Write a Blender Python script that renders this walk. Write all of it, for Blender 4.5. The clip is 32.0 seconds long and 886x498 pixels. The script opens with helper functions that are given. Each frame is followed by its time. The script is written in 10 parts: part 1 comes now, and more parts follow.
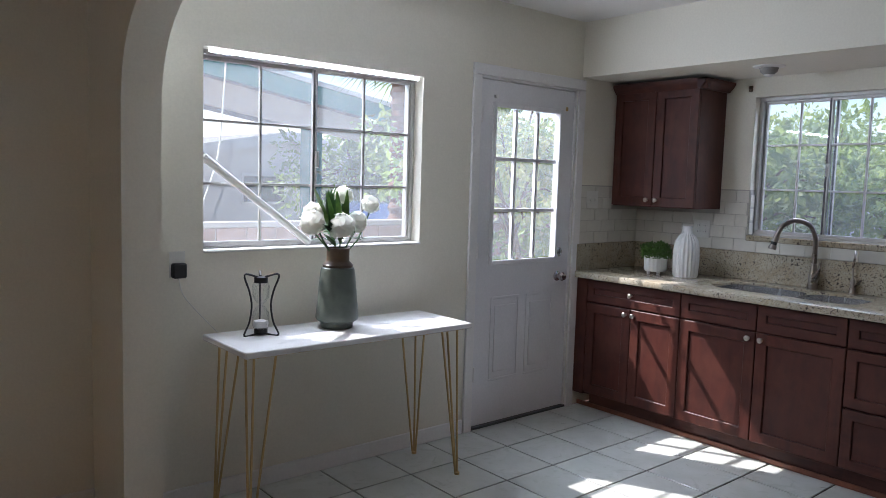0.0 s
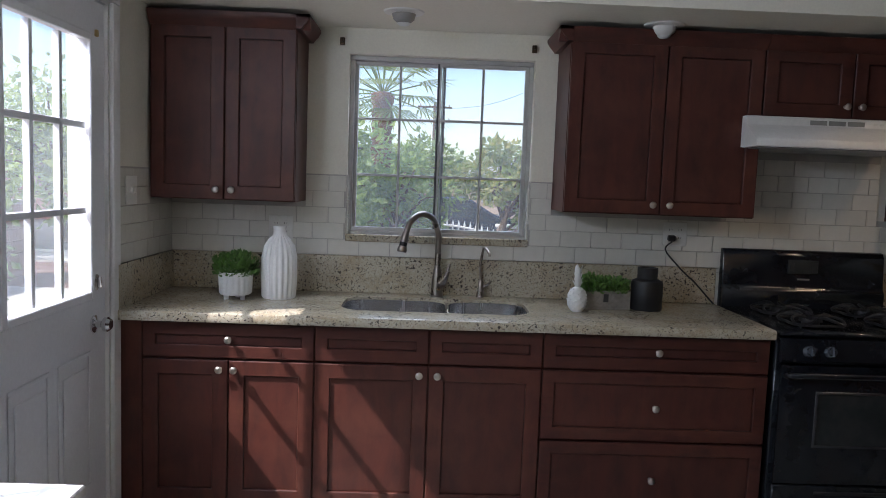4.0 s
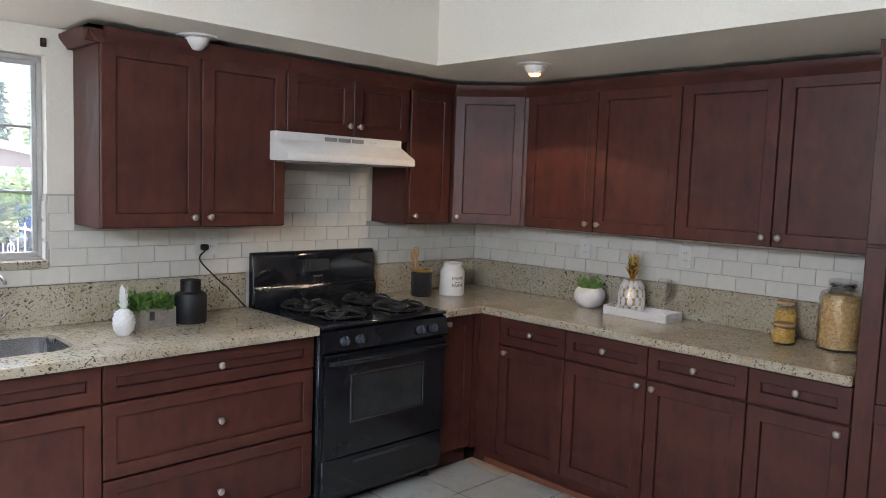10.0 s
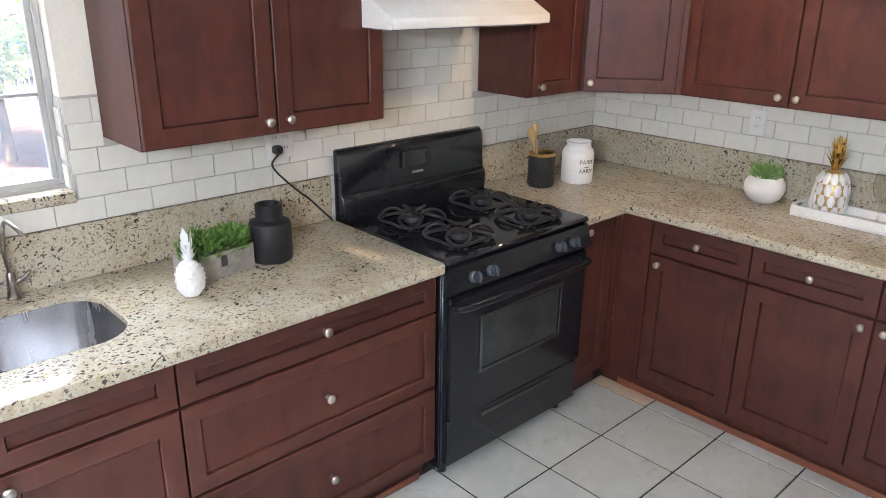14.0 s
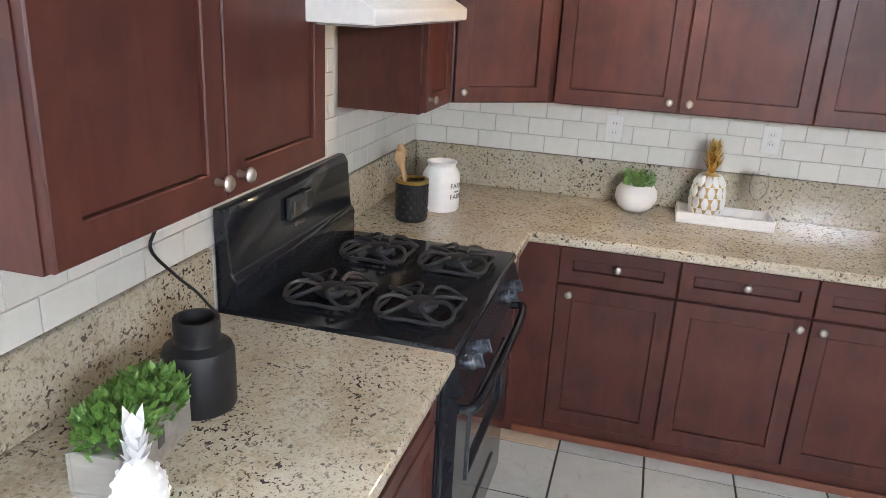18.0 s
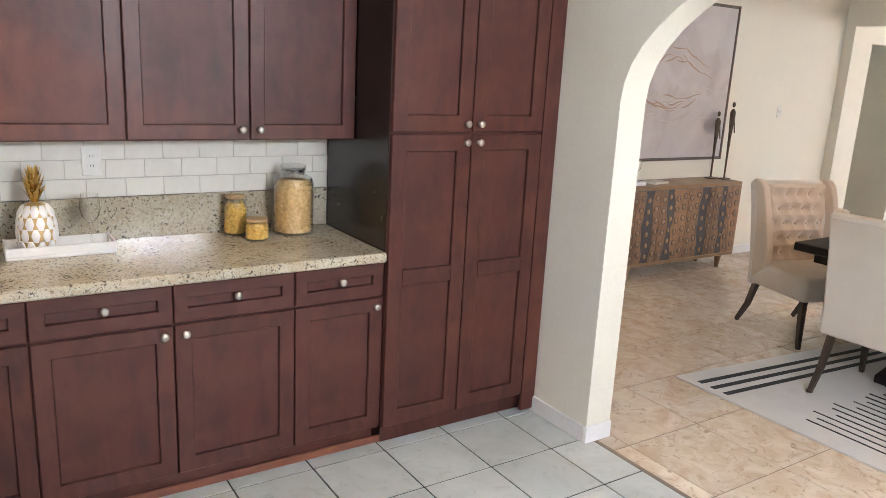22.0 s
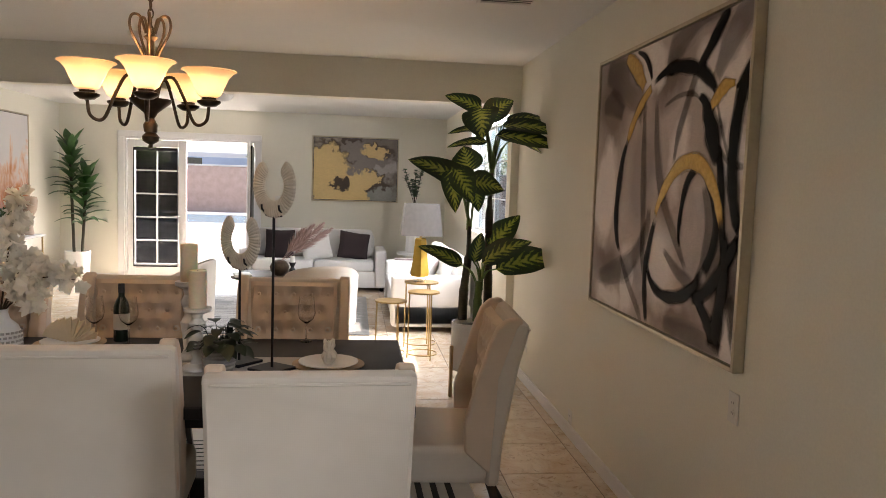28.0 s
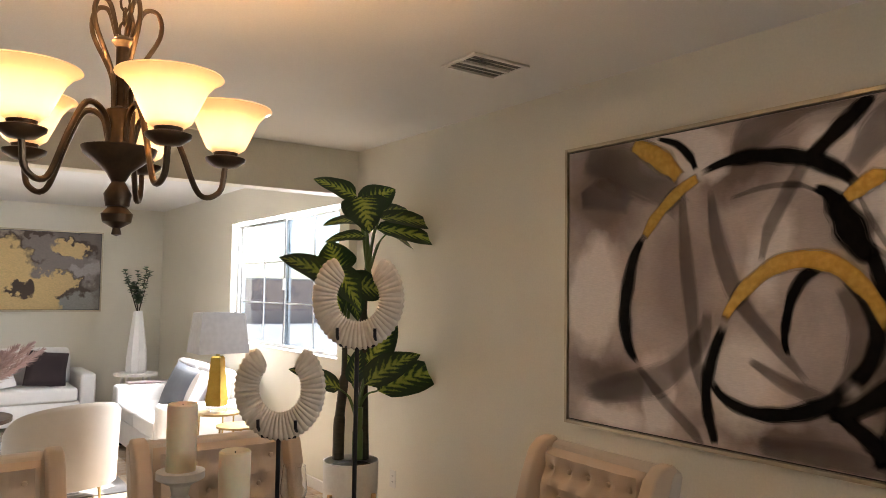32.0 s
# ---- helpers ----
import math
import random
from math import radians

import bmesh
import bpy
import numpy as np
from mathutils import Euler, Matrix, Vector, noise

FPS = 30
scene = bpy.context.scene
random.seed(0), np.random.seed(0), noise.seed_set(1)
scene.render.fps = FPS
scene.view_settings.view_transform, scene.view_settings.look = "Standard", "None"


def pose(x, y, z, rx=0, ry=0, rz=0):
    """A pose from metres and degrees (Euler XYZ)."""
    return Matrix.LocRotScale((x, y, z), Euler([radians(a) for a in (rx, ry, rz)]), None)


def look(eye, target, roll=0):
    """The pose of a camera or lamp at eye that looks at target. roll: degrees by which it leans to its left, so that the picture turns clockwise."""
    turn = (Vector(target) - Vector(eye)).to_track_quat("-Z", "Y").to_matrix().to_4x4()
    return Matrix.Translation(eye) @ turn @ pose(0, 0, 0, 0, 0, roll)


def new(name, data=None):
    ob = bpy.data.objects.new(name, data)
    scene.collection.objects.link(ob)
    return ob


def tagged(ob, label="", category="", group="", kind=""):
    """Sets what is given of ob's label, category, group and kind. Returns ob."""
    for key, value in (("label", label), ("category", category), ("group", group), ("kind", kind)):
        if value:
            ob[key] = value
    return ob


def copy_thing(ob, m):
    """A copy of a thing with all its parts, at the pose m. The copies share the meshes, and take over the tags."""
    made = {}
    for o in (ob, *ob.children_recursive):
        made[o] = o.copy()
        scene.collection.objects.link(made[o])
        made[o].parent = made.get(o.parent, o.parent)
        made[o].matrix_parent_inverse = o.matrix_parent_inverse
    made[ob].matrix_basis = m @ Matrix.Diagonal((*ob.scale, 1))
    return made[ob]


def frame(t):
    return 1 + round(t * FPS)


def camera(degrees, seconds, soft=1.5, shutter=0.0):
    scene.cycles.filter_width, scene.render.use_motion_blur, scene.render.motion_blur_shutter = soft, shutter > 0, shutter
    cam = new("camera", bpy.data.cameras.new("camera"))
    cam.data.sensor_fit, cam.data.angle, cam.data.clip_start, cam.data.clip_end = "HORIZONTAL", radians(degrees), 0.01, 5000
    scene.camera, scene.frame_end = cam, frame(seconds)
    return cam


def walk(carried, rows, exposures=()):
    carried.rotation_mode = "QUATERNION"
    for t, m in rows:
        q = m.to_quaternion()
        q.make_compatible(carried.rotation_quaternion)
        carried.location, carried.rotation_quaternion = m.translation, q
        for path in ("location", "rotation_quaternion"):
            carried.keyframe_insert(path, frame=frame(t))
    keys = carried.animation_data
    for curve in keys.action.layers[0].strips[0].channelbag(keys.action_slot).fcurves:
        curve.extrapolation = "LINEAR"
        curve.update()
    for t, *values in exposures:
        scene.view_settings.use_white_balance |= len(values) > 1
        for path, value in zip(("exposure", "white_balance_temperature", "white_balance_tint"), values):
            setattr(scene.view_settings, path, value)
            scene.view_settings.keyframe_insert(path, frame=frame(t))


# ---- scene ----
cam = camera(61.6, 32.0, 0.8)
PATH = [
    (0, (0.918, 0.358, 1.503), (2.202, 1.88, 1.32), 1.7),
    (0.5, (1.063, 0.636, 1.494), (2.515, 1.998, 1.304), 1.4),
    (1, (1.132, 0.93, 1.492), (2.652, 2.214, 1.291), 1.2),
    (1.5, (1.174, 1.145, 1.508), (2.822, 2.261, 1.307), 1.4),
    (2, (1.315, 1.373, 1.496), (3.069, 2.313, 1.298), 1.5),
    (2.5, (1.443, 1.644, 1.505), (3.275, 2.42, 1.307), 1.6),
    (3, (1.513, 1.909, 1.497), (3.435, 2.427, 1.303), 2.0),
    (3.5, (1.67, 2.143, 1.477), (3.655, 2.304, 1.294), 2.3),
    (5.5, (1.992, 2.886, 1.587), (3.963, 2.599, 1.405), 1.7),
    (6, (1.97, 2.995, 1.591), (3.911, 2.543, 1.416), 1.7),
    (6.5, (1.963, 3.022, 1.611), (3.865, 2.429, 1.436), 1.6),
    (7, (1.961, 3.006, 1.606), (3.823, 2.297, 1.433), 1.5),
    (7.5, (1.98, 2.993, 1.6), (3.8, 2.183, 1.422), 1.5),
    (8, (1.981, 2.97, 1.607), (3.757, 2.068, 1.426), 1.5),
    (8.5, (1.991, 2.951, 1.605), (3.721, 1.965, 1.422), 1.6),
    (9, (1.999, 2.931, 1.605), (3.683, 1.868, 1.422), 1.6),
    (9.5, (1.998, 2.897, 1.599), (3.597, 1.708, 1.423), 1.7),
    (10, (1.99, 2.852, 1.603), (3.414, 1.459, 1.429), 2.0),
    (10.5, (1.978, 2.786, 1.616), (3.215, 1.253, 1.271), 2.5),
    (11, (1.983, 2.728, 1.639), (2.997, 1.054, 1.227), 3.0),
    (11.5, (2.08, 2.599, 1.696), (2.913, 0.83, 1.279), 3.0),
    (12, (2.212, 2.461, 1.77), (2.999, 0.679, 1.315), 2.6),
    (12.5, (2.395, 2.43, 1.795), (3.148, 0.692, 1.153), 2.7),
    (13, (2.607, 2.521, 1.832), (3.473, 0.846, 1.164), 1.9),
    (13.5, (2.819, 2.558, 1.835), (3.921, 1.033, 1.156), 1.5),
    (14, (3.051, 2.526, 1.843), (4.424, 1.24, 1.163), 0.7),
    (14.5, (3.262, 2.594, 1.821), (4.797, 1.508, 1.138), 0.8),
    (16.5, (4.11, 2.631, 1.831), (5.428, 1.283, 1.164), 3.5),
    (17, (4.248, 2.652, 1.819), (5.294, 1.076, 1.169), 3.3),
    (17.5, (4.36, 2.567, 1.804), (5.148, 0.846, 1.157), 3.1),
    (18, (4.404, 2.491, 1.759), (4.893, 0.662, 1.114), 3.1),
    (18.5, (4.44, 2.463, 1.725), (4.575, 0.575, 1.08), 3.4),
    (19, (4.514, 2.477, 1.709), (4.248, 0.599, 1.073), 3.2),
    (19.5, (4.509, 2.487, 1.726), (4.08, 0.643, 1.082), 3.1),
    (20, (4.474, 2.463, 1.713), (3.895, 0.661, 1.066), 3.1),
    (20.5, (4.462, 2.453, 1.693), (3.73, 0.705, 1.054), 3.2),
    (21, (4.451, 2.439, 1.684), (3.613, 0.738, 1.049), 3.1),
    (21.5, (4.416, 2.45, 1.683), (3.474, 0.803, 1.049), 3.0),
    (22, (4.368, 2.465, 1.697), (3.292, 0.846, 1.226), 3.0),
    (22.5, (4.285, 2.504, 1.715), (3.005, 0.977, 1.553), 2.5),
    (23, (4.199, 2.556, 1.697), (2.775, 1.159, 1.545), 2.0),
    (23.5, (4.12, 2.607, 1.659), (2.505, 1.437, 1.504), 2.1),
    (24, (3.953, 2.647, 1.641), (2.181, 1.731, 1.493), 2.0),
    (24.5, (3.815, 2.696, 1.643), (1.929, 2.049, 1.495), 1.9),
    (25, (3.747, 2.739, 1.629), (1.811, 2.261, 1.479), 1.6),
    (25.5, (3.694, 2.711, 1.625), (1.742, 2.307, 1.47), 1.5),
    (27.5, (3.08, 2.459, 1.625), (1.087, 2.438, 1.455), 1.7),
    (28, (2.881, 2.369, 1.624), (0.903, 2.606, 1.452), 1.9),
    (28.5, (2.591, 2.357, 1.594), (0.738, 3.09, 1.426), 2.2),
    (29, (2.392, 2.204, 1.579), (0.724, 3.294, 1.407), 1.9),
    (29.5, (2.254, 1.959, 1.629), (0.693, 3.198, 1.462), 1.6),
    (30, (2.029, 1.841, 1.607), (0.501, 3.128, 1.701), 0.8),
    (30.5, (1.889, 1.712, 1.597), (0.382, 3.02, 1.721), 0.4),
    (31, (1.811, 1.43, 1.585), (0.296, 2.73, 1.704), 0.4),
    (31.5, (1.625, 1.207, 1.586), (0.114, 2.511, 1.708), 0.5),
    (32, (1.371, 1.05, 1.611), (-0.256, 2.207, 1.729), 0.8),
]
EXPOSURES = [(0, 0.78, 6100, 18), (3, 0.65, 6200, 18), (5, 0.75, 6200, 18), (6, 0.8, 6200, 18), (7, 1.05, 6200, 18), (8, 1.52, 6250, 18), (9, 1.8, 6250, 18), (10, 1.92, 6400, 18), (11, 2.92, 6600, 18), (12, 3.12, 6500, 18), (13, 3.05, 6450, 18), (14, 2.6, 6450, 18), (14.5, 2.2, 6400, 18), (16.2, 1.0, 6200, 18), (17, 1.38, 6200, 18), (18, 2.72, 6450, 18), (19, 3.15, 6450, 18), (20, 3.08, 6500, 18), (21.5, 2.88, 6500, 18), (22, 2.85, 6700, 18), (23, 2.2, 7150, 18), (25, 1.74, 6900, 18), (28, 1.7, 7150, 18), (29, 1.95, 7200, 18), (30, 2.28, 7200, 18), (31, 2.18, 7200, 18), (32, 1.97, 7150, 18)]
walk(cam, [(t, look(eye, target, roll)) for t, eye, target, roll in PATH], EXPOSURES)

# ---- sky, sun and the light of the openings ----
SUN = Vector((-0.5, 1.0, 1.3)).normalized()
world = bpy.data.worlds.new("world")
scene.world = world
world.use_nodes = True
sky = world.node_tree.nodes.new("ShaderNodeTexSky")
sky.sky_type = "NISHITA"
sky.sun_disc = False
sky.sun_elevation = math.asin(SUN.z)
sky.sun_rotation = math.atan2(SUN.x, SUN.y)
world.node_tree.links.new(sky.outputs["Color"], world.node_tree.nodes["Background"].inputs["Color"])
world.node_tree.nodes["Background"].inputs["Strength"].default_value = 0.15
sun = new("sun", bpy.data.lights.new("sun", "SUN"))
sun.data.energy, sun.data.angle, sun.data.color = 5.0, radians(0.5), (1.0, 0.95, 0.87)
sun.matrix_basis = look(SUN * 30, (0, 0, 0))


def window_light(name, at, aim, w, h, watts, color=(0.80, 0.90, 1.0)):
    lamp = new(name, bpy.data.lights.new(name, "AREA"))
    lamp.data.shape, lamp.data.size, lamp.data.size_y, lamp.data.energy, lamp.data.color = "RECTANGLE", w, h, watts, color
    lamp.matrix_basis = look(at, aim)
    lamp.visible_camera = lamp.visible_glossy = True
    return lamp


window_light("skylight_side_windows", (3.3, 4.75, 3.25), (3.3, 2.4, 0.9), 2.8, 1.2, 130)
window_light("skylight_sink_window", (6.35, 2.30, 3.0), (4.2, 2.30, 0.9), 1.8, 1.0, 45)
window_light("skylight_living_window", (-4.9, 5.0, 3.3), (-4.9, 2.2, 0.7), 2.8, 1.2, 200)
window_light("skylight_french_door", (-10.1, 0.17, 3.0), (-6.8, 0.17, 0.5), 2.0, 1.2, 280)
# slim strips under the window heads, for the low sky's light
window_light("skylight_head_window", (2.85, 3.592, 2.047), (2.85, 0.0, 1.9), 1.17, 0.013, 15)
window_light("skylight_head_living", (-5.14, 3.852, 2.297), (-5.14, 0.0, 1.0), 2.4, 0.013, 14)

# ---- helpers of this scene ----
def part(name, bm, material, parent, label="", smooth=40):
    me = bpy.data.meshes.new(name)
    bm.to_mesh(me)
    bm.free()
    me.materials.append(material)
    if smooth:
        me.shade_smooth()
        me.set_sharp_from_angle(angle=radians(smooth))
    ob = new(name, me)
    ob.parent = parent
    if label:
        ob["label"] = label
    return ob


def thing(name, loc, rz=0, label="", category="", group="", kind=""):
    ob = new(name)
    ob.empty_display_size = 0.05
    ob.matrix_basis = pose(*loc, 0, 0, rz)
    return tagged(ob, label, category, group, kind)


def solo(name, bm, material, label="", category="", group="", kind="", loc=(0, 0, 0), rz=0, smooth=40):
    ob = part(name, bm, material, None, "", smooth)
    ob.matrix_basis = pose(*loc, 0, 0, rz)
    return tagged(ob, label, category, group, kind)


def box(lo, hi, bevel=0.0, seg=1, bm=None):
    b = bmesh.new()
    x0, y0, z0 = (min(a, c) for a, c in zip(lo, hi))
    x1, y1, z1 = (max(a, c) for a, c in zip(lo, hi))
    v = [b.verts.new(p) for p in ((x0, y0, z0), (x1, y0, z0), (x1, y1, z0), (x0, y1, z0), (x0, y0, z1), (x1, y0, z1), (x1, y1, z1), (x0, y1, z1))]
    for f in ((3, 2, 1, 0), (4, 5, 6, 7), (0, 1, 5, 4), (1, 2, 6, 5), (2, 3, 7, 6), (3, 0, 4, 7)):
        b.faces.new([v[i] for i in f])
    if bevel:
        bmesh.ops.bevel(b, geom=b.edges[:], offset=bevel, segments=seg, profile=0.5, affect="EDGES", clamp_overlap=True)
    return join(bm, b)


def join(bm, b, m=None):
    """b, moved by m, added to bm (or b itself where bm is None)."""
    if m is not None:
        bmesh.ops.transform(b, matrix=m, verts=b.verts[:])
    if bm is None:
        return b
    seen = {v: bm.verts.new(v.co) for v in b.verts}
    for f in b.faces:
        try:
            bm.faces.new([seen[v] for v in f.verts])
        except ValueError:
            pass
    b.free()
    return bm


def boxes(rows, bevel=0.0):
    bm = bmesh.new()
    for lo, hi in rows:
        box(lo, hi, bevel, 1, bm)
    return bm


def lathe(profile, n=24, at=(0, 0, 0), axis="z", bm=None, squash=1.0):
    b = bmesh.new()
    rings = []
    for r, z in profile:
        if r < 1e-5:
            rings.append([b.verts.new((0, 0, z))])
        else:
            rings.append([b.verts.new((r * math.cos(2 * math.pi * i / n), squash * r * math.sin(2 * math.pi * i / n), z)) for i in range(n)])
    for a, c in zip(rings, rings[1:]):
        for i in range(n):
            j = (i + 1) % n
            if len(a) == 1 and len(c) == 1:
                continue
            if len(a) == 1:
                b.faces.new((a[0], c[j], c[i]))
            elif len(c) == 1:
                b.faces.new((a[i], a[j], c[0]))
            else:
                b.faces.new((a[i], a[j], c[j], c[i]))
    for ring, flip in ((rings[0], True), (rings[-1], False)):
        if len(ring) > 1:
            b.faces.new(ring[::-1] if flip else ring)
    turn = {"z": Matrix(), "-y": Matrix.Rotation(radians(90), 4, "X"), "y": Matrix.Rotation(radians(-90), 4, "X"), "x": Matrix.Rotation(radians(90), 4, "Y"), "-z": Matrix.Rotation(radians(180), 4, "X")}[axis]
    return join(bm, b, Matrix.Translation(at) @ turn)


def tube(points, r, n=8, bm=None, closed=False):
    b = bmesh.new()
    pts = [Vector(p) for p in points]
    rad = r if isinstance(r, (list, tuple)) else [r] * len(pts)
    rings, side = [], None
    for i, p in enumerate(pts):
        if closed:
            d = (pts[(i + 1) % len(pts)] - pts[i - 1]).normalized()
        else:
            d = (pts[min(i + 1, len(pts) - 1)] - pts[max(i - 1, 0)]).normalized()
        if side is None:
            side = d.orthogonal().normalized()
        side = (side - d * side.dot(d)).normalized()
        up = d.cross(side)
        rings.append([b.verts.new(p + rad[i] * (math.cos(2 * math.pi * k / n) * side + math.sin(2 * math.pi * k / n) * up)) for k in range(n)])
    for a, c in list(zip(rings, rings[1:])) + ([(rings[-1], rings[0])] if closed else []):
        for k in range(n):
            b.faces.new((a[k], a[(k + 1) % n], c[(k + 1) % n], c[k]))
    if not closed:
        b.faces.new(rings[0][::-1])
        b.faces.new(rings[-1])
    return join(bm, b)


def curve(points, n=8):
    """A smooth line through the points."""
    p = [Vector(a) for a in points]
    p = [2 * p[0] - p[1]] + p + [2 * p[-1] - p[-2]]
    out = []
    for i in range(1, len(p) - 2):
        for k in range(n):
            t = k / n
            out.append(0.5 * (2 * p[i] + (p[i + 1] - p[i - 1]) * t + (2 * p[i - 1] - 5 * p[i] + 4 * p[i + 1] - p[i + 2]) * t * t + (3 * p[i] - p[i - 1] - 3 * p[i + 1] + p[i + 2]) * t ** 3))
    return out + [p[-2]]


def prism(outline, lo, hi, axis="z", bm=None, bevel=0.0):
    """The outline (pairs) pushed out along the axis. x: pairs are (y, z); y: (x, z); z: (x, y)."""
    b = bmesh.new()
    def place(p, h):
        return {"x": (h, p[0], p[1]), "y": (p[0], h, p[1]), "z": (p[0], p[1], h)}[axis]
    a = [b.verts.new(place(p, lo)) for p in outline]
    c = [b.verts.new(place(p, hi)) for p in outline]
    b.faces.new(a[::-1])
    b.faces.new(c)
    for i in range(len(a)):
        j = (i + 1) % len(a)
        b.faces.new((a[i], a[j], c[j], c[i]))
    bmesh.ops.recalc_face_normals(b, faces=b.faces[:])
    if bevel:
        bmesh.ops.bevel(b, geom=b.edges[:], offset=bevel, segments=1, profile=0.5, affect="EDGES", clamp_overlap=True)
    return join(bm, b)


def pillow(w, d, h, n=10, at=(0, 0, 0), bm=None, power=0.35):
    """A stuffed cushion, w by d, h thick in the middle."""
    b = bmesh.new()
    grid = {}
    for s in (1, -1):
        for i in range(n + 1):
            for j in range(n + 1):
                u, v = 2 * i / n - 1, 2 * j / n - 1
                e = max(0.0, (1 - u * u) * (1 - v * v)) ** power
                edge = i in (0, n) or j in (0, n)
                pinch = 1 - 0.06 * (1 - abs(u)) * abs(v) - 0.06 * (1 - abs(v)) * abs(u)
                if edge and s < 0:
                    grid[s, i, j] = grid[1, i, j]
                else:
                    grid[s, i, j] = b.verts.new((at[0] + u * w / 2 * pinch, at[1] + v * d / 2 * pinch, at[2] + s * e * h / 2))
        for i in range(n):
            for j in range(n):
                q = [grid[s, i, j], grid[s, i + 1, j], grid[s, i + 1, j + 1], grid[s, i, j + 1]]
                b.faces.new(q if s > 0 else q[::-1])
    return join(bm, b)


def wall_with(lo, hi, holes, axis):
    """A wall from lo to hi, thin along the axis (x or y), with rectangular holes (a0, z0, a1, z1) along its length."""
    bm = bmesh.new()
    k = 1 if axis == "x" else 0
    cuts = sorted({lo[k], hi[k], *(h[0] for h in holes), *(h[2] for h in holes)})
    for a, b in zip(cuts, cuts[1:]):
        spans, z = [], lo[2]
        for h in sorted((h for h in holes if h[0] <= a + 1e-6 and h[2] >= b - 1e-6), key=lambda h: h[1]):
            if h[1] > z:
                spans.append((z, h[1]))
            z = h[3]
        if z < hi[2]:
            spans.append((z, hi[2]))
        for z0, z1 in spans:
            if axis == "x":
                box((lo[0], a, z0), (hi[0], b, z1), 0, 1, bm)
            else:
                box((a, lo[1], z0), (b, hi[1], z1), 0, 1, bm)
    bmesh.ops.remove_doubles(bm, verts=bm.verts[:], dist=1e-5)
    twice = [f for f in bm.faces if any(g is not f and set(g.verts) == set(f.verts) for g in f.verts[0].link_faces)]
    bmesh.ops.delete(bm, geom=twice, context="FACES")
    return bm


# ---- materials ----
def node(nt, kind, **values):
    n = nt.nodes.new(kind)
    for key, value in values.items():
        if key in n.inputs:
            n.inputs[key].default_value = value
    return n


def surface(name, rough=0.5, metal=0.0, **extra):
    m = bpy.data.materials.new(name)
    m.use_nodes = True
    nt = m.node_tree
    bsdf = nt.nodes["Principled BSDF"]
    bsdf.inputs["Roughness"].default_value = rough
    bsdf.inputs["Metallic"].default_value = metal
    for key, value in extra.items():
        bsdf.inputs[key.replace("_", " ")].default_value = value
    return m, nt, bsdf


def rgb(c):
    return (*c, 1.0)


def coords(nt, scale=(1, 1, 1), turn=(0, 0, 0), kind="Object"):
    tc = nt.nodes.new("ShaderNodeTexCoord")
    mp = nt.nodes.new("ShaderNodeMapping")
    mp.inputs["Scale"].default_value = scale
    mp.inputs["Rotation"].default_value = [radians(a) for a in turn]
    nt.links.new(tc.outputs[kind], mp.inputs["Vector"])
    return mp.outputs["Vector"]


def noise_tex(nt, vec, scale, detail=4, rough=0.55, distort=0.0):
    n = nt.nodes.new("ShaderNodeTexNoise")
    n.inputs["Scale"].default_value, n.inputs["Detail"].default_value = scale, detail
    n.inputs["Roughness"].default_value, n.inputs["Distortion"].default_value = rough, distort
    nt.links.new(vec, n.inputs["Vector"])
    return n.outputs["Fac"]


def ramp(nt, fac, stops):
    r = nt.nodes.new("ShaderNodeValToRGB")
    e = r.color_ramp.elements
    while len(e) < len(stops):
        e.new(0.5)
    for el, (p, c) in zip(e, stops):
        el.position, el.color = p, rgb(c) if len(c) == 3 else c
    nt.links.new(fac, r.inputs["Fac"])
    return r.outputs["Color"]


def mix(nt, fac, a, b, blend="MIX"):
    n = nt.nodes.new("ShaderNodeMix")
    n.data_type, n.blend_type = "RGBA", blend
    for sock, v in ((n.inputs["Factor"], fac), (n.inputs["A"], a), (n.inputs["B"], b)):
        if isinstance(v, (int, float)):
            sock.default_value = v
        elif isinstance(v, tuple):
            sock.default_value = rgb(v)
        else:
            nt.links.new(v, sock)
    return n.outputs["Result"]


def bump(nt, bsdf, fac, strength=0.2, distance=0.002):
    b = nt.nodes.new("ShaderNodeBump")
    b.inputs["Strength"].default_value, b.inputs["Distance"].default_value = strength, distance
    nt.links.new(fac, b.inputs["Height"])
    nt.links.new(b.outputs["Normal"], bsdf.inputs["Normal"])


def rough_from(nt, bsdf, fac, lo, hi):
    mr = nt.nodes.new("ShaderNodeMapRange")
    mr.inputs["To Min"].default_value, mr.inputs["To Max"].default_value = lo, hi
    nt.links.new(fac, mr.inputs["Value"])
    nt.links.new(mr.outputs["Result"], bsdf.inputs["Roughness"])


def vary(nt, col, amount=0.12):
    """A small change of brightness from object to object."""
    oi = nt.nodes.new("ShaderNodeObjectInfo")
    mr = nt.nodes.new("ShaderNodeMapRange")
    mr.inputs["To Min"].default_value, mr.inputs["To Max"].default_value = 1 - amount, 1 + amount
    nt.links.new(oi.outputs["Random"], mr.inputs["Value"])
    hsv = nt.nodes.new("ShaderNodeHueSaturation")
    nt.links.new(mr.outputs["Result"], hsv.inputs["Value"])
    nt.links.new(col, hsv.inputs["Color"])
    return hsv.outputs["Color"]


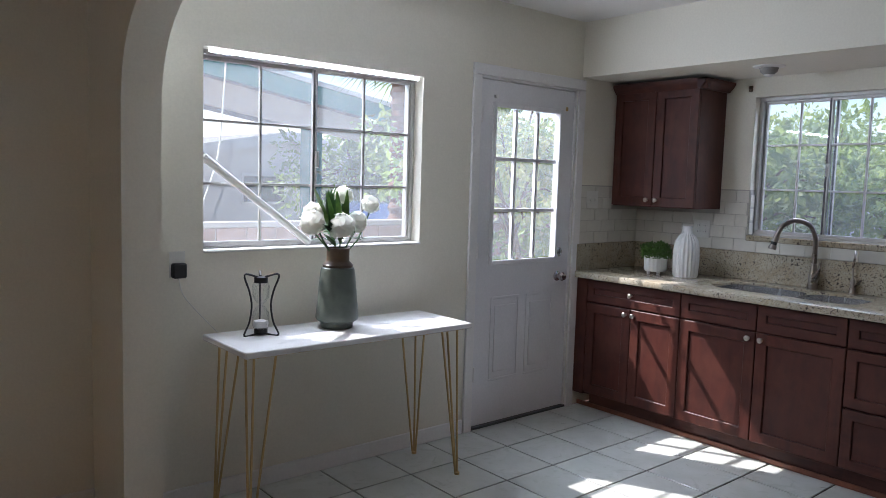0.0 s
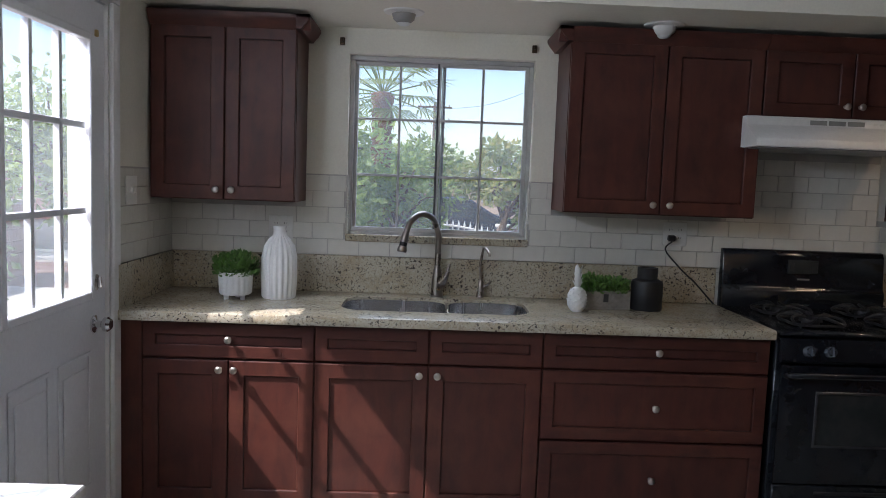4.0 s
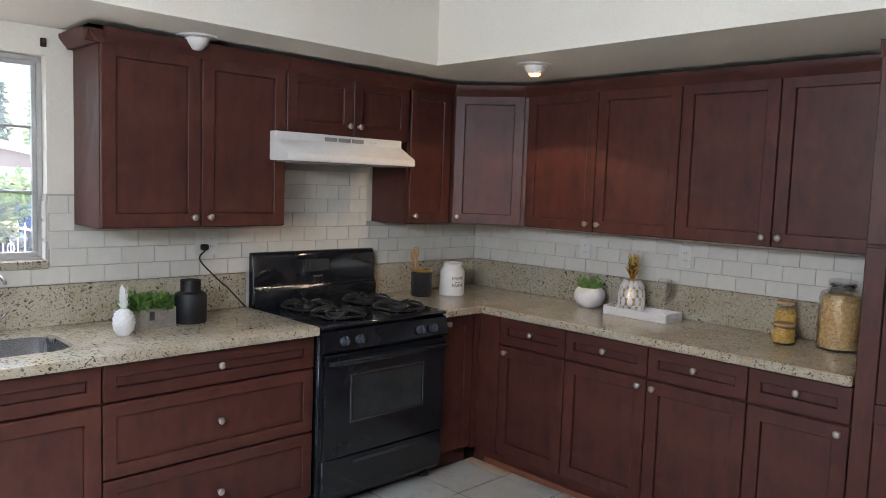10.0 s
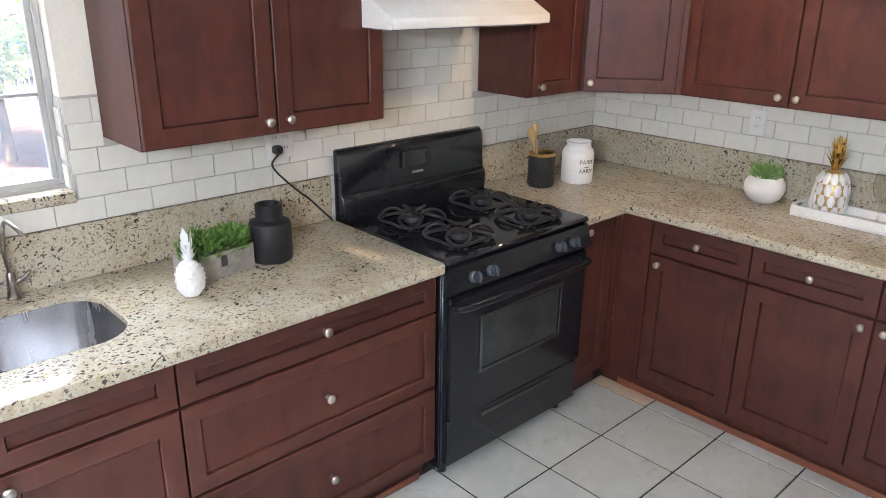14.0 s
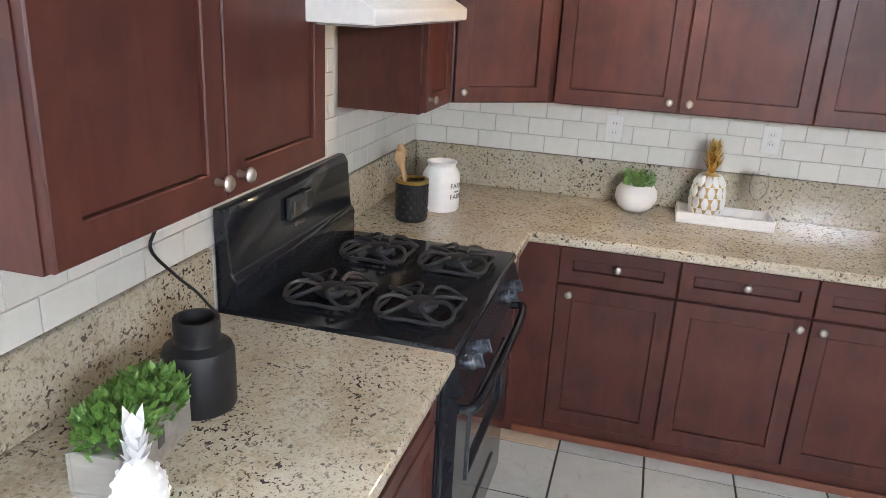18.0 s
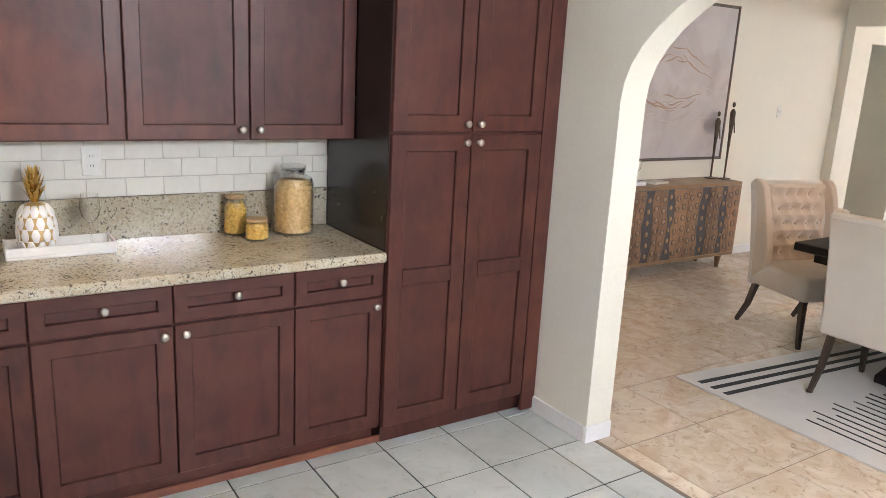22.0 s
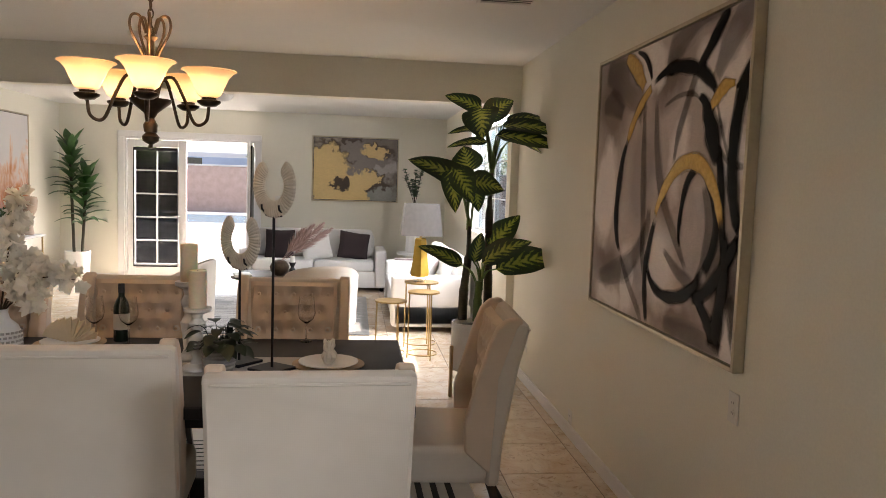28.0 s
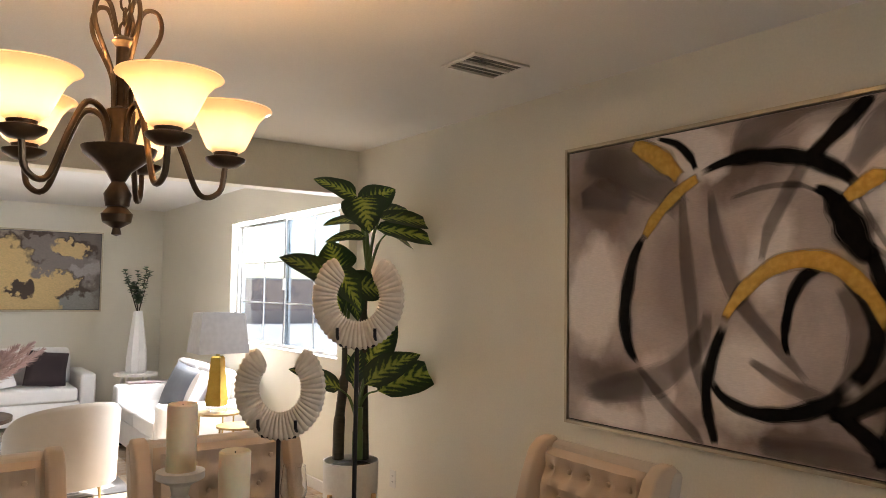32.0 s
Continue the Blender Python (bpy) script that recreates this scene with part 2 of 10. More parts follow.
def plain(name, a, b=None, rough=0.5, metal=0.0, scale=8.0, bump_scale=60.0, relief=0.1, stretch=(1, 1, 1), each=0.0, **extra):
    """Two close tones mixed by a two-scale noise, with a fine relief."""
    m, nt, bsdf = surface(name, rough, metal, **extra)
    b = b or tuple(0.8 * c for c in a)
    v = coords(nt, stretch)
    n1, n2 = noise_tex(nt, v, scale, 3), noise_tex(nt, v, bump_scale, 4)
    col = mix(nt, ramp(nt, n1, [(0.35, (0, 0, 0)), (0.65, (1, 1, 1))]), a, b)
    col = mix(nt, 0.15, col, ramp(nt, n2, [(0.3, tuple(0.6 * c for c in a)), (0.7, a)]))
    if each:
        col = vary(nt, col, each)
    nt.links.new(col, bsdf.inputs["Base Color"])
    if relief:
        bump(nt, bsdf, n2, relief, 0.001)
    rough_from(nt, bsdf, n1, max(0.03, rough - 0.06), min(1, rough + 0.06))
    return m


def wood(name, a, b, dark, rough=0.35, grain=(3, 3, 40), scale=2.0, each=0.08, coat=0.0, worn=None):
    m, nt, bsdf = surface(name, rough)
    v = coords(nt, grain)
    n = noise_tex(nt, v, scale, 5, 0.6, 0.6)
    blotch = noise_tex(nt, coords(nt), 3.0, 3)
    col = ramp(nt, n, [(0.25, dark), (0.5, a), (0.75, b)])
    col = mix(nt, ramp(nt, blotch, [(0.35, (0, 0, 0)), (0.7, (0.5, 0.5, 0.5))]), col, dark)
    if worn:
        patch = noise_tex(nt, coords(nt), 5.5, 4, 0.6, 0.5)
        col = mix(nt, ramp(nt, patch, [(0.45, (0, 0, 0)), (0.70, (0.55, 0.55, 0.55))]), col, worn)
    nt.links.new(vary(nt, col, each), bsdf.inputs["Base Color"])
    bump(nt, bsdf, n, 0.06, 0.0008)
    rough_from(nt, bsdf, blotch, rough - 0.06, rough + 0.1)
    bsdf.inputs["Coat Weight"].default_value = coat
    bsdf.inputs["Coat Roughness"].default_value = 0.2
    return m


def granite(name):
    """Pale cream granite with tan clouds, grey crystals and short black flecks."""
    m, nt, bsdf = surface(name, 0.12)
    v = coords(nt)
    flow = coords(nt, (1.0, 0.85, 1.0), (0, 0, 25))
    big, mid, fine = noise_tex(nt, v, 5, 3, 0.5, 0.8), noise_tex(nt, v, 60, 2, 0.5, 0.4), noise_tex(nt, v, 170, 2, 0.5, 0.3)
    col = mix(nt, ramp(nt, big, [(0.38, (0, 0, 0)), (0.66, (1, 1, 1))]), (0.49, 0.445, 0.345), (0.41, 0.345, 0.24))
    col = mix(nt, ramp(nt, mid, [(0.50, (0, 0, 0)), (0.64, (0.45, 0.45, 0.45))]), col, (0.54, 0.51, 0.425))
    col = mix(nt, ramp(nt, fine, [(0.56, (0, 0, 0)), (0.64, (0.55, 0.55, 0.55))]), col, (0.30, 0.23, 0.15))
    tan = noise_tex(nt, flow, 40, 3, 0.6, 0.7)
    col = mix(nt, ramp(nt, tan, [(0.60, (0, 0, 0)), (0.70, (0.55, 0.55, 0.55))]), col, (0.25, 0.19, 0.13))
    where = noise_tex(nt, v, 8, 3)
    for scale, lo in ((72, 0.62), (130, 0.61)):
        speck = ramp(nt, noise_tex(nt, flow, scale, 2, 0.5, 0.25), [(lo, (0, 0, 0)), (lo + 0.03, (1, 1, 1))])
        keep = ramp(nt, where, [(0.36, (0.3, 0.3, 0.3)), (0.60, (1, 1, 1))])
        col = mix(nt, mix(nt, 1.0, speck, keep, "MULTIPLY"), col, (0.05, 0.042, 0.038))
    nt.links.new(col, bsdf.inputs["Base Color"])
    rough_from(nt, bsdf, mid, 0.05, 0.13)
    return m


def marble_tile(name, light, warm, dark, rough, scale=1.0, each=0.06):
    """Mottled ceramic tile, with a shift of its pattern from tile to tile."""
    m, nt, bsdf = surface(name, rough)
    tc = nt.nodes.new("ShaderNodeTexCoord")
    oi = nt.nodes.new("ShaderNodeObjectInfo")
    off = nt.nodes.new("ShaderNodeVectorMath")
    off.operation = "MULTIPLY_ADD"
    cx = nt.nodes.new("ShaderNodeCombineXYZ")
    for s in ("X", "Y", "Z"):
        nt.links.new(oi.outputs["Random"], cx.inputs[s])
    nt.links.new(cx.outputs["Vector"], off.inputs[0])
    off.inputs[1].default_value = (37, 61, 83)
    nt.links.new(tc.outputs["Object"], off.inputs[2])
    v = off.outputs["Vector"]
    a, b, c = noise_tex(nt, v, 4 * scale, 5, 0.6, 1.2), noise_tex(nt, v, 9 * scale, 4, 0.6, 2.0), noise_tex(nt, v, 60, 3)
    col = mix(nt, ramp(nt, a, [(0.38, (0, 0, 0)), (0.66, (1, 1, 1))]), light, warm)
    col = mix(nt, ramp(nt, b, [(0.56, (0, 0, 0)), (0.72, (0.7, 0.7, 0.7))]), col, dark)
    nt.links.new(vary(nt, col, each), bsdf.inputs["Base Color"])
    bump(nt, bsdf, c, 0.04, 0.0006)
    rough_from(nt, bsdf, b, rough - 0.05, rough + 0.1)
    return m


def blob(nt, vec, at, size, turn=0):
    """A soft-edged ellipse in the x-z plane: 1 in its middle, 0 outside."""
    mp = nt.nodes.new("ShaderNodeMapping")
    mp.vector_type = "TEXTURE"
    mp.inputs["Location"].default_value = (at[0], 0, at[1])
    mp.inputs["Rotation"].default_value = (0, radians(turn), 0)
    mp.inputs["Scale"].default_value = (size[0], 1000, size[1])
    nt.links.new(vec, mp.inputs["Vector"])
    g = nt.nodes.new("ShaderNodeTexGradient")
    g.gradient_type = "SPHERICAL"
    nt.links.new(mp.outputs["Vector"], g.inputs["Vector"])
    return g.outputs["Fac"]


def blobs(name, base, rows, warp=0.10, freq=5.0, rough=0.55, fleck=0.5, mottle=0.22):
    """A painted ground: soft ellipses of other tones, their edges broken up by the brush."""
    m, nt, bsdf = surface(name, rough)
    v = coords(nt)
    wob = nt.nodes.new("ShaderNodeTexNoise")
    wob.inputs["Scale"].default_value, wob.inputs["Detail"].default_value = freq, 4
    nt.links.new(v, wob.inputs["Vector"])
    vv = mix(nt, warp, v, wob.outputs["Color"], "LINEAR_LIGHT")
    grain = noise_tex(nt, coords(nt, (1, 1, 5), (0, 30, 0)), 45, 3)
    wide = noise_tex(nt, v, 2.5, 4, 0.6, 1.0)
    col = mix(nt, ramp(nt, wide, [(0.35, (0, 0, 0)), (0.65, (1, 1, 1))]), base, tuple(0.72 * c for c in base))
    for at, size, turn, tone, lo, hi in rows:
        col = mix(nt, ramp(nt, blob(nt, vv, at, size, turn), [(lo, (0, 0, 0)), (hi, (1, 1, 1))]), col, tone)
    col = mix(nt, mottle, col, ramp(nt, grain, [(0.3, (0.45, 0.45, 0.45)), (0.7, (1, 1, 1))]), "MULTIPLY")
    nt.links.new(col, bsdf.inputs["Base Color"])
    bump(nt, bsdf, grain, fleck, 0.0015)
    return m


def brushed(m, strength=1.0):
    """Breaks up a stroke's sides and ends into bristle marks, by its own length and width."""
    nt = m.node_tree
    tc = nt.nodes.new("ShaderNodeTexCoord")
    sep = nt.nodes.new("ShaderNodeSeparateXYZ")
    nt.links.new(tc.outputs["UV"], sep.inputs[0])
    mp = nt.nodes.new("ShaderNodeMapping")
    mp.inputs["Scale"].default_value = (5.0, 26.0, 1.0)
    nt.links.new(tc.outputs["UV"], mp.inputs["Vector"])
    n = noise_tex(nt, mp.outputs["Vector"], 1.0, 4, 0.65)
    side = nt.nodes.new("ShaderNodeMath")
    side.operation = "PINGPONG"
    side.inputs[1].default_value = 0.5
    nt.links.new(sep.outputs["Y"], side.inputs[0])
    ends = nt.nodes.new("ShaderNodeMath")
    ends.operation = "PINGPONG"
    ends.inputs[1].default_value = 0.5
    nt.links.new(sep.outputs["X"], ends.inputs[0])
    low = nt.nodes.new("ShaderNodeMath")
    low.operation = "MINIMUM"
    far = nt.nodes.new("ShaderNodeMath")
    far.operation = "MULTIPLY"
    far.inputs[1].default_value = 3.0
    nt.links.new(ends.outputs[0], far.inputs[0])
    nt.links.new(side.outputs[0], low.inputs[0])
    nt.links.new(far.outputs[0], low.inputs[1])
    total = nt.nodes.new("ShaderNodeMath")
    total.operation = "MULTIPLY_ADD"
    total.inputs[1].default_value = 2.1
    nt.links.new(low.outputs[0], total.inputs[0])
    nt.links.new(n, total.inputs[2])
    mask = ramp(nt, total.outputs[0], [(0.55, (0, 0, 0)), (1.12, (strength, strength, strength))])
    clear, mx = nt.nodes.new("ShaderNodeBsdfTransparent"), nt.nodes.new("ShaderNodeMixShader")
    nt.links.new(mask, mx.inputs["Fac"])
    nt.links.new(clear.outputs["BSDF"], mx.inputs[1])
    nt.links.new(nt.nodes["Principled BSDF"].outputs["BSDF"], mx.inputs[2])
    nt.links.new(mx.outputs["Shader"], nt.nodes["Material Output"].inputs["Surface"])
    return m


def thin(m, amount, tone):
    """Lets a share of the light through a thin petal or leaf."""
    nt = m.node_tree
    tl, mx = nt.nodes.new("ShaderNodeBsdfTranslucent"), nt.nodes.new("ShaderNodeMixShader")
    tl.inputs["Color"].default_value = rgb(tone)
    mx.inputs["Fac"].default_value = amount
    nt.links.new(nt.nodes["Principled BSDF"].outputs["BSDF"], mx.inputs[1])
    nt.links.new(tl.outputs["BSDF"], mx.inputs[2])
    nt.links.new(mx.outputs["Shader"], nt.nodes["Material Output"].inputs["Surface"])
    return m


def fabric(name, a, b, scale=350.0, rough=0.9, relief=0.15):
    m, nt, bsdf = surface(name, rough)
    v = coords(nt)
    big = noise_tex(nt, v, 5, 3)
    w = [nt.nodes.new("ShaderNodeTexWave") for _ in range(2)]
    for k, x in enumerate(w):
        x.bands_direction = "XZ"[k]
        x.inputs["Scale"].default_value, x.inputs["Distortion"].default_value = scale / 6.28, 1.5
        nt.links.new(v, x.inputs["Vector"])
    weave = mix(nt, 0.5, w[0].outputs["Color"], w[1].outputs["Color"])
    col = mix(nt, ramp(nt, big, [(0.3, (0, 0, 0)), (0.7, (1, 1, 1))]), a, b)
    col = mix(nt, 0.03, col, weave, "MULTIPLY")
    nt.links.new(vary(nt, col, 0.04), bsdf.inputs["Base Color"])
    bump(nt, bsdf, weave, relief, 0.0006)
    bsdf.inputs["Sheen Weight"].default_value = 0.25
    bsdf.inputs["Sheen Roughness"].default_value = 0.5
    return m


def glass(name, tint=(1, 1, 1), rough=0.0, pane=False, dust=0.0, rim=(4.0, 0.55, 0.025)):
    m, nt, bsdf = surface(name, rough)
    if pane:
        out = nt.nodes["Material Output"]
        tr, gl, lw, mx = (nt.nodes.new("ShaderNode" + k) for k in ("BsdfTransparent", "BsdfGlossy", "LayerWeight", "MixShader"))
        pw, fr = nt.nodes.new("ShaderNodeMath"), nt.nodes.new("ShaderNodeMath")
        pw.operation, fr.operation = "POWER", "MULTIPLY_ADD"
        pw.inputs[1].default_value, fr.inputs[1].default_value, fr.inputs[2].default_value = rim
        nt.links.new(lw.outputs["Facing"], pw.inputs[0])
        nt.links.new(pw.outputs[0], fr.inputs[0])
        tr.inputs["Color"].default_value, gl.inputs["Roughness"].default_value = rgb(tint), 0.02
        nt.links.new(fr.outputs[0], mx.inputs["Fac"])
        nt.links.new(tr.outputs["BSDF"], mx.inputs[1])
        nt.links.new(gl.outputs["BSDF"], mx.inputs[2])
        if dust:
            film, both = nt.nodes.new("ShaderNodeBsdfTranslucent"), nt.nodes.new("ShaderNodeMixShader")
            smear = noise_tex(nt, coords(nt), 6, 5)
            mr = nt.nodes.new("ShaderNodeMapRange")
            mr.inputs["To Min"].default_value, mr.inputs["To Max"].default_value = dust * 0.6, dust * 1.4
            nt.links.new(smear, mr.inputs["Value"])
            nt.links.new(mr.outputs["Result"], both.inputs["Fac"])
            film.inputs["Color"].default_value = (0.85, 0.90, 0.95, 1)
            nt.links.new(mx.outputs["Shader"], both.inputs[1])
            nt.links.new(film.outputs["BSDF"], both.inputs[2])
            nt.links.new(both.outputs["Shader"], out.inputs["Surface"])
            return m
        nt.links.new(mx.outputs["Shader"], out.inputs["Surface"])
        return m
    bsdf.inputs["Base Color"].default_value = rgb(tint)
    bsdf.inputs["Transmission Weight"].default_value = 1.0
    bsdf.inputs["IOR"].default_value = 1.45
    return m


def alabaster(name):
    """Mottled amber glass lit from within, brightest round the bulb and deeper towards its rim."""
    m, nt, bsdf = surface(name, 0.3)
    tc = nt.nodes.new("ShaderNodeTexCoord")
    sep = nt.nodes.new("ShaderNodeSeparateXYZ")
    nt.links.new(tc.outputs["Generated"], sep.inputs[0])
    cloud = noise_tex(nt, coords(nt), 14, 4, 0.6, 1.2)
    add = nt.nodes.new("ShaderNodeMath")
    add.operation = "MULTIPLY_ADD"
    add.inputs[1].default_value = 0.45
    nt.links.new(cloud, add.inputs[0])
    nt.links.new(sep.outputs["Z"], add.inputs[2])
    col = ramp(nt, add.outputs[0], [(0.15, (0.66, 0.30, 0.11)), (0.45, (1.0, 0.74, 0.45)), (0.80, (0.95, 0.62, 0.34)), (1.0, (0.70, 0.40, 0.19)), (1.25, (0.55, 0.29, 0.12))])
    nt.links.new(col, bsdf.inputs["Emission Color"])
    bsdf.inputs["Emission Strength"].default_value = 0.27
    bsdf.inputs["Base Color"].default_value = rgb((0.78, 0.62, 0.40))
    return m


def glow(name, color, strength, base=(0.9, 0.85, 0.75)):
    m, nt, bsdf = surface(name, 0.4)
    bsdf.inputs["Base Color"].default_value = rgb(base)
    bsdf.inputs["Emission Color"].default_value = rgb(color)
    bsdf.inputs["Emission Strength"].default_value = strength
    return m


CREAM = plain("cream_wall_paint", (0.79, 0.76, 0.66), (0.765, 0.735, 0.635), 0.6, scale=1.5, bump_scale=90, relief=0.12)
CEIL = plain("white_ceiling_paint", (0.80, 0.79, 0.765), (0.775, 0.765, 0.74), 0.75, scale=1.2, bump_scale=120, relief=0.15)
TRIM = plain("white_trim_paint", (0.80, 0.79, 0.78), (0.76, 0.75, 0.74), 0.35, scale=3, bump_scale=60, relief=0.06)
DOORWHITE = plain("white_door_paint", (0.76, 0.76, 0.78), (0.72, 0.72, 0.74), 0.35, scale=3, bump_scale=70, relief=0.05)
CHERRY = wood("dark_cherry_wood", (0.078, 0.022, 0.016), (0.104, 0.031, 0.022), (0.044, 0.014, 0.011), 0.42, (5, 5, 1.2), 5.0, 0.06, worn=(0.120, 0.040, 0.025))
CHERRYH = wood("dark_cherry_wood_across", (0.078, 0.022, 0.016), (0.104, 0.031, 0.022), (0.044, 0.014, 0.011), 0.42, (1.2, 5, 5), 5.0, 0.06, worn=(0.120, 0.040, 0.025))
PANELWOOD = wood("dark_cherry_panel", (0.080, 0.022, 0.016), (0.104, 0.029, 0.020), (0.046, 0.014, 0.011), 0.46, (4, 4, 1.0), 4.0, 0.06, worn=(0.110, 0.038, 0.026))
for mt in (CHERRY, CHERRYH, PANELWOOD):
    mt.node_tree.nodes["Principled BSDF"].inputs["Specular IOR Level"].default_value = 0.38
TOEWOOD = wood("red_brown_toe_trim", (0.22, 0.075, 0.04), (0.28, 0.10, 0.055), (0.13, 0.045, 0.03), 0.4, (1.2, 5, 5), 5.0)
SHADEDSIDE = plain("painted_shade_panel", (0.018, 0.013, 0.012), (0.026, 0.018, 0.016), 0.25)
GRANITE = granite("speckled_granite")
NICKEL = plain("brushed_nickel", (0.62, 0.59, 0.54), (0.52, 0.49, 0.45), 0.3, 1.0, relief=0.03)
STEEL = plain("stainless_steel", (0.58, 0.58, 0.59), (0.50, 0.50, 0.51), 0.26, 1.0, scale=3, bump_scale=200, relief=0.05, stretch=(1, 12, 1))
FAUCET = plain("warm_brushed_nickel", (0.36, 0.32, 0.29), (0.30, 0.27, 0.24), 0.28, 1.0, relief=0.03)
CHROME = plain("polished_chrome", (0.75, 0.75, 0.76), (0.7, 0.7, 0.7), 0.1, 1.0, relief=0.0)
BLACKENAMEL = plain("black_enamel", (0.011, 0.013, 0.017), (0.015, 0.017, 0.021), 0.14, relief=0.02)
IRON = plain("matte_cast_iron", (0.014, 0.014, 0.016), (0.024, 0.024, 0.028), 0.5, bump_scale=300, relief=0.3)
DARKGLASS = plain("dark_oven_glass", (0.03, 0.035, 0.035), (0.05, 0.055, 0.055), 0.06, relief=0.0)
BEZEL = plain("grey_metal_bezel", (0.15, 0.16, 0.18), (0.11, 0.12, 0.135), 0.25, 0.8, relief=0.02)
KNOBGREY = plain("blue_grey_knob", (0.13, 0.15, 0.18), (0.09, 0.105, 0.13), 0.25, 0.6, relief=0.02)
HOODWHITE = plain("white_enamel", (0.78, 0.77, 0.74), (0.75, 0.74, 0.71), 0.3, relief=0.03)
GREYSLOT = plain("grey_vent_slots", (0.32, 0.31, 0.29), (0.25, 0.24, 0.23), 0.5)
TILE = plain("glossy_white_wall_tile", (0.72, 0.70, 0.635), (0.69, 0.67, 0.605), 0.17, scale=5, bump_scale=25, relief=0.04, each=0.03)
GROUT = plain("grey_grout", (0.50, 0.48, 0.44), (0.43, 0.41, 0.38), 0.9, bump_scale=200, relief=0.4)
FLOORTILE = marble_tile("grey_mottled_floor_tile", (0.53, 0.55, 0.525), (0.46, 0.485, 0.45), (0.36, 0.385, 0.345), 0.28)
FLOORGROUT = plain("dark_floor_grout", (0.045, 0.04, 0.038), (0.075, 0.068, 0.062), 0.9, bump_scale=200, relief=0.4)
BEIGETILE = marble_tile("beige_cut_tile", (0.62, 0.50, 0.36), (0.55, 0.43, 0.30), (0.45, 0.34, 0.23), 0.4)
DINETILE = marble_tile("peach_marble_floor_tile", (0.72, 0.62, 0.50), (0.58, 0.44, 0.31), (0.30, 0.19, 0.12), 0.13, 1.3, 0.10)
DINEGROUT = plain("brown_floor_grout", (0.27, 0.21, 0.16), (0.22, 0.17, 0.13), 0.9, bump_scale=200, relief=0.4)
PLATE = plain("white_plastic_plate", (0.74, 0.73, 0.69), (0.70, 0.69, 0.65), 0.35, relief=0.02)
SLOT = plain("dark_slot", (0.05, 0.05, 0.05), (0.04, 0.04, 0.04), 0.5, relief=0)
ALU = plain("window_aluminium", (0.52, 0.52, 0.51), (0.45, 0.45, 0.44), 0.42, 0.4, relief=0.03)
ALUDARK = plain("dark_window_seal", (0.06, 0.06, 0.065), (0.09, 0.09, 0.09), 0.5)
PANE = glass("window_pane", (0.96, 0.98, 0.97), pane=True, dust=0.055)
DOORPANE = glass("clean_door_pane", (0.96, 0.98, 0.97), pane=True)
# Grey tint added to hold down the overbright outdoors behind the living room window.
DIMPANE = glass("grey_dimming_pane", (0.58, 0.65, 0.70), pane=True, dust=0.004)
CLEAR = glass("clear_glass", (0.978, 0.985, 0.982), pane=True, rim=(2.2, 0.8, 0.06))
STEMWARE = glass("stemware_glass", (0.985, 0.99, 0.988))
WHITECER = plain("white_ceramic", (0.80, 0.80, 0.79), (0.76, 0.76, 0.75), 0.3, relief=0.03)
MATTEWHITE = plain("matte_white_ceramic", (0.78, 0.77, 0.75), (0.73, 0.72, 0.70), 0.6, relief=0.08)
LEAF = plain("bright_green_leaf", (0.14, 0.28, 0.05), (0.06, 0.16, 0.03), 0.42, scale=45, each=0.25)
BOXLEAF = plain("boxwood_green_leaf", (0.16, 0.31, 0.06), (0.06, 0.15, 0.03), 0.4, scale=50)
DARKLEAF = plain("dark_green_leaf", (0.03, 0.09, 0.022), (0.05, 0.14, 0.03), 0.4, scale=25, each=0.2)
MATTEBLACK = plain("matte_black_ceramic", (0.010, 0.010, 0.011), (0.016, 0.016, 0.018), 0.55, bump_scale=120, relief=0.2)
GOLD = plain("polished_gold", (0.75, 0.50, 0.16), (0.66, 0.42, 0.12), 0.28, 1.0, relief=0.1)
BRASS = plain("brushed_brass", (0.62, 0.45, 0.22), (0.52, 0.37, 0.17), 0.35, 1.0, relief=0.05)
GREYWOOD = wood("grey_weathered_wood", (0.30, 0.28, 0.25), (0.38, 0.36, 0.32), (0.2, 0.18, 0.16), 0.7, (1, 6, 6), 6.0)
PALEWOOD = wood("pale_wood", (0.55, 0.36, 0.18), (0.62, 0.42, 0.22), (0.42, 0.26, 0.12), 0.5, (4, 4, 1), 8.0)
LINEN = fabric("cream_linen", (0.64, 0.575, 0.50), (0.60, 0.535, 0.46))
TAN = fabric("tan_linen", (0.65, 0.52, 0.40), (0.60, 0.475, 0.36))
SOFAWHITE = fabric("white_sofa_cloth", (0.74, 0.72, 0.70), (0.70, 0.68, 0.66), 250)
PLUM = fabric("dark_plum_velvet", (0.024, 0.014, 0.016), (0.034, 0.02, 0.022), 200)
PLUM.node_tree.nodes["Principled BSDF"].inputs["Sheen Weight"].default_value = 0.05
DARKWOOD = wood("dark_espresso_wood", (0.016, 0.012, 0.011), (0.024, 0.018, 0.016), (0.010, 0.008, 0.007), 0.42, (1.2, 5, 5), 5.0)
DARKWOOD.node_tree.nodes["Principled BSDF"].inputs["Specular IOR Level"].default_value = 0.25
LEGWOOD = wood("walnut_leg_wood", (0.055, 0.033, 0.021), (0.08, 0.048, 0.03), (0.03, 0.02, 0.013), 0.45, (5, 5, 1), 6.0)
BRONZE = plain("dark_bronze", (0.075, 0.052, 0.036), (0.12, 0.085, 0.055), 0.4, 0.9, scale=20, relief=0.1)
BLACKMETAL = plain("black_metal", (0.015, 0.015, 0.016), (0.022, 0.022, 0.024), 0.4, 0.5)

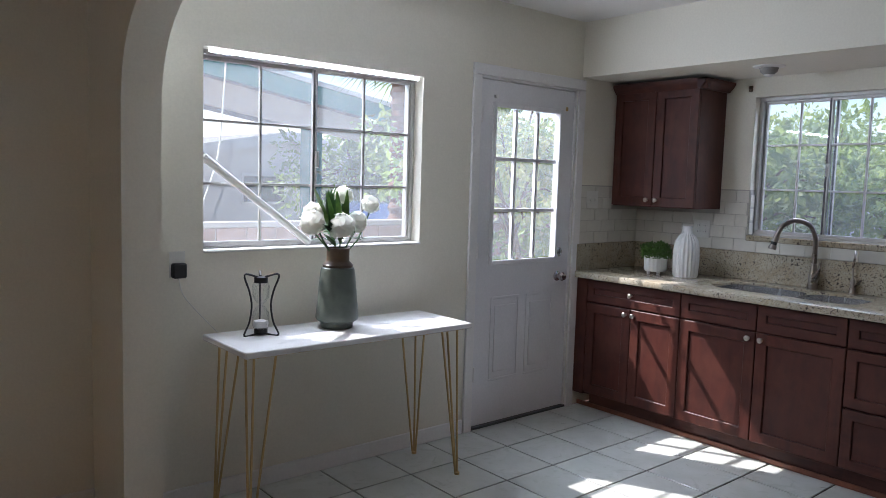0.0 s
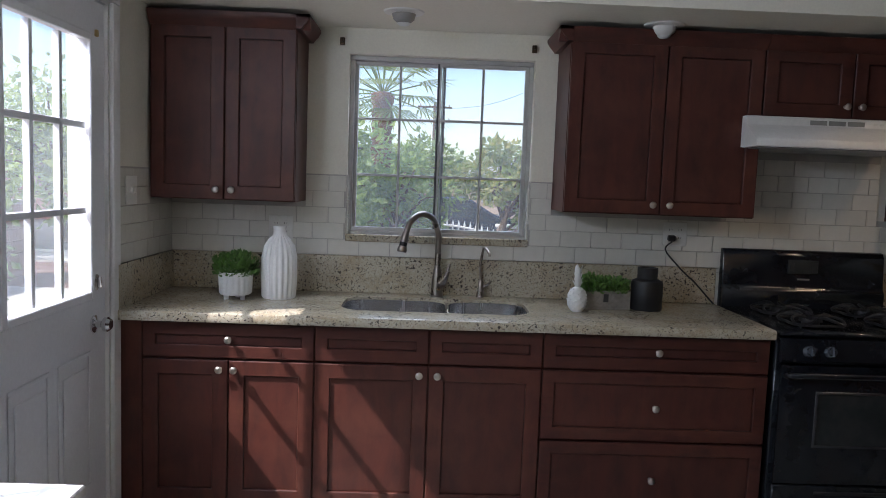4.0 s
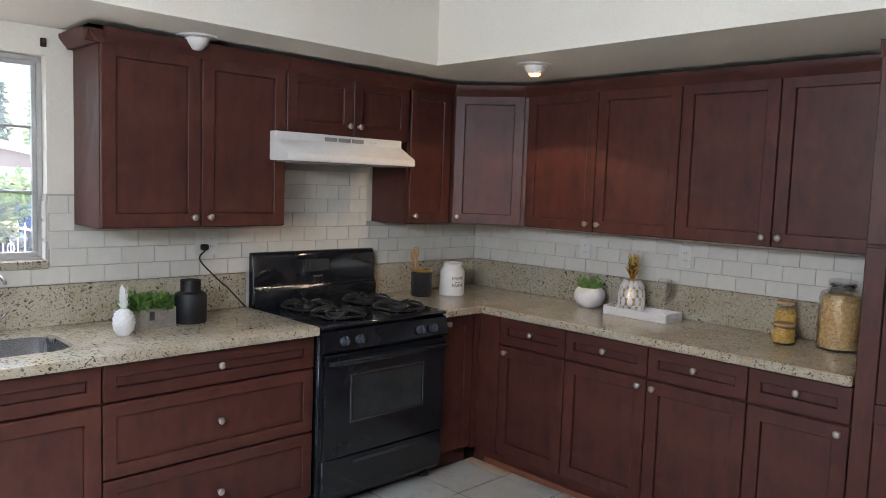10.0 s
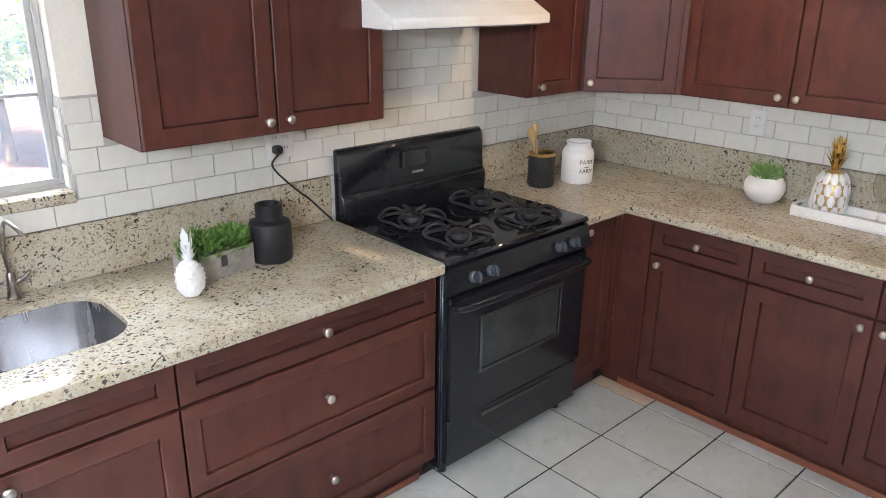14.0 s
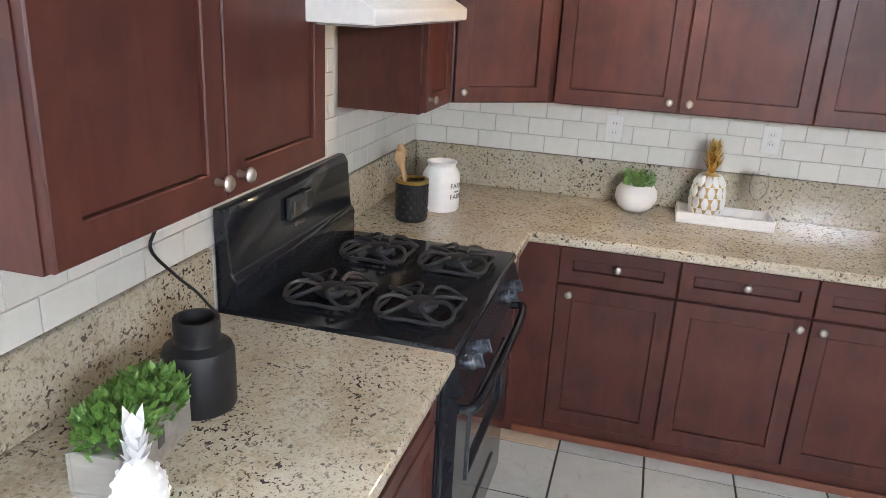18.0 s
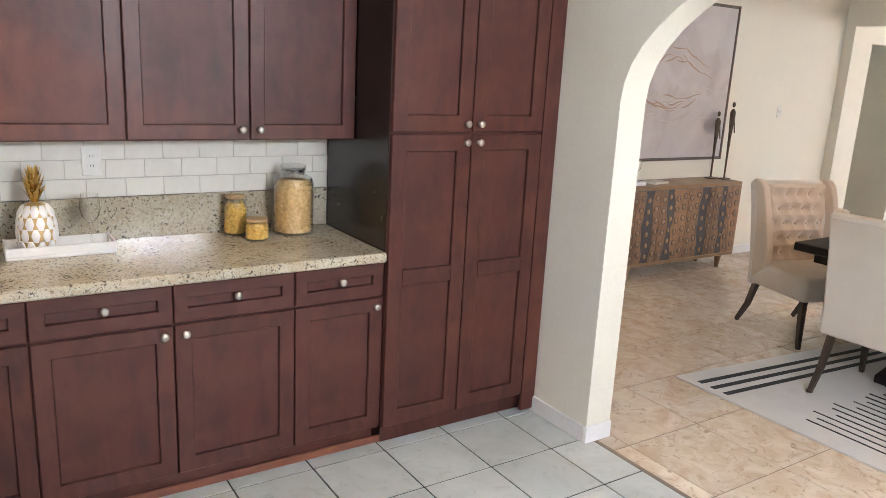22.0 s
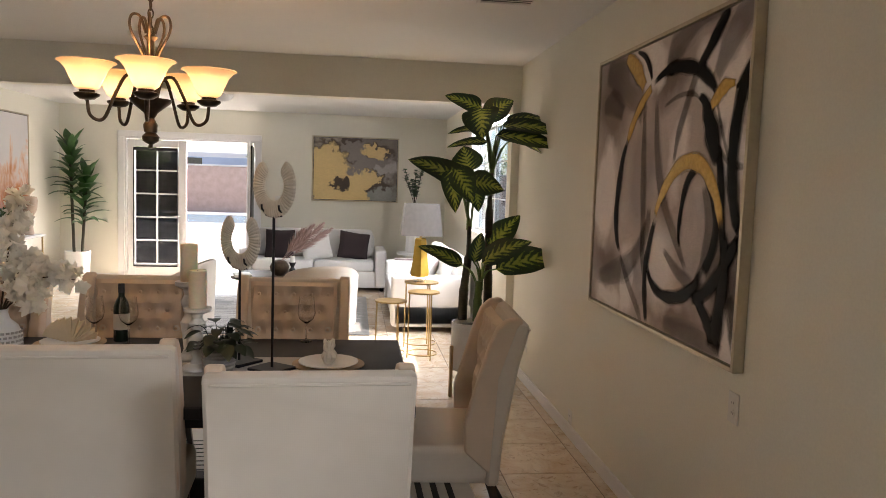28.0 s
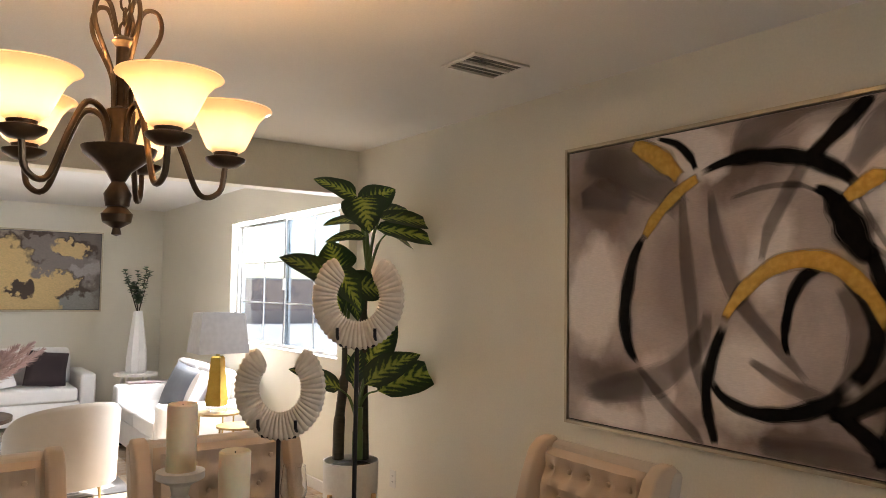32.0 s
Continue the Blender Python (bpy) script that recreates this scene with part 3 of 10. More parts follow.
# ---- the building ----
XS, YL, YR = 5.47, 3.585, -0.85          # kitchen: sink wall, window wall, pantry wall
XK, XD = 1.975, 1.82                      # partition with the arch: kitchen face, dining face
JN, JF = 3.37, 0.17                    # the arch's two jambs
YP, YB = 3.80, -2.11                     # dining and living: the two long walls
XH, XB = -3.63, -9.08                    # header between dining and living, far wall
KC, DC, SOF, HDR = 2.56, 2.685, 2.205, 2.345
WT = 0.16


def structure(name, bm, mat, label, category="wall", smooth=30):
    return solo(name, bm, mat, label, category, kind="structure", smooth=smooth)


W1 = (2.235, 1.148, 3.467, 2.06)
W2 = (1.838, 1.207, 2.738, 2.085)
DOOR = (3.89, 0.0, 4.755, 2.12)
structure("wall_window", wall_with((XK, YL, 0), (XS + WT, YL + WT, 2.85), [W1, DOOR], "y"), CREAM, "cream painted kitchen wall with a window and a door")
structure("wall_sink", wall_with((XS, YR - WT, 0), (XS + WT, YL, 2.85), [W2], "x"), CREAM, "cream painted kitchen wall above the sink")
structure("wall_pantry", box((XK, YR - WT, 0), (XS, YR, 2.85)), CREAM, "cream painted kitchen wall behind the cabinets")


def arch_outline(y0, y1, spring, top, n=28):
    c, b = 1.79, top - spring
    pts = []
    for i in range(n + 1):
        th = math.pi * i / n
        ct, st = math.cos(th), math.sin(th)
        a, e = (c - y0, 1.0) if ct > 0 else (y1 - c, 0.60)
        pts.append((c - a * math.copysign(abs(ct) ** e, ct), spring + b * abs(st) ** e))
    return pts


def arch_wall():
    """The partition: two piers and the wall over the arch, one mesh with rounded reveals."""
    bm = bmesh.new()
    box((XD, JN, 0), (XK, YP + WT, 2.85), 0, 1, bm)
    box((XD, YB, 0), (XK, JF, 2.85), 0, 1, bm)
    pts = arch_outline(JF, JN, 1.60, 2.30)
    a = [[bm.verts.new((x, y, z)) for y, z in pts] for x in (XD, XK)]
    t = [[bm.verts.new((x, y, 2.85)) for y, z in pts] for x in (XD, XK)]
    for i in range(len(pts) - 1):
        bm.faces.new((a[0][i], a[0][i + 1], t[0][i + 1], t[0][i]))
        bm.faces.new((a[1][i + 1], a[1][i], t[1][i], t[1][i + 1]))
        bm.faces.new((a[0][i + 1], a[0][i], a[1][i], a[1][i + 1]))
    return bm


structure("wall_arch", arch_wall(), CREAM, "cream painted wall with a wide arched opening")
structure("wall_painting", wall_with((XB - WT, YP, 0), (XD, YP + WT, 2.85), [(-6.38, 1.07, -3.90, 2.31)], "y"), CREAM, "cream painted long wall with a wide window")
structure("wall_sideboard", box((XH, YB - WT, 0), (XK, YB, 2.85)), CREAM, "cream painted dining wall behind the sideboard")
structure("wall_hall", wall_with((XB - WT, YB - WT - 0.0, 0), (XH, YB, 2.85), [(-5.187, 0, -4.215, 2.20)], "y"), CREAM, "cream painted living room wall with an open doorway")
structure("wall_far", wall_with((XB - WT, YB, 0), (XB, YP, 2.85), [(-1.16, 0, 0.80, 2.20)], "x"), CREAM, "cream painted far wall with french doors")
structure("header", boxes([((XH - 0.16, YB, HDR), (XH, YP, 2.85)), ((XH - 0.16, YB, 0), (XH, -2.0, HDR)), ((XH - 0.16, 3.73, 0), (XH, YP, HDR))]), CREAM, "cream painted beam and stubs between dining and living room")
structure("ceiling_kitchen", box((XK, YR, KC), (XS, YL, KC + 0.1)), CEIL, "white painted kitchen ceiling", "ceiling")
structure("ceiling_dining", box((XH, YB, DC), (XD, YP, DC + 0.1)), CEIL, "white painted dining room ceiling", "ceiling")
structure("ceiling_living", box((XB, YB, DC - 0.02), (XH - 0.16, YP, DC + 0.1)), CEIL, "white painted living room ceiling", "ceiling")
structure("soffit", boxes([((4.80, 0.19, SOF), (XS, YL, KC)), ((XK, YR, SOF), (XS, 0.19, KC))]), CREAM, "cream boxed soffit above the cabinets", "soffit")
structure("hall_wall_back", boxes([((-6.5, -3.4, 0), (-2.9, -3.3, 2.85)), ((-5.40, -3.3, 0), (-5.30, YB - WT, 2.85)), ((-4.0, -3.3, 0), (-3.9, YB - WT, 2.85)), ((-5.2, -3.3, 2.5), (-3.95, YB - WT, 2.6))]), CREAM, "dim hall walls behind the doorway")
floor_kitchen = structure("floor_kitchen", box((XK - 0.06, YR, -0.12), (XS, YL, -0.006)), FLOORGROUT, "grey ceramic tile kitchen floor with dark grout", "floor")
floor_dining = structure("floor_dining", box((XB, -3.3, -0.12), (XK - 0.06, YP, -0.004)), DINEGROUT, "peach marble-look tile floor with brown grout", "floor")


def baseboard(name, lo, hi):
    structure(name, box(lo, hi, 0.004), TRIM, "white painted baseboard", "baseboard")


baseboard("baseboard_window", (XK, YL - 0.014, 0), (3.82, YL - 0.001, 0.085))
baseboard("baseboard_arch_kitchen", (XK + 0.001, YR + 0.62, 0), (XK + 0.013, JF, 0.085))
baseboard("baseboard_arch_reveal", (XD - 0.002, JF + 0.001, 0), (XK + 0.013, JF + 0.013, 0.085))
baseboard("baseboard_painting", (XB, YP - 0.015, 0), (XD, YP - 0.001, 0.09))
baseboard("baseboard_sideboard", (XH, YB + 0.001, 0), (XD, YB + 0.015, 0.09))
baseboard("baseboard_hall_corner", (-4.215, YB + 0.001, 0), (XH - 0.161, YB + 0.015, 0.09))
baseboard("baseboard_hall", (XB, YB + 0.001, 0), (-5.187, YB + 0.015, 0.09))
baseboard("baseboard_far", (XB + 0.001, 0.90, 0), (XB + 0.015, YP, 0.09))
baseboard("baseboard_far_side", (XB + 0.001, YB, 0), (XB + 0.015, -1.26, 0.09))


# ---- windows and doors ----
def slider_window(name, w, h, loc, rz, label, tone=None):
    """A sliding aluminium window, w by h, in the plane y = 0, seen from -y. Origin at its lower left corner."""
    win = thing(name, loc, rz, label, "window", kind="structure")
    f = 0.022
    part("window_frame", boxes([((0, -0.03, 0), (w, 0.04, f)), ((0, -0.03, h - f), (w, 0.04, h)), ((0, -0.03, f), (f, 0.04, h - f)), ((w - f, -0.03, f), (w, 0.04, h - f))], 0.003), ALU, win)
    part("window_track", boxes([((f, -0.028, f), (w - f, -0.022, f + 0.018)), ((f, 0.006, f), (w - f, 0.012, f + 0.018))]), ALU, win)
    m = w / 2
    for k, (a, b, y) in enumerate(((f, m + 0.02, 0.018), (m - 0.02, w - f, -0.012))):
        s = 0.018
        sash = part("sash", boxes([((a, y - 0.012, f), (b, y + 0.012, f + s)), ((a, y - 0.012, h - f - s), (b, y + 0.012, h - f)), ((a, y - 0.012, f + s), (a + s, y + 0.012, h - f - s)), ((b - s, y - 0.012, f + s), (b, y + 0.012, h - f - s))], 0.002), ALU, win)
        pane = part("pane", box((a + s, y - 0.002, f + s), (b - s, y + 0.002, h - f - s)), tone or PANE, sash)
        pane.visible_shadow = False
        mid = (a + b) / 2
        rows = [((mid - 0.006, y - 0.008, f + s), (mid + 0.006, y + 0.008, h - f - s))]
        for q in (1, 2):
            z = f + (h - 2 * f) * q / 3
            rows += [((a + s, y - 0.0075, z - 0.006), (mid - 0.006, y + 0.0075, z + 0.006)), ((mid + 0.006, y - 0.0075, z - 0.006), (b - s, y + 0.0075, z + 0.006))]
        part("muntin", boxes(rows, 0.0015), ALU, sash)
        edge = b - 0.004 if k == 0 else a + 0.004
        part("seal", box((edge - 0.006, y - 0.014, f + 0.004), (edge + 0.004, y - 0.0121, h - f - 0.004)), ALUDARK, sash)
    part("latch", boxes([((m - 0.012, -0.05, h * 0.44), (m + 0.004, -0.024, h * 0.53))], 0.004), ALU, win)
    return win


w1 = slider_window("window_1", W1[2] - W1[0], W1[3] - W1[1], (W1[0], YL + 0.10, W1[1]), 0, "white aluminium sliding window with muntin bars over the console table")
part("window_sill", box((0.001, -0.115, 0.001), (W1[2] - W1[0] - 0.001, -0.032, 0.012), 0.003), TRIM, w1)
w2 = slider_window("window_2", W2[2] - W2[0], W2[3] - W2[1], (XS + 0.085, W2[2], W2[1]), -90, "white aluminium sliding window with muntin bars above the sink")
part("window_sill", box((0.001, -0.105, -0.028), (W2[2] - W2[0] - 0.001, -0.032, 0.008), 0.004), GRANITE, w2, "granite window sill")
w3 = slider_window("window_3", 2.48, 1.24, (-6.38, YP + 0.1, 1.07), 0, "wide white sliding window of the living room", DIMPANE)
part("window_sill", box((0.001, -0.115, 0.001), (2.479, -0.032, 0.012), 0.003), TRIM, w3)


def back_door():
    d = thing("door_1", (DOOR[0], YL, 0), 0, "white panelled back door with a nine-pane window, closed", "door", kind="structure")
    w, h = DOOR[2] - DOOR[0], DOOR[3]
    c = 0.066
    part("casing", boxes([((-c, -0.018, 0), (0, 0.0, h)), ((w, -0.018, 0), (w + c, 0.0, h)), ((-c, -0.018, h), (w + c, 0.0, h + c))], 0.004), TRIM, d)
    part("jamb", boxes([((0, 0.0, 0), (0.012, 0.14, h)), ((w - 0.012, 0.0, 0), (w, 0.14, h)), ((0.012, 0.0, h - 0.012), (w - 0.012, 0.14, h))]), TRIM, d)
    x0, x1, y0, y1 = 0.016, w - 0.016, 0.012, 0.052
    gx0, gx1, gz0, gz1 = 0.135, w - 0.150, 1.022, 1.957
    leaf = bmesh.new()
    for lo, hi in (((x0, y0, 0.018), (gx0, y1, h - 0.016)), ((gx1, y0, 0.018), (x1, y1, h - 0.016)), ((gx0, y0, gz1), (gx1, y1, h - 0.016)), ((gx0, y0, 0.018), (gx1, y1, gz0))):
        box(lo, hi, 0, 1, leaf)
    leaf = part("door_leaf", leaf, DOORWHITE, d)
    for a in (0.15, 0.46):
        part("door_panel", boxes([((a, y0 - 0.006, 0.28), (a + 0.25, y0 - 0.001, 0.295)), ((a, y0 - 0.006, 0.79), (a + 0.25, y0 - 0.001, 0.805)), ((a, y0 - 0.006, 0.295), (a + 0.015, y0 - 0.001, 0.79)), ((a + 0.235, y0 - 0.006, 0.295), (a + 0.25, y0 - 0.001, 0.79)), ((a + 0.035, y0 - 0.007, 0.335), (a + 0.215, y0 - 0.001, 0.75))], 0.0024), DOORWHITE, leaf)
    rows = [((gx0 - 0.022, y0 - 0.014, gz0 - 0.022), (gx0 + 0.008, y0 - 0.001, gz1 + 0.022)), ((gx1 - 0.008, y0 - 0.014, gz0 - 0.022), (gx1 + 0.022, y0 - 0.001, gz1 + 0.022)), ((gx0 + 0.008, y0 - 0.014, gz0 - 0.022), (gx1 - 0.008, y0 - 0.001, gz0 + 0.008)), ((gx0 + 0.008, y0 - 0.014, gz1 - 0.008), (gx1 - 0.008, y0 - 0.001, gz1 + 0.022))]
    part("glazing_frame", boxes(rows, 0.004), DOORWHITE, leaf)
    bars = []
    for k in (1, 2):
        x = gx0 + (gx1 - gx0) * k / 3
        bars.append(((x - 0.011, 0.018, gz0 + 0.009), (x + 0.011, 0.042, gz1 - 0.009)))
        z = gz0 + (gz1 - gz0) * k / 3
        bars.append(((gx0 + 0.009, 0.0185, z - 0.011), (gx1 - 0.009, 0.0415, z + 0.011)))
    part("muntin", boxes(bars, 0.002), DOORWHITE, leaf)
    for i in range(3):
        for j in range(3):
            a, b = gx0 + (gx1 - gx0) * i / 3, gz0 + (gz1 - gz0) * j / 3
            p = part("pane", box((a + 0.011, 0.03, b + 0.011), (a + (gx1 - gx0) / 3 - 0.011, 0.034, b + (gz1 - gz0) / 3 - 0.011)), PANE, leaf)
            p.visible_shadow = False
    kx = w - 0.118
    knob = part("door_knob", lathe([(0.0, 0.0), (0.033, 0.0), (0.033, 0.006), (0.014, 0.012), (0.013, 0.03), (0.027, 0.04), (0.029, 0.055), (0.02, 0.066), (0.0, 0.067)], 20, (kx, y0, 0.90), "-y"), CHROME, leaf, "round satin chrome door knob")
    part("deadbolt", lathe([(0.0, 0.0), (0.032, 0.0), (0.031, 0.012), (0.016, 0.016), (0.0, 0.017)], 20, (kx, y0, 1.06), "-y"), CHROME, leaf, "round satin chrome deadbolt")
    part("deadbolt_turn", box((kx - 0.004, y0 - 0.032, 1.04), (kx + 0.004, y0 - 0.017, 1.08), 0.002), CHROME, leaf)
    for z in (0.3, 1.05, 1.85):
        part("hinge", lathe([(0, 0), (0.007, 0), (0.007, 0.09), (0, 0.09)], 8, (0.012, -0.006, z)), TRIM, d)
    part("catch", boxes([((w - 0.10, y0 - 0.012, 1.975), (w - 0.085, y0 - 0.001, 2.0))], 0.002), BRASS, leaf)
    part("curtain_bracket", boxes([((0.12, y0 - 0.02, 2.0), (0.145, y0 - 0.001, 2.02))], 0.003), TRIM, leaf)
    part("threshold", box((0.0, -0.01, 0.0), (w, 0.15, 0.014), 0.003), ALUDARK, d)


back_door()

# ---- kitchen cabinets ----
def ring_frame(a, b, c, d, rail, y0, y1, bevel=0.003):
    """One closed picture-frame mesh in the x-z plane from y0 (front) to y1."""
    bm = bmesh.new()
    out = [(a, c), (b, c), (b, d), (a, d)]
    inn = [(a + rail, c + rail), (b - rail, c + rail), (b - rail, d - rail), (a + rail, d - rail)]
    v = {(k, y): [bm.verts.new((p[0], y, p[1])) for p in pts] for k, pts in ((0, out), (1, inn)) for y in (y0, y1)}
    for i in range(4):
        j = (i + 1) % 4
        bm.faces.new((v[0, y0][i], v[0, y0][j], v[1, y0][j], v[1, y0][i]))
        bm.faces.new((v[0, y1][j], v[0, y1][i], v[1, y1][i], v[1, y1][j]))
        bm.faces.new((v[0, y1][i], v[0, y1][j], v[0, y0][j], v[0, y0][i]))
        bm.faces.new((v[1, y0][i], v[1, y0][j], v[1, y1][j], v[1, y1][i]))
    if bevel:
        front = [e for e in bm.edges if all(abs(w.co.y - y0) < 1e-6 for w in e.verts) and not any(w in v[0, y0] for w in e.verts) | (sum(w in v[1, y0] for w in e.verts) == 1)]
        front += [e for e in bm.edges if all(w in v[0, y0] for w in e.verts)]
        bmesh.ops.bevel(bm, geom=front, offset=bevel, segments=1, profile=0.5, affect="EDGES")
    return bm


def shaker(name, x0, z0, w, h, parent, rail=0.06, y=0.0, two=False):
    """A framed front with a sunk panel; its face lies at y - 0.02."""
    g = 0.0028
    a, b, c, d = x0 + g, x0 + w - g, z0 + g, z0 + h - g
    mat = CHERRY if h > w * 0.8 else CHERRYH
    front = part(name, ring_frame(a, b, c, d, rail, y - 0.02, y - 0.0005), mat, parent, smooth=20)
    zs = [(c + rail, d - rail)]
    if two:
        m = c + (d - c) * 0.527
        part("mid_rail", box((a + rail, y - 0.02, m - rail / 2), (b - rail, y - 0.001, m + rail / 2), 0.002), mat, front)
        zs = [(c + rail, m - rail / 2), (m + rail / 2, d - rail)]
    for p, q in zs:
        part("panel", box((a + rail + 0.0025, y - 0.009, p + 0.0025), (b - rail - 0.0025, y - 0.001, q - 0.0025)), PANELWOOD, front)
    return front


KNOB = [(0.0, 0.0), (0.0085, 0.0), (0.0075, 0.004), (0.0055, 0.012), (0.0075, 0.017), (0.0145, 0.021), (0.0158, 0.026), (0.0125, 0.031), (0.006, 0.033), (0.0, 0.0332)]


def knob(x, z, front, y=-0.02):
    return part("knob", lathe(KNOB, 16, (x, y, z), "-y"), NICKEL, front, "brushed nickel knob")


def base_unit(loc, rz, w, d, rows, label, name="base_cabinet", h=0.885):
    """rows: fronts (x, z, width, height, kind, knob x, knob z)."""
    c = thing(name, loc, rz, label, "cabinet", "kitchen base cabinets")
    part("body", box((0, 0.0, 0.1), (w, d, h)), CHERRY, c)
    part("plinth", box((0, 0.055, 0.0), (w, d, 0.0998)), CHERRYH, c)
    if h < 0.8:
        part("top_rail", box((0, 0.0, h + 0.0005), (w, 0.03, 0.885)), CHERRYH, c)
    for x, z, fw, fh, kind, kx, kz in rows:
        f = shaker("drawer" if kind == "drawer" else "door", x, z, fw, fh, c, 0.052 if kind == "drawer" else 0.062)
        if kx is not None:
            knob(kx, kz, f)
    return c


F = 4.845                                 # face frames of the sink run
DEP = XS - F - 0.006
dz0, dh = 0.115, 0.612                    # doors
wz0, wh = 0.732, 0.150                     # drawers
base_unit((F, 3.487, 0), -90, 0.702, DEP, [(0, wz0, 0.702, wh, "drawer", 0.354, 0.815), (0, dz0, 0.351, dh, "door", 0.318, 0.69), (0.351, dz0, 0.351, dh, "door", 0.377, 0.69)], "dark cherry base cabinet with one drawer over two doors, sunlit")
base_unit((F, 2.785, 0), -90, 0.942, DEP, [(0, wz0, 0.471, wh, "drawer", None, 0), (0.471, wz0, 0.471, wh, "drawer", None, 0), (0, dz0, 0.471, dh, "door", 0.432, 0.69), (0.471, dz0, 0.471, dh, "door", 0.507, 0.69)], "dark cherry sink base cabinet with two false drawers and two doors", h=0.66)
base_unit((F, 1.843, 0), -90, 0.952, DEP, [(0, 0.732, 0.952, 0.15, "drawer", 0.477, 0.815), (0, 0.43, 0.952, 0.297, "drawer", 0.477, 0.579), (0, 0.115, 0.952, 0.31, "drawer", 0.477, 0.27)], "dark cherry three-drawer base cabinet beside the stove")
solo("cabinet_filler", box((F - 0.018, 3.488, 0.1), (F + 0.3, YL - 0.001, 0.885)), CHERRY, "dark cherry filler strip beside the back door", "cabinet")
# between the stove and the corner
base_unit((F, 0.063, 0), -90, 0.29, DEP, [(0.0, 0.115, 0.25, 0.767, "door", 0.035, 0.845)], "narrow dark cherry corner base cabinet beside the stove")
# pantry-wall run, facing +y
G = -0.25
DEPR = G - YR - 0.006
fil = thing("cabinet_filler", (0, 0, 0), 0, "dark cherry corner filler strip between two cabinet runs", "cabinet")
part("filler_strip", box((4.668, G + 0.018, 0.1), (F - 0.022, G - 0.2, 0.885)), CHERRY, fil)
part("filler_strip", box((F - 0.0215, G + 0.0185, 0.1), (F - 0.0005, -0.188, 0.885)), CHERRY, fil)
part("plinth", box((4.668, G - 0.2, 0.0), (F + 0.05, G - 0.052, 0.0998)), CHERRYH, fil)
for x1, x0, kx in ((4.667, 4.222, 0), (4.222, 3.75, 0), (3.75, 3.277, 0), (3.277, 2.872, 0)):
    w = x1 - x0
    kd = {4.667: 0.05, 4.222: w - 0.038, 3.75: 0.04, 3.277: w - 0.04}[x1]
    base_unit((x1, G, 0), 180, w, DEPR, [(0, wz0, w, wh, "drawer", w / 2, 0.818), (0, dz0, w, dh, "door", kd, 0.692)], "dark cherry base cabinet with one drawer over one door")
solo("toe_trim", box((XK + 0.03, G - 0.05, 0.0), (4.80, G - 0.038, 0.035), 0.003), TOEWOOD, "red-brown wooden trim strip along the cabinet base", "trim", kind="structure")
solo("toe_trim", box((F + 0.04, 0.92, 0.0), (F + 0.05, YL, 0.03), 0.003), TOEWOOD, "red-brown wooden trim strip along the sink cabinets", "trim", kind="structure")


def wall_unit(loc, rz, w, d, h, doors, label, crown=(), name="wall_cabinet"):
    c = thing(name, loc, rz, label, "cabinet", "kitchen wall cabinets")
    part("body", box((0, 0, 0), (w, d, h - 0.03)), CHERRY, c)
    for x, fw, kx, kz in doors:
        f = shaker("door", x, 0.002, fw, h - 0.05, c)
        knob(kx, kz, f)
    prof = [(0, 0), (-0.022, 0), (-0.03, 0.012), (-0.045, 0.028), (-0.058, 0.048), (-0.058, 0.062), (0, 0.062)]
    for side, a, b in crown:
        if side == "front":
            bm = prism([(y, h - 0.064 + z) for y, z in prof], a, b, "x")
        else:
            s = -1 if side == "left" else 1
            bm = prism([((0 if s < 0 else w) + s * -y, h - 0.064 + z) for y, z in prof], a, b, "y")
        part("crown", bm, CHERRYH, c)
    return c


U = 5.165
UD = XS - U - 0.006
wall_unit((U, 3.572, 1.37), -90, 0.638, UD, 0.815, [(0.0, 0.326, 0.294, 0.046), (0.326, 0.312, 0.363, 0.046)], "dark cherry wall cabinet with two doors beside the window", [("front", 0, 0.696), ("right", -0.058, UD)])
wall_unit((U, 1.730, 1.37), -90, 0.871, UD, 0.815, [(0.0, 0.4355, 0.397, 0.047), (0.4355, 0.4355, 0.473, 0.047)], "dark cherry wall cabinet with two doors beside the hood", [("front", -0.058, 0.871), ("left", -0.058, UD)])
wall_unit((U, 0.857, 1.83), -90, 0.795, UD, 0.355, [(0.0, 0.405, 0.371, 0.055), (0.405, 0.39, 0.438, 0.055)], "short dark cherry wall cabinet above the range hood", [("front", 0, 0.795)])
wall_unit((U, 0.060, 1.37), -90, 0.345, UD, 0.815, [(0.012, 0.32, 0.05, 0.047)], "narrow dark cherry wall cabinet beside the hood", [("front", 0, 0.345)])
V = -0.56
UDR = V - YR - 0.006


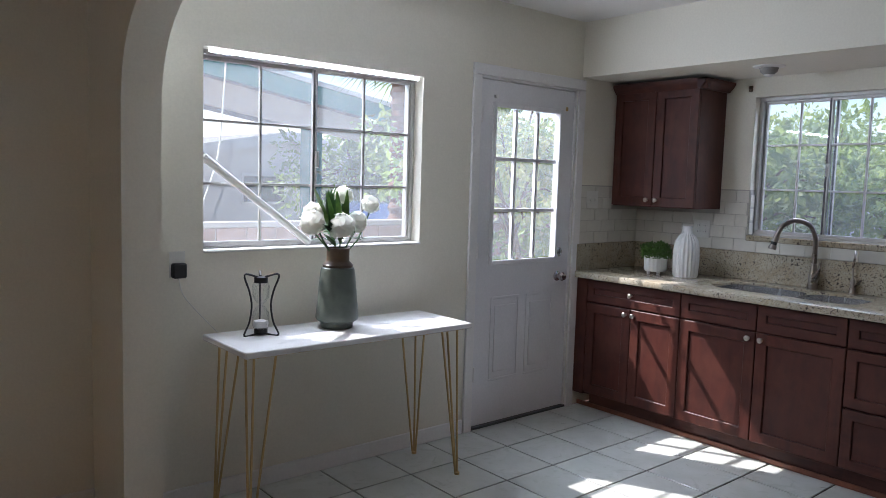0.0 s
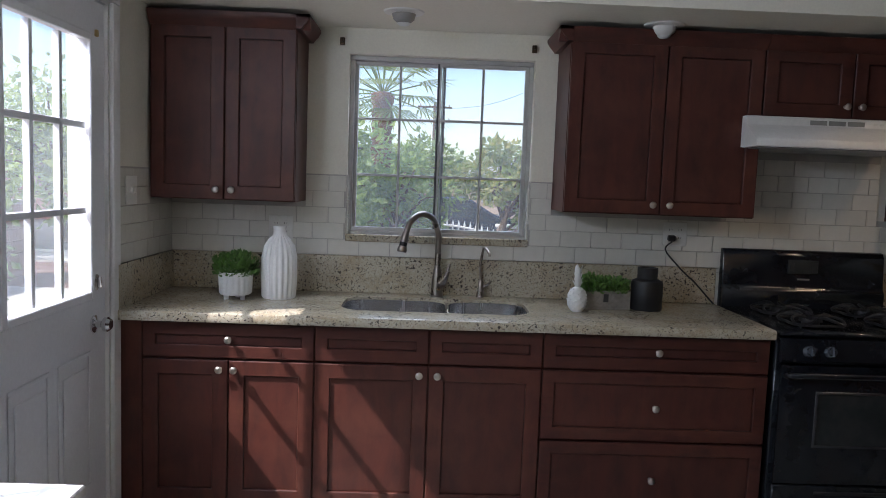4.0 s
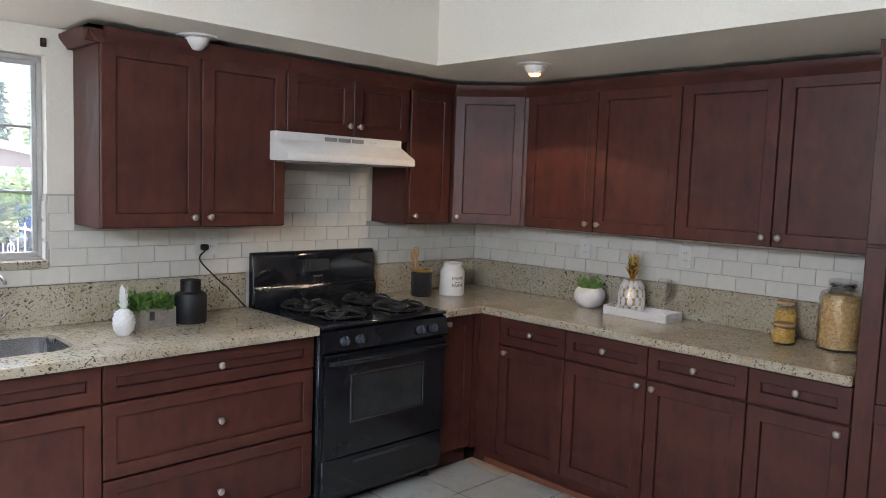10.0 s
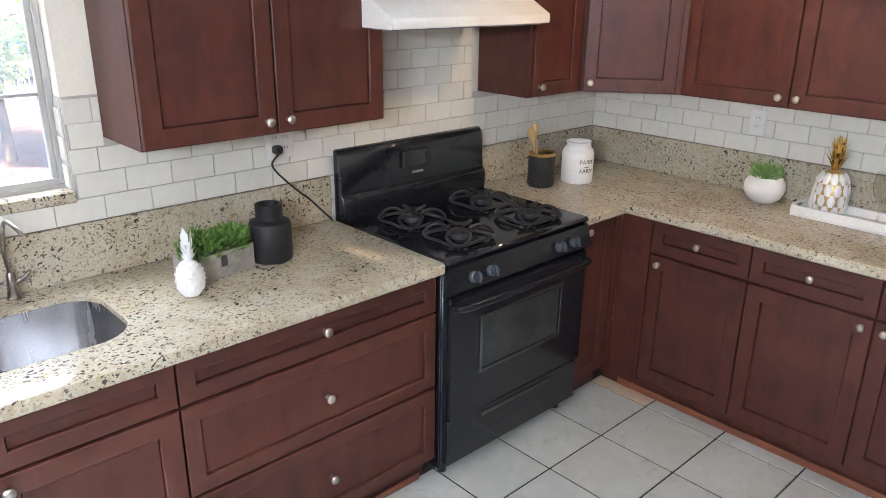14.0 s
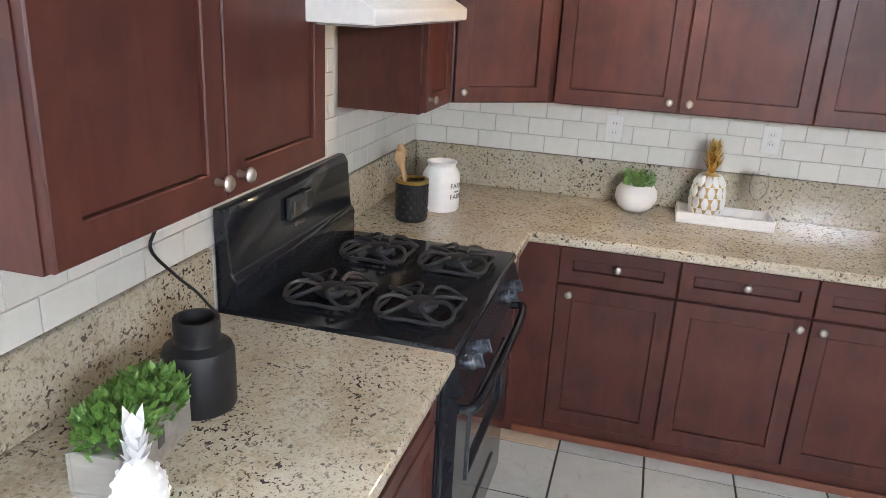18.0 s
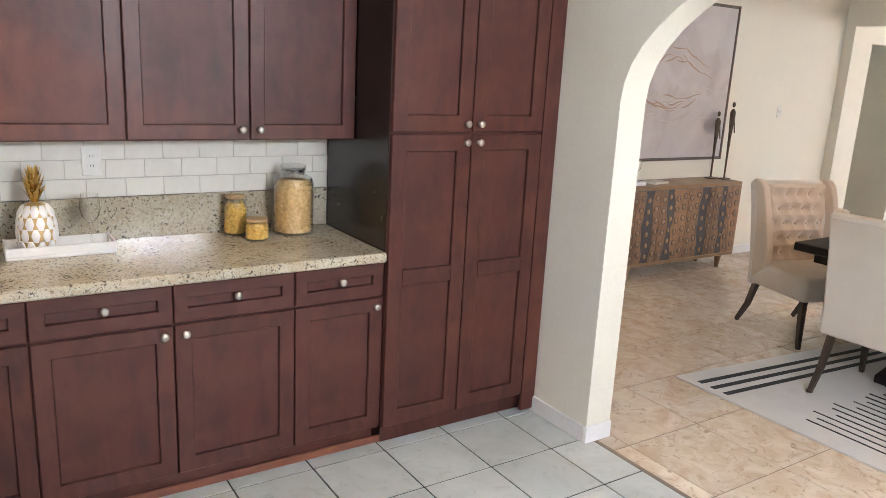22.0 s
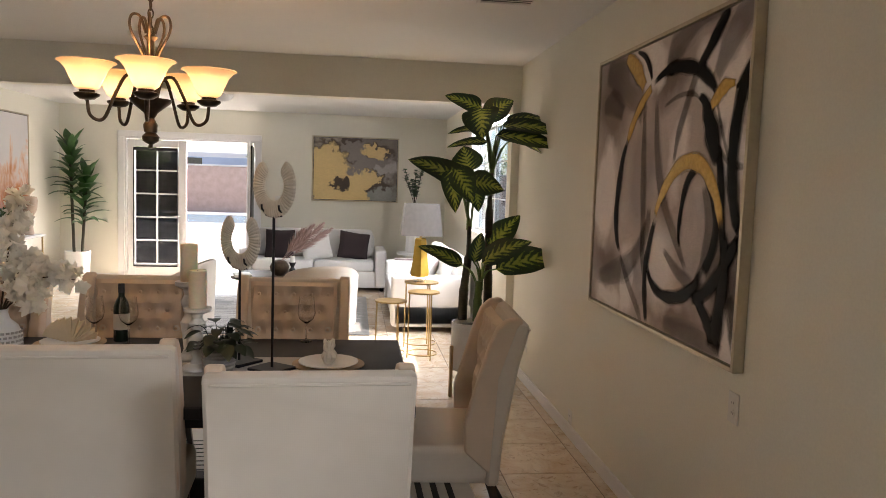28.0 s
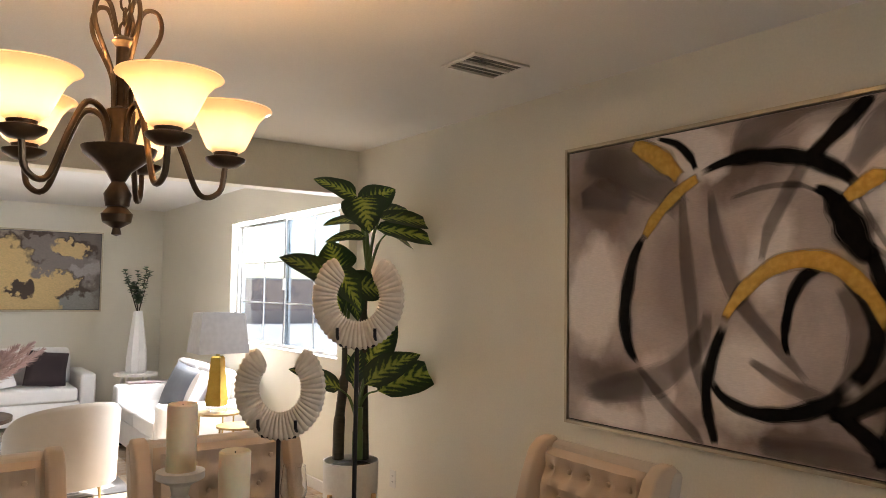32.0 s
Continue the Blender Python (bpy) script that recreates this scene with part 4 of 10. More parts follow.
def corner_unit():
    c = thing("corner_wall_cabinet", (0, 0, 1.37), 0, "dark cherry diagonal corner wall cabinet", "cabinet", "kitchen wall cabinets")
    a, b = (U + 0.01, -0.287), (4.795, V - 0.01)
    part("body", prism([a, (XS - 0.006, -0.287), (XS - 0.006, YR + 0.006), (4.795, YR + 0.006), b], 0.0, 0.785), CHERRY, c)
    ang = math.degrees(math.atan2(b[1] - a[1], b[0] - a[0]))
    ln = math.hypot(b[0] - a[0], b[1] - a[1])
    f = shaker("door", 0.03, 0.002, ln - 0.06, 0.765, c)
    k = knob(0.065, 0.045, f)
    f.matrix_basis = pose(a[0], a[1], 0, 0, 0, ang)
    cr = part("crown", prism([(y, 0.751 + z) for y, z in [(0, 0), (-0.022, 0), (-0.045, 0.028), (-0.058, 0.048), (-0.058, 0.062), (0, 0.062)]], -0.02, ln + 0.02, "x"), CHERRYH, c)
    cr.matrix_basis = pose(a[0], a[1], 0, 0, 0, ang)


corner_unit()
for x1, x0 in ((4.79, 3.824), (3.824, 2.873)):
    w = x1 - x0
    wall_unit((x1, V, 1.37), 180, w, UDR, 0.815, [(0.0, w / 2, w / 2 - 0.037, 0.045), (w / 2, w / 2, w / 2 + 0.037, 0.045)], "dark cherry wall cabinet with two doors above the counter", [("front", 0, w)])


def pantry():
    x1, x0 = 2.868, XK + 0.002
    w = x1 - x0
    c = thing("pantry_cabinet", (x1, G + 0.018, 0), 180, "tall dark cherry pantry cabinet with four doors", "cabinet")
    part("body", boxes([((0, 0, 0.1), (w, DEPR + 0.017, 2.16)), ((0.03, 0.055, 0.0), (w - 0.002, DEPR + 0.017, 0.1))]), CHERRY, c)
    # Thin sheet over the side, coloured near black to paint in its shade.
    part("side_panel", box((-0.004, 0.002, 0.92), (-0.0005, DEPR, 2.16)), SHADEDSIDE, c, "side panel coloured near black for its shade")
    part("stile", box((w - 0.087, -0.02, 0.02), (w, -0.0005, 2.16), 0.002), CHERRY, c)
    dw = (w - 0.089) / 2
    for k, kx in ((0, dw - 0.035), (1, dw + 0.035)):
        f = shaker("door", k * dw, 0.11, dw, 1.317, c, 0.072, two=True)
        knob(kx, 1.39, f)
        f = shaker("door", k * dw, 1.432, dw, 0.718, c, 0.072)
        knob(kx, 1.47, f)
    part("crown", prism([(y, 2.12 + z) for y, z in [(0, 0), (-0.022, 0), (-0.03, 0.02), (-0.04, 0.045), (-0.04, 0.062), (0, 0.062)]], -0.0, w, "x"), CHERRYH, c)


pantry()


# ---- counters ----
def slab(outline, z0, z1, hole=None):
    bm = prism(outline, z0, z1, "z", None, 0.006)
    return bm


CF = 4.785
tops = thing("countertop", (0, 0, 0), 0, "speckled beige and grey granite countertop with a sink cut-out", "countertop")
SX0, SX1, SY0, SY1 = 4.955, 5.335, 1.875, 2.705      # sink cut-out


def sink_top():
    """The slab of the sink run with a cut-out for the bowls and a rounded front edge."""
    bm = bmesh.new()
    xs, ys, zs = (CF, SX0, SX1, XS), (0.892, SY0, SY1, YL - 0.001), (0.886, 0.928)
    v = {(i, j, k): bm.verts.new((xs[i], ys[j], zs[k])) for i in range(4) for j in range(4) for k in range(2)}
    for i in range(3):
        for j in range(3):
            if i == 1 and j == 1:
                continue
            bm.faces.new((v[i, j, 1], v[i + 1, j, 1], v[i + 1, j + 1, 1], v[i, j + 1, 1]))
            bm.faces.new((v[i, j + 1, 0], v[i + 1, j + 1, 0], v[i + 1, j, 0], v[i, j, 0]))
    for j in range(3):
        bm.faces.new((v[0, j, 0], v[0, j, 1], v[0, j + 1, 1], v[0, j + 1, 0]))
        bm.faces.new((v[3, j, 0], v[3, j + 1, 0], v[3, j + 1, 1], v[3, j, 1]))
        bm.faces.new((v[j, 0, 0], v[j + 1, 0, 0], v[j + 1, 0, 1], v[j, 0, 1]))
        bm.faces.new((v[j, 3, 0], v[j, 3, 1], v[j + 1, 3, 1], v[j + 1, 3, 0]))
    for a, b in (((1, 1), (2, 1)), ((2, 1), (2, 2)), ((2, 2), (1, 2)), ((1, 2), (1, 1))):
        bm.faces.new((v[(*a, 0)], v[(*a, 1)], v[(*b, 1)], v[(*b, 0)]))
    bmesh.ops.recalc_face_normals(bm, faces=bm.faces[:])
    front = [e for e in bm.edges if all(abs(w.co.x - CF) < 1e-5 for w in e.verts) and abs(e.verts[0].co.z - e.verts[1].co.z) < 1e-5]
    bmesh.ops.bevel(bm, geom=front, offset=0.009, segments=2, profile=0.5, affect="EDGES")
    return bm


def fillet(cx, cy, sx, sy, r=0.11):
    pts = [(cx, cy)] + [(cx + sx * r * (1 - math.cos(radians(a))), cy + sy * r * (1 - math.sin(radians(a)))) for a in range(0, 91, 15)]
    return prism(pts, 0.8862, 0.9278, "z")


for cx, cy, sx, sy in ((SX0, SY0, 1, 1), (SX1, SY0, -1, 1), (SX0, SY1, 1, -1), (SX1, SY1, -1, -1)):
    part("sink_corner", fillet(cx, cy, sx, sy), GRANITE, tops)
part("worktop", sink_top(), GRANITE, tops, smooth=30)
part("worktop", prism([(CF, 0.066), (XS, 0.066), (XS, YR), (2.873, YR), (2.873, -0.203), (CF, -0.203)], 0.886, 0.928, "z", None, 0.007), GRANITE, tops, smooth=30)
part("upstand", box((XS - 0.02, 0.892, 0.928), (XS - 0.0005, YL - 0.001, 1.108), 0.003), GRANITE, tops)
part("upstand", box((XS - 0.02, YR + 0.001, 0.928), (XS - 0.0005, 0.066, 1.108), 0.003), GRANITE, tops)
part("upstand", box((CF + 0.01, YL - 0.02, 0.928), (XS - 0.021, YL - 0.0005, 1.108), 0.003), GRANITE, tops)
part("upstand", box((2.873, YR + 0.0005, 0.928), (XS - 0.021, YR + 0.02, 1.108), 0.003), GRANITE, tops)


def basin(x0, x1, y0, y1, z0, z1, r=0.105, n=7):
    bm = bmesh.new()
    def ring(inset, z, rr):
        out = []
        for cx, cy, a0 in ((x1 - inset - rr, y1 - inset - rr, 0), (x0 + inset + rr, y1 - inset - rr, 90), (x0 + inset + rr, y0 + inset + rr, 180), (x1 - inset - rr, y0 + inset + rr, 270)):
            out += [bm.verts.new((cx + rr * math.cos(radians(a0 + 90 * k / n)), cy + rr * math.sin(radians(a0 + 90 * k / n)), z)) for k in range(n + 1)]
        return out
    rings = [ring(-0.002, z1, r), ring(0.0, z1, r), ring(0.004, z0 + 0.04, r), ring(0.014, z0 + 0.012, r), ring(0.035, z0, r * 0.8)]
    for a, b in zip(rings, rings[1:]):
        for i in range(len(a)):
            j = (i + 1) % len(a)
            bm.faces.new((a[j], a[i], b[i], b[j]))
    bm.faces.new(rings[-1])
    bmesh.ops.recalc_face_normals(bm, faces=bm.faces[:])
    for f in bm.faces:
        if f.normal.z < 0 and abs(f.normal.z) > 0.9:
            f.normal_flip()
    return bm


sink = thing("kitchen_sink", (0, 0, 0), 0, "stainless steel undermount double-bowl kitchen sink", "sink")
ym = SY0 + 0.36
for a, b in ((ym + 0.008, SY1 - 0.003), (SY0 + 0.003, ym - 0.008)):
    bowl = part("bowl", basin(SX0 + 0.003, SX1 - 0.003, a, b, 0.715, 0.914), STEEL, sink)
    part("drain", lathe([(0, 0), (0.042, 0), (0.042, 0.004), (0.03, 0.002), (0, 0.001)], 20, ((SX0 + SX1) / 2, (a + b) / 2, 0.716)), STEEL, bowl)

part("divider", box((SX0 + 0.006, ym - 0.0058, 0.76), (SX1 - 0.006, ym + 0.0058, 0.908), 0.003), STEEL, sink)

faucet = thing("kitchen_faucet", (5.405, 2.28, 0.928), -44, "brushed nickel pull-down gooseneck kitchen faucet", "faucet")
part("base", lathe([(0, 0), (0.031, 0), (0.031, 0.012), (0.028, 0.03), (0.026, 0.08), (0.020, 0.12), (0.016, 0.15), (0, 0.151)], 24), FAUCET, faucet)
neck = curve([(0, 0, 0.14), (0, 0, 0.24), (-0.004, 0, 0.31), (-0.045, 0, 0.380), (-0.125, 0, 0.402), (-0.195, 0, 0.368), (-0.225, 0, 0.312)], 8)
part("neck", tube(neck, 0.0145, 14), FAUCET, faucet)
spray = part("spray_head", tube([(-0.224, 0, 0.314), (-0.228, 0, 0.300), (-0.236, 0, 0.274)], [0.0165, 0.0185, 0.0185], 16), FAUCET, faucet)
part("rubber_band", tube([(-0.2362, 0, 0.2735), (-0.241, 0, 0.256)], [0.0172, 0.0172], 16), MATTEBLACK, spray)
part("nozzle", tube([(-0.2412, 0, 0.2555), (-0.246, 0, 0.238), (-0.248, 0, 0.229)], [0.019, 0.0235, 0.021], 16), FAUCET, spray)
part("lever", tube([(0.0, -0.012, 0.05), (0.0, -0.045, 0.075), (0.004, -0.066, 0.125), (0.006, -0.072, 0.165)], [0.020, 0.017, 0.009, 0.0055], 12), FAUCET, faucet)
tap = thing("filter_tap", (5.425, 2.065, 0.928), 0, "slim brushed nickel filtered-water tap beside the faucet", "faucet")
part("base", lathe([(0, 0), (0.022, 0), (0.02, 0.01), (0.014, 0.05), (0.013, 0.075), (0.007, 0.085), (0, 0.086)], 16), FAUCET, tap)
part("spout", tube(curve([(0, 0, 0.08), (0, 0.006, 0.15), (-0.005, -0.004, 0.225), (-0.03, -0.012, 0.245), (-0.075, -0.03, 0.222), (-0.078, -0.031, 0.21)], 6), 0.0065, 8), FAUCET, tap)
part("lever", tube([(0, -0.01, 0.05), (-0.012, -0.035, 0.065), (-0.02, -0.05, 0.085)], [0.008, 0.006, 0.005], 8), FAUCET, tap)


# ---- stove and hood ----
def stove():
    y1, y0 = 0.875, 0.072
    w = y1 - y0
    s = thing("gas_stove", (4.79, y1, 0.012), -90, "black free-standing gas stove with four burners and an oven window", "stove")
    part("body", box((0.0, 0.03, 0.04), (w, 0.66, 0.895), 0.006), BLACKENAMEL, s)
    part("side_trim", box((-0.002, 0.02, 0.06), (0.022, 0.034, 0.86), 0.004), BLACKENAMEL, s)
    part("side_trim", box((w - 0.022, 0.02, 0.06), (w + 0.002, 0.034, 0.86), 0.004), BLACKENAMEL, s)
    for x in (0.05, w - 0.05):
        for y in (0.07, 0.6):
            part("foot", lathe([(0, 0), (0.018, 0), (0.018, 0.045), (0, 0.045)], 10, (x, y, 0)), IRON, s)
    drawer = part("storage_drawer", box((0.012, -0.005, 0.07), (w - 0.012, 0.03, 0.265), 0.006), BLACKENAMEL, s)
    part("drawer_grip", box((0.19, -0.012, 0.225), (w - 0.19, -0.004, 0.24), 0.003), IRON, drawer)
    bm = bmesh.new()
    xs, zs = (0.012, 0.17, w - 0.17, w - 0.012), (0.275, 0.44, 0.66, 0.775)
    v = {(i, j, k): bm.verts.new((xs[i], (-0.012, 0.03)[k], zs[j])) for i in range(4) for j in range(4) for k in range(2)}
    for i in range(3):
        for j in range(3):
            if (i, j) != (1, 1):
                bm.faces.new((v[i, j, 0], v[i + 1, j, 0], v[i + 1, j + 1, 0], v[i, j + 1, 0]))
        bm.faces.new((v[i, 0, 0], v[i, 0, 1], v[i + 1, 0, 1], v[i + 1, 0, 0]))
        bm.faces.new((v[i, 3, 0], v[i + 1, 3, 0], v[i + 1, 3, 1], v[i, 3, 1]))
        bm.faces.new((v[0, i, 0], v[0, i + 1, 0], v[0, i + 1, 1], v[0, i, 1]))
        bm.faces.new((v[3, i, 0], v[3, i, 1], v[3, i + 1, 1], v[3, i + 1, 0]))
    for a, b in (((1, 1), (2, 1)), ((2, 1), (2, 2)), ((2, 2), (1, 2)), ((1, 2), (1, 1))):
        bm.faces.new((v[(*b, 0)], v[(*a, 0)], v[(*a, 1)], v[(*b, 1)]))
    odoor = part("oven_door", bm, BLACKENAMEL, s)
    part("oven_window", box((0.17, -0.004, 0.44), (w - 0.17, 0.0, 0.66)), DARKGLASS, odoor, "dark oven window")
    part("window_bezel", ring_frame(0.160, w - 0.160, 0.43, 0.67, 0.013, -0.018, -0.0125, 0.002), BEZEL, odoor, "shiny grey window surround")
    part("door_handle", tube(curve([(0.03, -0.012, 0.735), (0.05, -0.05, 0.742), (0.2, -0.062, 0.745), (w / 2, -0.064, 0.746), (w - 0.2, -0.062, 0.745), (w - 0.05, -0.05, 0.742), (w - 0.03, -0.012, 0.735)], 6), 0.014, 10), BLACKENAMEL, odoor)
    panel = part("control_panel", prism([(0.03, 0.785), (-0.012, 0.785), (-0.028, 0.80), (0.0, 0.885), (0.03, 0.893)], 0.002, w - 0.002, "x"), BLACKENAMEL, s)
    for x in (0.115, 0.205, w - 0.205, w - 0.115):
        k = part("burner_knob", lathe([(0, 0), (0.024, 0), (0.022, 0.012), (0.017, 0.016), (0.016, 0.03), (0, 0.031)], 18), KNOBGREY, panel)
        k.matrix_basis = pose(x, -0.016, 0.835, 72, 0, 0)
        g = part("grip", box((-0.004, -0.021, 0.015), (0.004, 0.021, 0.036), 0.002), KNOBGREY, k)
    bm = boxes([((-0.004, -0.005, 0.895), (w + 0.004, 0.61, 0.918))], 0.009)
    top = part("cooktop", bm, BLACKENAMEL, s)
    for cx in (0.205, w - 0.205):
        for cy in (0.155, 0.425):
            part("burner_bowl", lathe([(0.0, 0.0), (0.085, 0.0), (0.10, 0.004), (0.085, 0.0035), (0.0, 0.003)], 28, (cx, cy, 0.918)), BLACKENAMEL, top)
            part("burner_head", lathe([(0, 0), (0.036, 0), (0.036, 0.012), (0.048, 0.014), (0.045, 0.026), (0.03, 0.031), (0, 0.032)], 20, (cx, cy, 0.92)), IRON, top)
    # four grates, each of four looped petals that rise round the burner from a low wavy ring
    for cx in (0.205, w - 0.205):
        for cy in (0.155, 0.425):
            bm = bmesh.new()
            ringp = []
            for k in range(48):
                t = 2 * math.pi * k / 48
                f = 1 - 0.12 * math.cos(4 * t)
                ringp.append((cx + 0.120 * f * math.cos(t), cy + 0.112 * f * math.sin(t), 0.931))
            tube(ringp, 0.0058, 6, bm, True)
            for q in range(4):
                t = math.pi / 4 + q * math.pi / 2
                c, d = math.cos(t), math.sin(t)
                loop = [(cx + u * c - v_ * d, cy + u * d + v_ * c, z) for u, v_, z in ((0.036, 0.010, 0.953), (0.070, 0.038, 0.960), (0.108, 0.042, 0.952), (0.131, 0.018, 0.936), (0.131, -0.018, 0.936), (0.108, -0.042, 0.952), (0.070, -0.038, 0.960), (0.036, -0.010, 0.953))]
                tube(curve(loop, 4), 0.0062, 6, bm)
                tube([(cx + 0.125 * c, cy + 0.125 * d, 0.934), (cx + 0.125 * c, cy + 0.125 * d, 0.918)], 0.006, 6, bm)
            part("grate", bm, IRON, top, "matte black cast iron grate")
    guard = part("backguard", prism([(0.60, 0.90), (0.60, 1.0), (0.615, 1.02), (0.628, 1.175), (0.64, 1.198), (0.665, 1.20), (0.665, 0.90)], -0.002, w + 0.002, "x", None, 0.004), BLACKENAMEL, s)
    clock = part("clock_display", box((0.315, 0.606, 1.085), (0.47, 0.6225, 1.155), 0.004), DARKGLASS, guard)
    part("clock_buttons", boxes([((0.435, 0.603, 1.095), (0.462, 0.6065, 1.145)), ((0.33, 0.603, 1.10), (0.345, 0.6065, 1.14))], 0.001), IRON, guard)
    part("badge", box((0.37, 0.613, 1.055), (0.43, 0.6185, 1.063)), NICKEL, guard)


stove()
hood = thing("range_hood", (4.995, 0.942, 1.69), -90, "white under-cabinet range hood", "range hood")
hw = 0.797
part("canopy", prism([(0.0, 0.0), (0.0, 0.035), (0.115, 0.10), (0.115, 0.14), (0.465, 0.14), (0.465, 0.0)], 0.0, hw, "x", None, 0.003), HOODWHITE, hood)
part("underside", box((0.03, 0.02, -0.006), (hw - 0.03, 0.4, -0.0005)), GREYSLOT, hood)
for k in range(3):
    part("vent", box((0.285 + 0.085 * k, 0.112, 0.107), (0.36 + 0.085 * k, 0.1145, 0.127)), GREYSLOT, hood)
for x in (0.12, 0.15):
    part("switch", box((x + 0.45, 0.1105, 0.114), (x + 0.468, 0.1145, 0.122), 0.001), PLATE, hood)


# ---- small things on the counters ----
def clump(name, parent, material, n, rx, rz, at, leaf=0.02, seed=1):
    """A bushy tuft of small pointed leaves on thin stems."""
    rnd = random.Random(seed)
    bm = bmesh.new()
    for _ in range(n):
        a, r = rnd.uniform(0, 2 * math.pi), rnd.uniform(0.15, 1) ** 0.6
        el = rnd.uniform(0.05, 1.0)
        p = Vector((rx * r * math.cos(a), rx * r * math.sin(a), rz * el * (1.05 - 0.45 * r))) + Vector(at)
        d = (p - Vector((at[0], at[1], at[2] - 0.03))).normalized()
        d = (d + Vector((rnd.uniform(-0.7, 0.7), rnd.uniform(-0.7, 0.7), rnd.uniform(-0.3, 0.6)))).normalized()
        s = d.cross(Vector((rnd.uniform(-1, 1), rnd.uniform(-1, 1), 1))).normalized()
        u = d.cross(s)
        L = leaf * rnd.uniform(0.7, 1.3)
        v = [bm.verts.new(p + q) for q in (-d * L * 0.4, s * L * 0.32 + u * L * 0.08, d * L * 0.6, -s * L * 0.32 + u * L * 0.08, -u * L * 0.02)]
        bm.faces.new((v[0], v[1], v[4]))
        bm.faces.new((v[1], v[2], v[4]))
        bm.faces.new((v[2], v[3], v[4]))
        bm.faces.new((v[3], v[0], v[4]))
    return part(name, bm, material, parent, smooth=0)


def fluted(profile, n, depth, at=(0, 0, 0), ribs=24):
    """A turned body with upright ribs."""
    b = bmesh.new()
    rings = []
    for r, z, k in profile:
        rings.append([b.verts.new((at[0] + (r + k * depth * math.cos(ribs * 2 * math.pi * i / n)) * math.cos(2 * math.pi * i / n), at[1] + (r + k * depth * math.cos(ribs * 2 * math.pi * i / n)) * math.sin(2 * math.pi * i / n), at[2] + z)) for i in range(n)])
    for a, c in zip(rings, rings[1:]):
        for i in range(n):
            b.faces.new((a[i], a[(i + 1) % n], c[(i + 1) % n], c[i]))
    b.faces.new(rings[0][::-1])
    b.faces.new(rings[-1])
    return b


CT = 0.928
pot = thing("potted_plant", (5.15, 3.19, CT), 0, "bushy green plant in a ribbed white footed pot on the counter", "plant")
part("pot", fluted([(0.062, 0.022, 1), (0.070, 0.03, 1), (0.074, 0.12, 1), (0.072, 0.125, 1), (0.065, 0.124, 0), (0.063, 0.105, 0)], 96, 0.0025, ribs=18), WHITECER, pot)
for k in range(3):
    part("foot", lathe([(0, 0), (0.010, 0), (0.012, 0.024), (0, 0.024)], 10, (0.042 * math.cos(2.1 * k), 0.042 * math.sin(2.1 * k), 0)), WHITECER, pot)
clump("leaves", pot, LEAF, 900, 0.10, 0.13, (0, 0, 0.105), 0.022, 3)
vase = thing("ribbed_vase", (5.22, 3.01, CT), 0, "tall ribbed matte white ceramic vase on the counter", "vase")
part("body", fluted([(0.070, 0.0, 0.6), (0.076, 0.012, 1), (0.080, 0.11, 1), (0.078, 0.19, 1), (0.067, 0.238, 1), (0.047, 0.27, 0.7), (0.031, 0.288, 0.2), (0.028, 0.312, 0), (0.031, 0.33, 0), (0.026, 0.33, 0), (0.022, 0.31, 0)], 120, 0.003, ribs=20), MATTEWHITE, vase)

pine = thing("pineapple_ornament", (5.105, 1.655, CT), 0, "small white ceramic pineapple ornament on the counter", "ornament")
bm = lathe([(0, 0), (0.022, 0.0), (0.036, 0.018), (0.041, 0.045), (0.037, 0.075), (0.022, 0.098), (0.010, 0.104), (0, 0.104)], 22)
rnd = random.Random(5)
for k in range(70):
    z = 0.012 + 0.085 * (k / 70)
    r = 0.0405 * math.sqrt(max(0.02, 1 - ((z - 0.05) / 0.056) ** 2))
    a = k * 2.39996
    p = Vector((r * math.cos(a), r * math.sin(a), z))
    b = lathe([(0, 0), (0.0058, 0), (0.003, 0.003), (0, 0.004)], 5)
    join(bm, b, Matrix.Translation(p) @ Vector((math.cos(a), math.sin(a), (z - 0.05) * 8)).to_track_quat("Z", "Y").to_matrix().to_4x4())
part("fruit", bm, WHITECER, pine)


def crown_leaves(rows, material, parent, name="crown", width=0.3):
    bm = bmesh.new()
    for z0, n, length, lean, turn in rows:
        for k in range(n):
            a = 2 * math.pi * k / n + turn
            o = Vector((math.cos(a), math.sin(a), 0))
            s = Vector((-math.sin(a), math.cos(a), 0))
            base = Vector((0, 0, z0)) + o * 0.006
            pts = [base, base + o * lean * 0.45 * length + Vector((0, 0, 0.5 * length)), base + o * lean * length + Vector((0, 0, length * (1 - 0.25 * lean)))]
            w = length * width
            v = [bm.verts.new(q) for q in (pts[0] - s * w * 0.35, pts[0] + s * w * 0.35, pts[1] + s * w * 0.5, pts[2], pts[1] - s * w * 0.5, pts[1] + o * w * 0.2)]
            bm.faces.new((v[0], v[1], v[5]))
            bm.faces.new((v[1], v[2], v[5]))
            bm.faces.new((v[2], v[3], v[5]))
            bm.faces.new((v[3], v[4], v[5]))
            bm.faces.new((v[4], v[0], v[5]))
    return part(name, bm, material, parent, smooth=0)


crown_leaves([(0.10, 6, 0.035, 0.55, 0), (0.115, 5, 0.035, 0.45, 0.5), (0.13, 4, 0.04, 0.35, 0.2), (0.15, 3, 0.05, 0.2, 0.1)], WHITECER, pine, width=0.5)
pine.matrix_basis = pine.matrix_basis @ Matrix.Diagonal((1.06, 1.06, 1.08, 1.0))

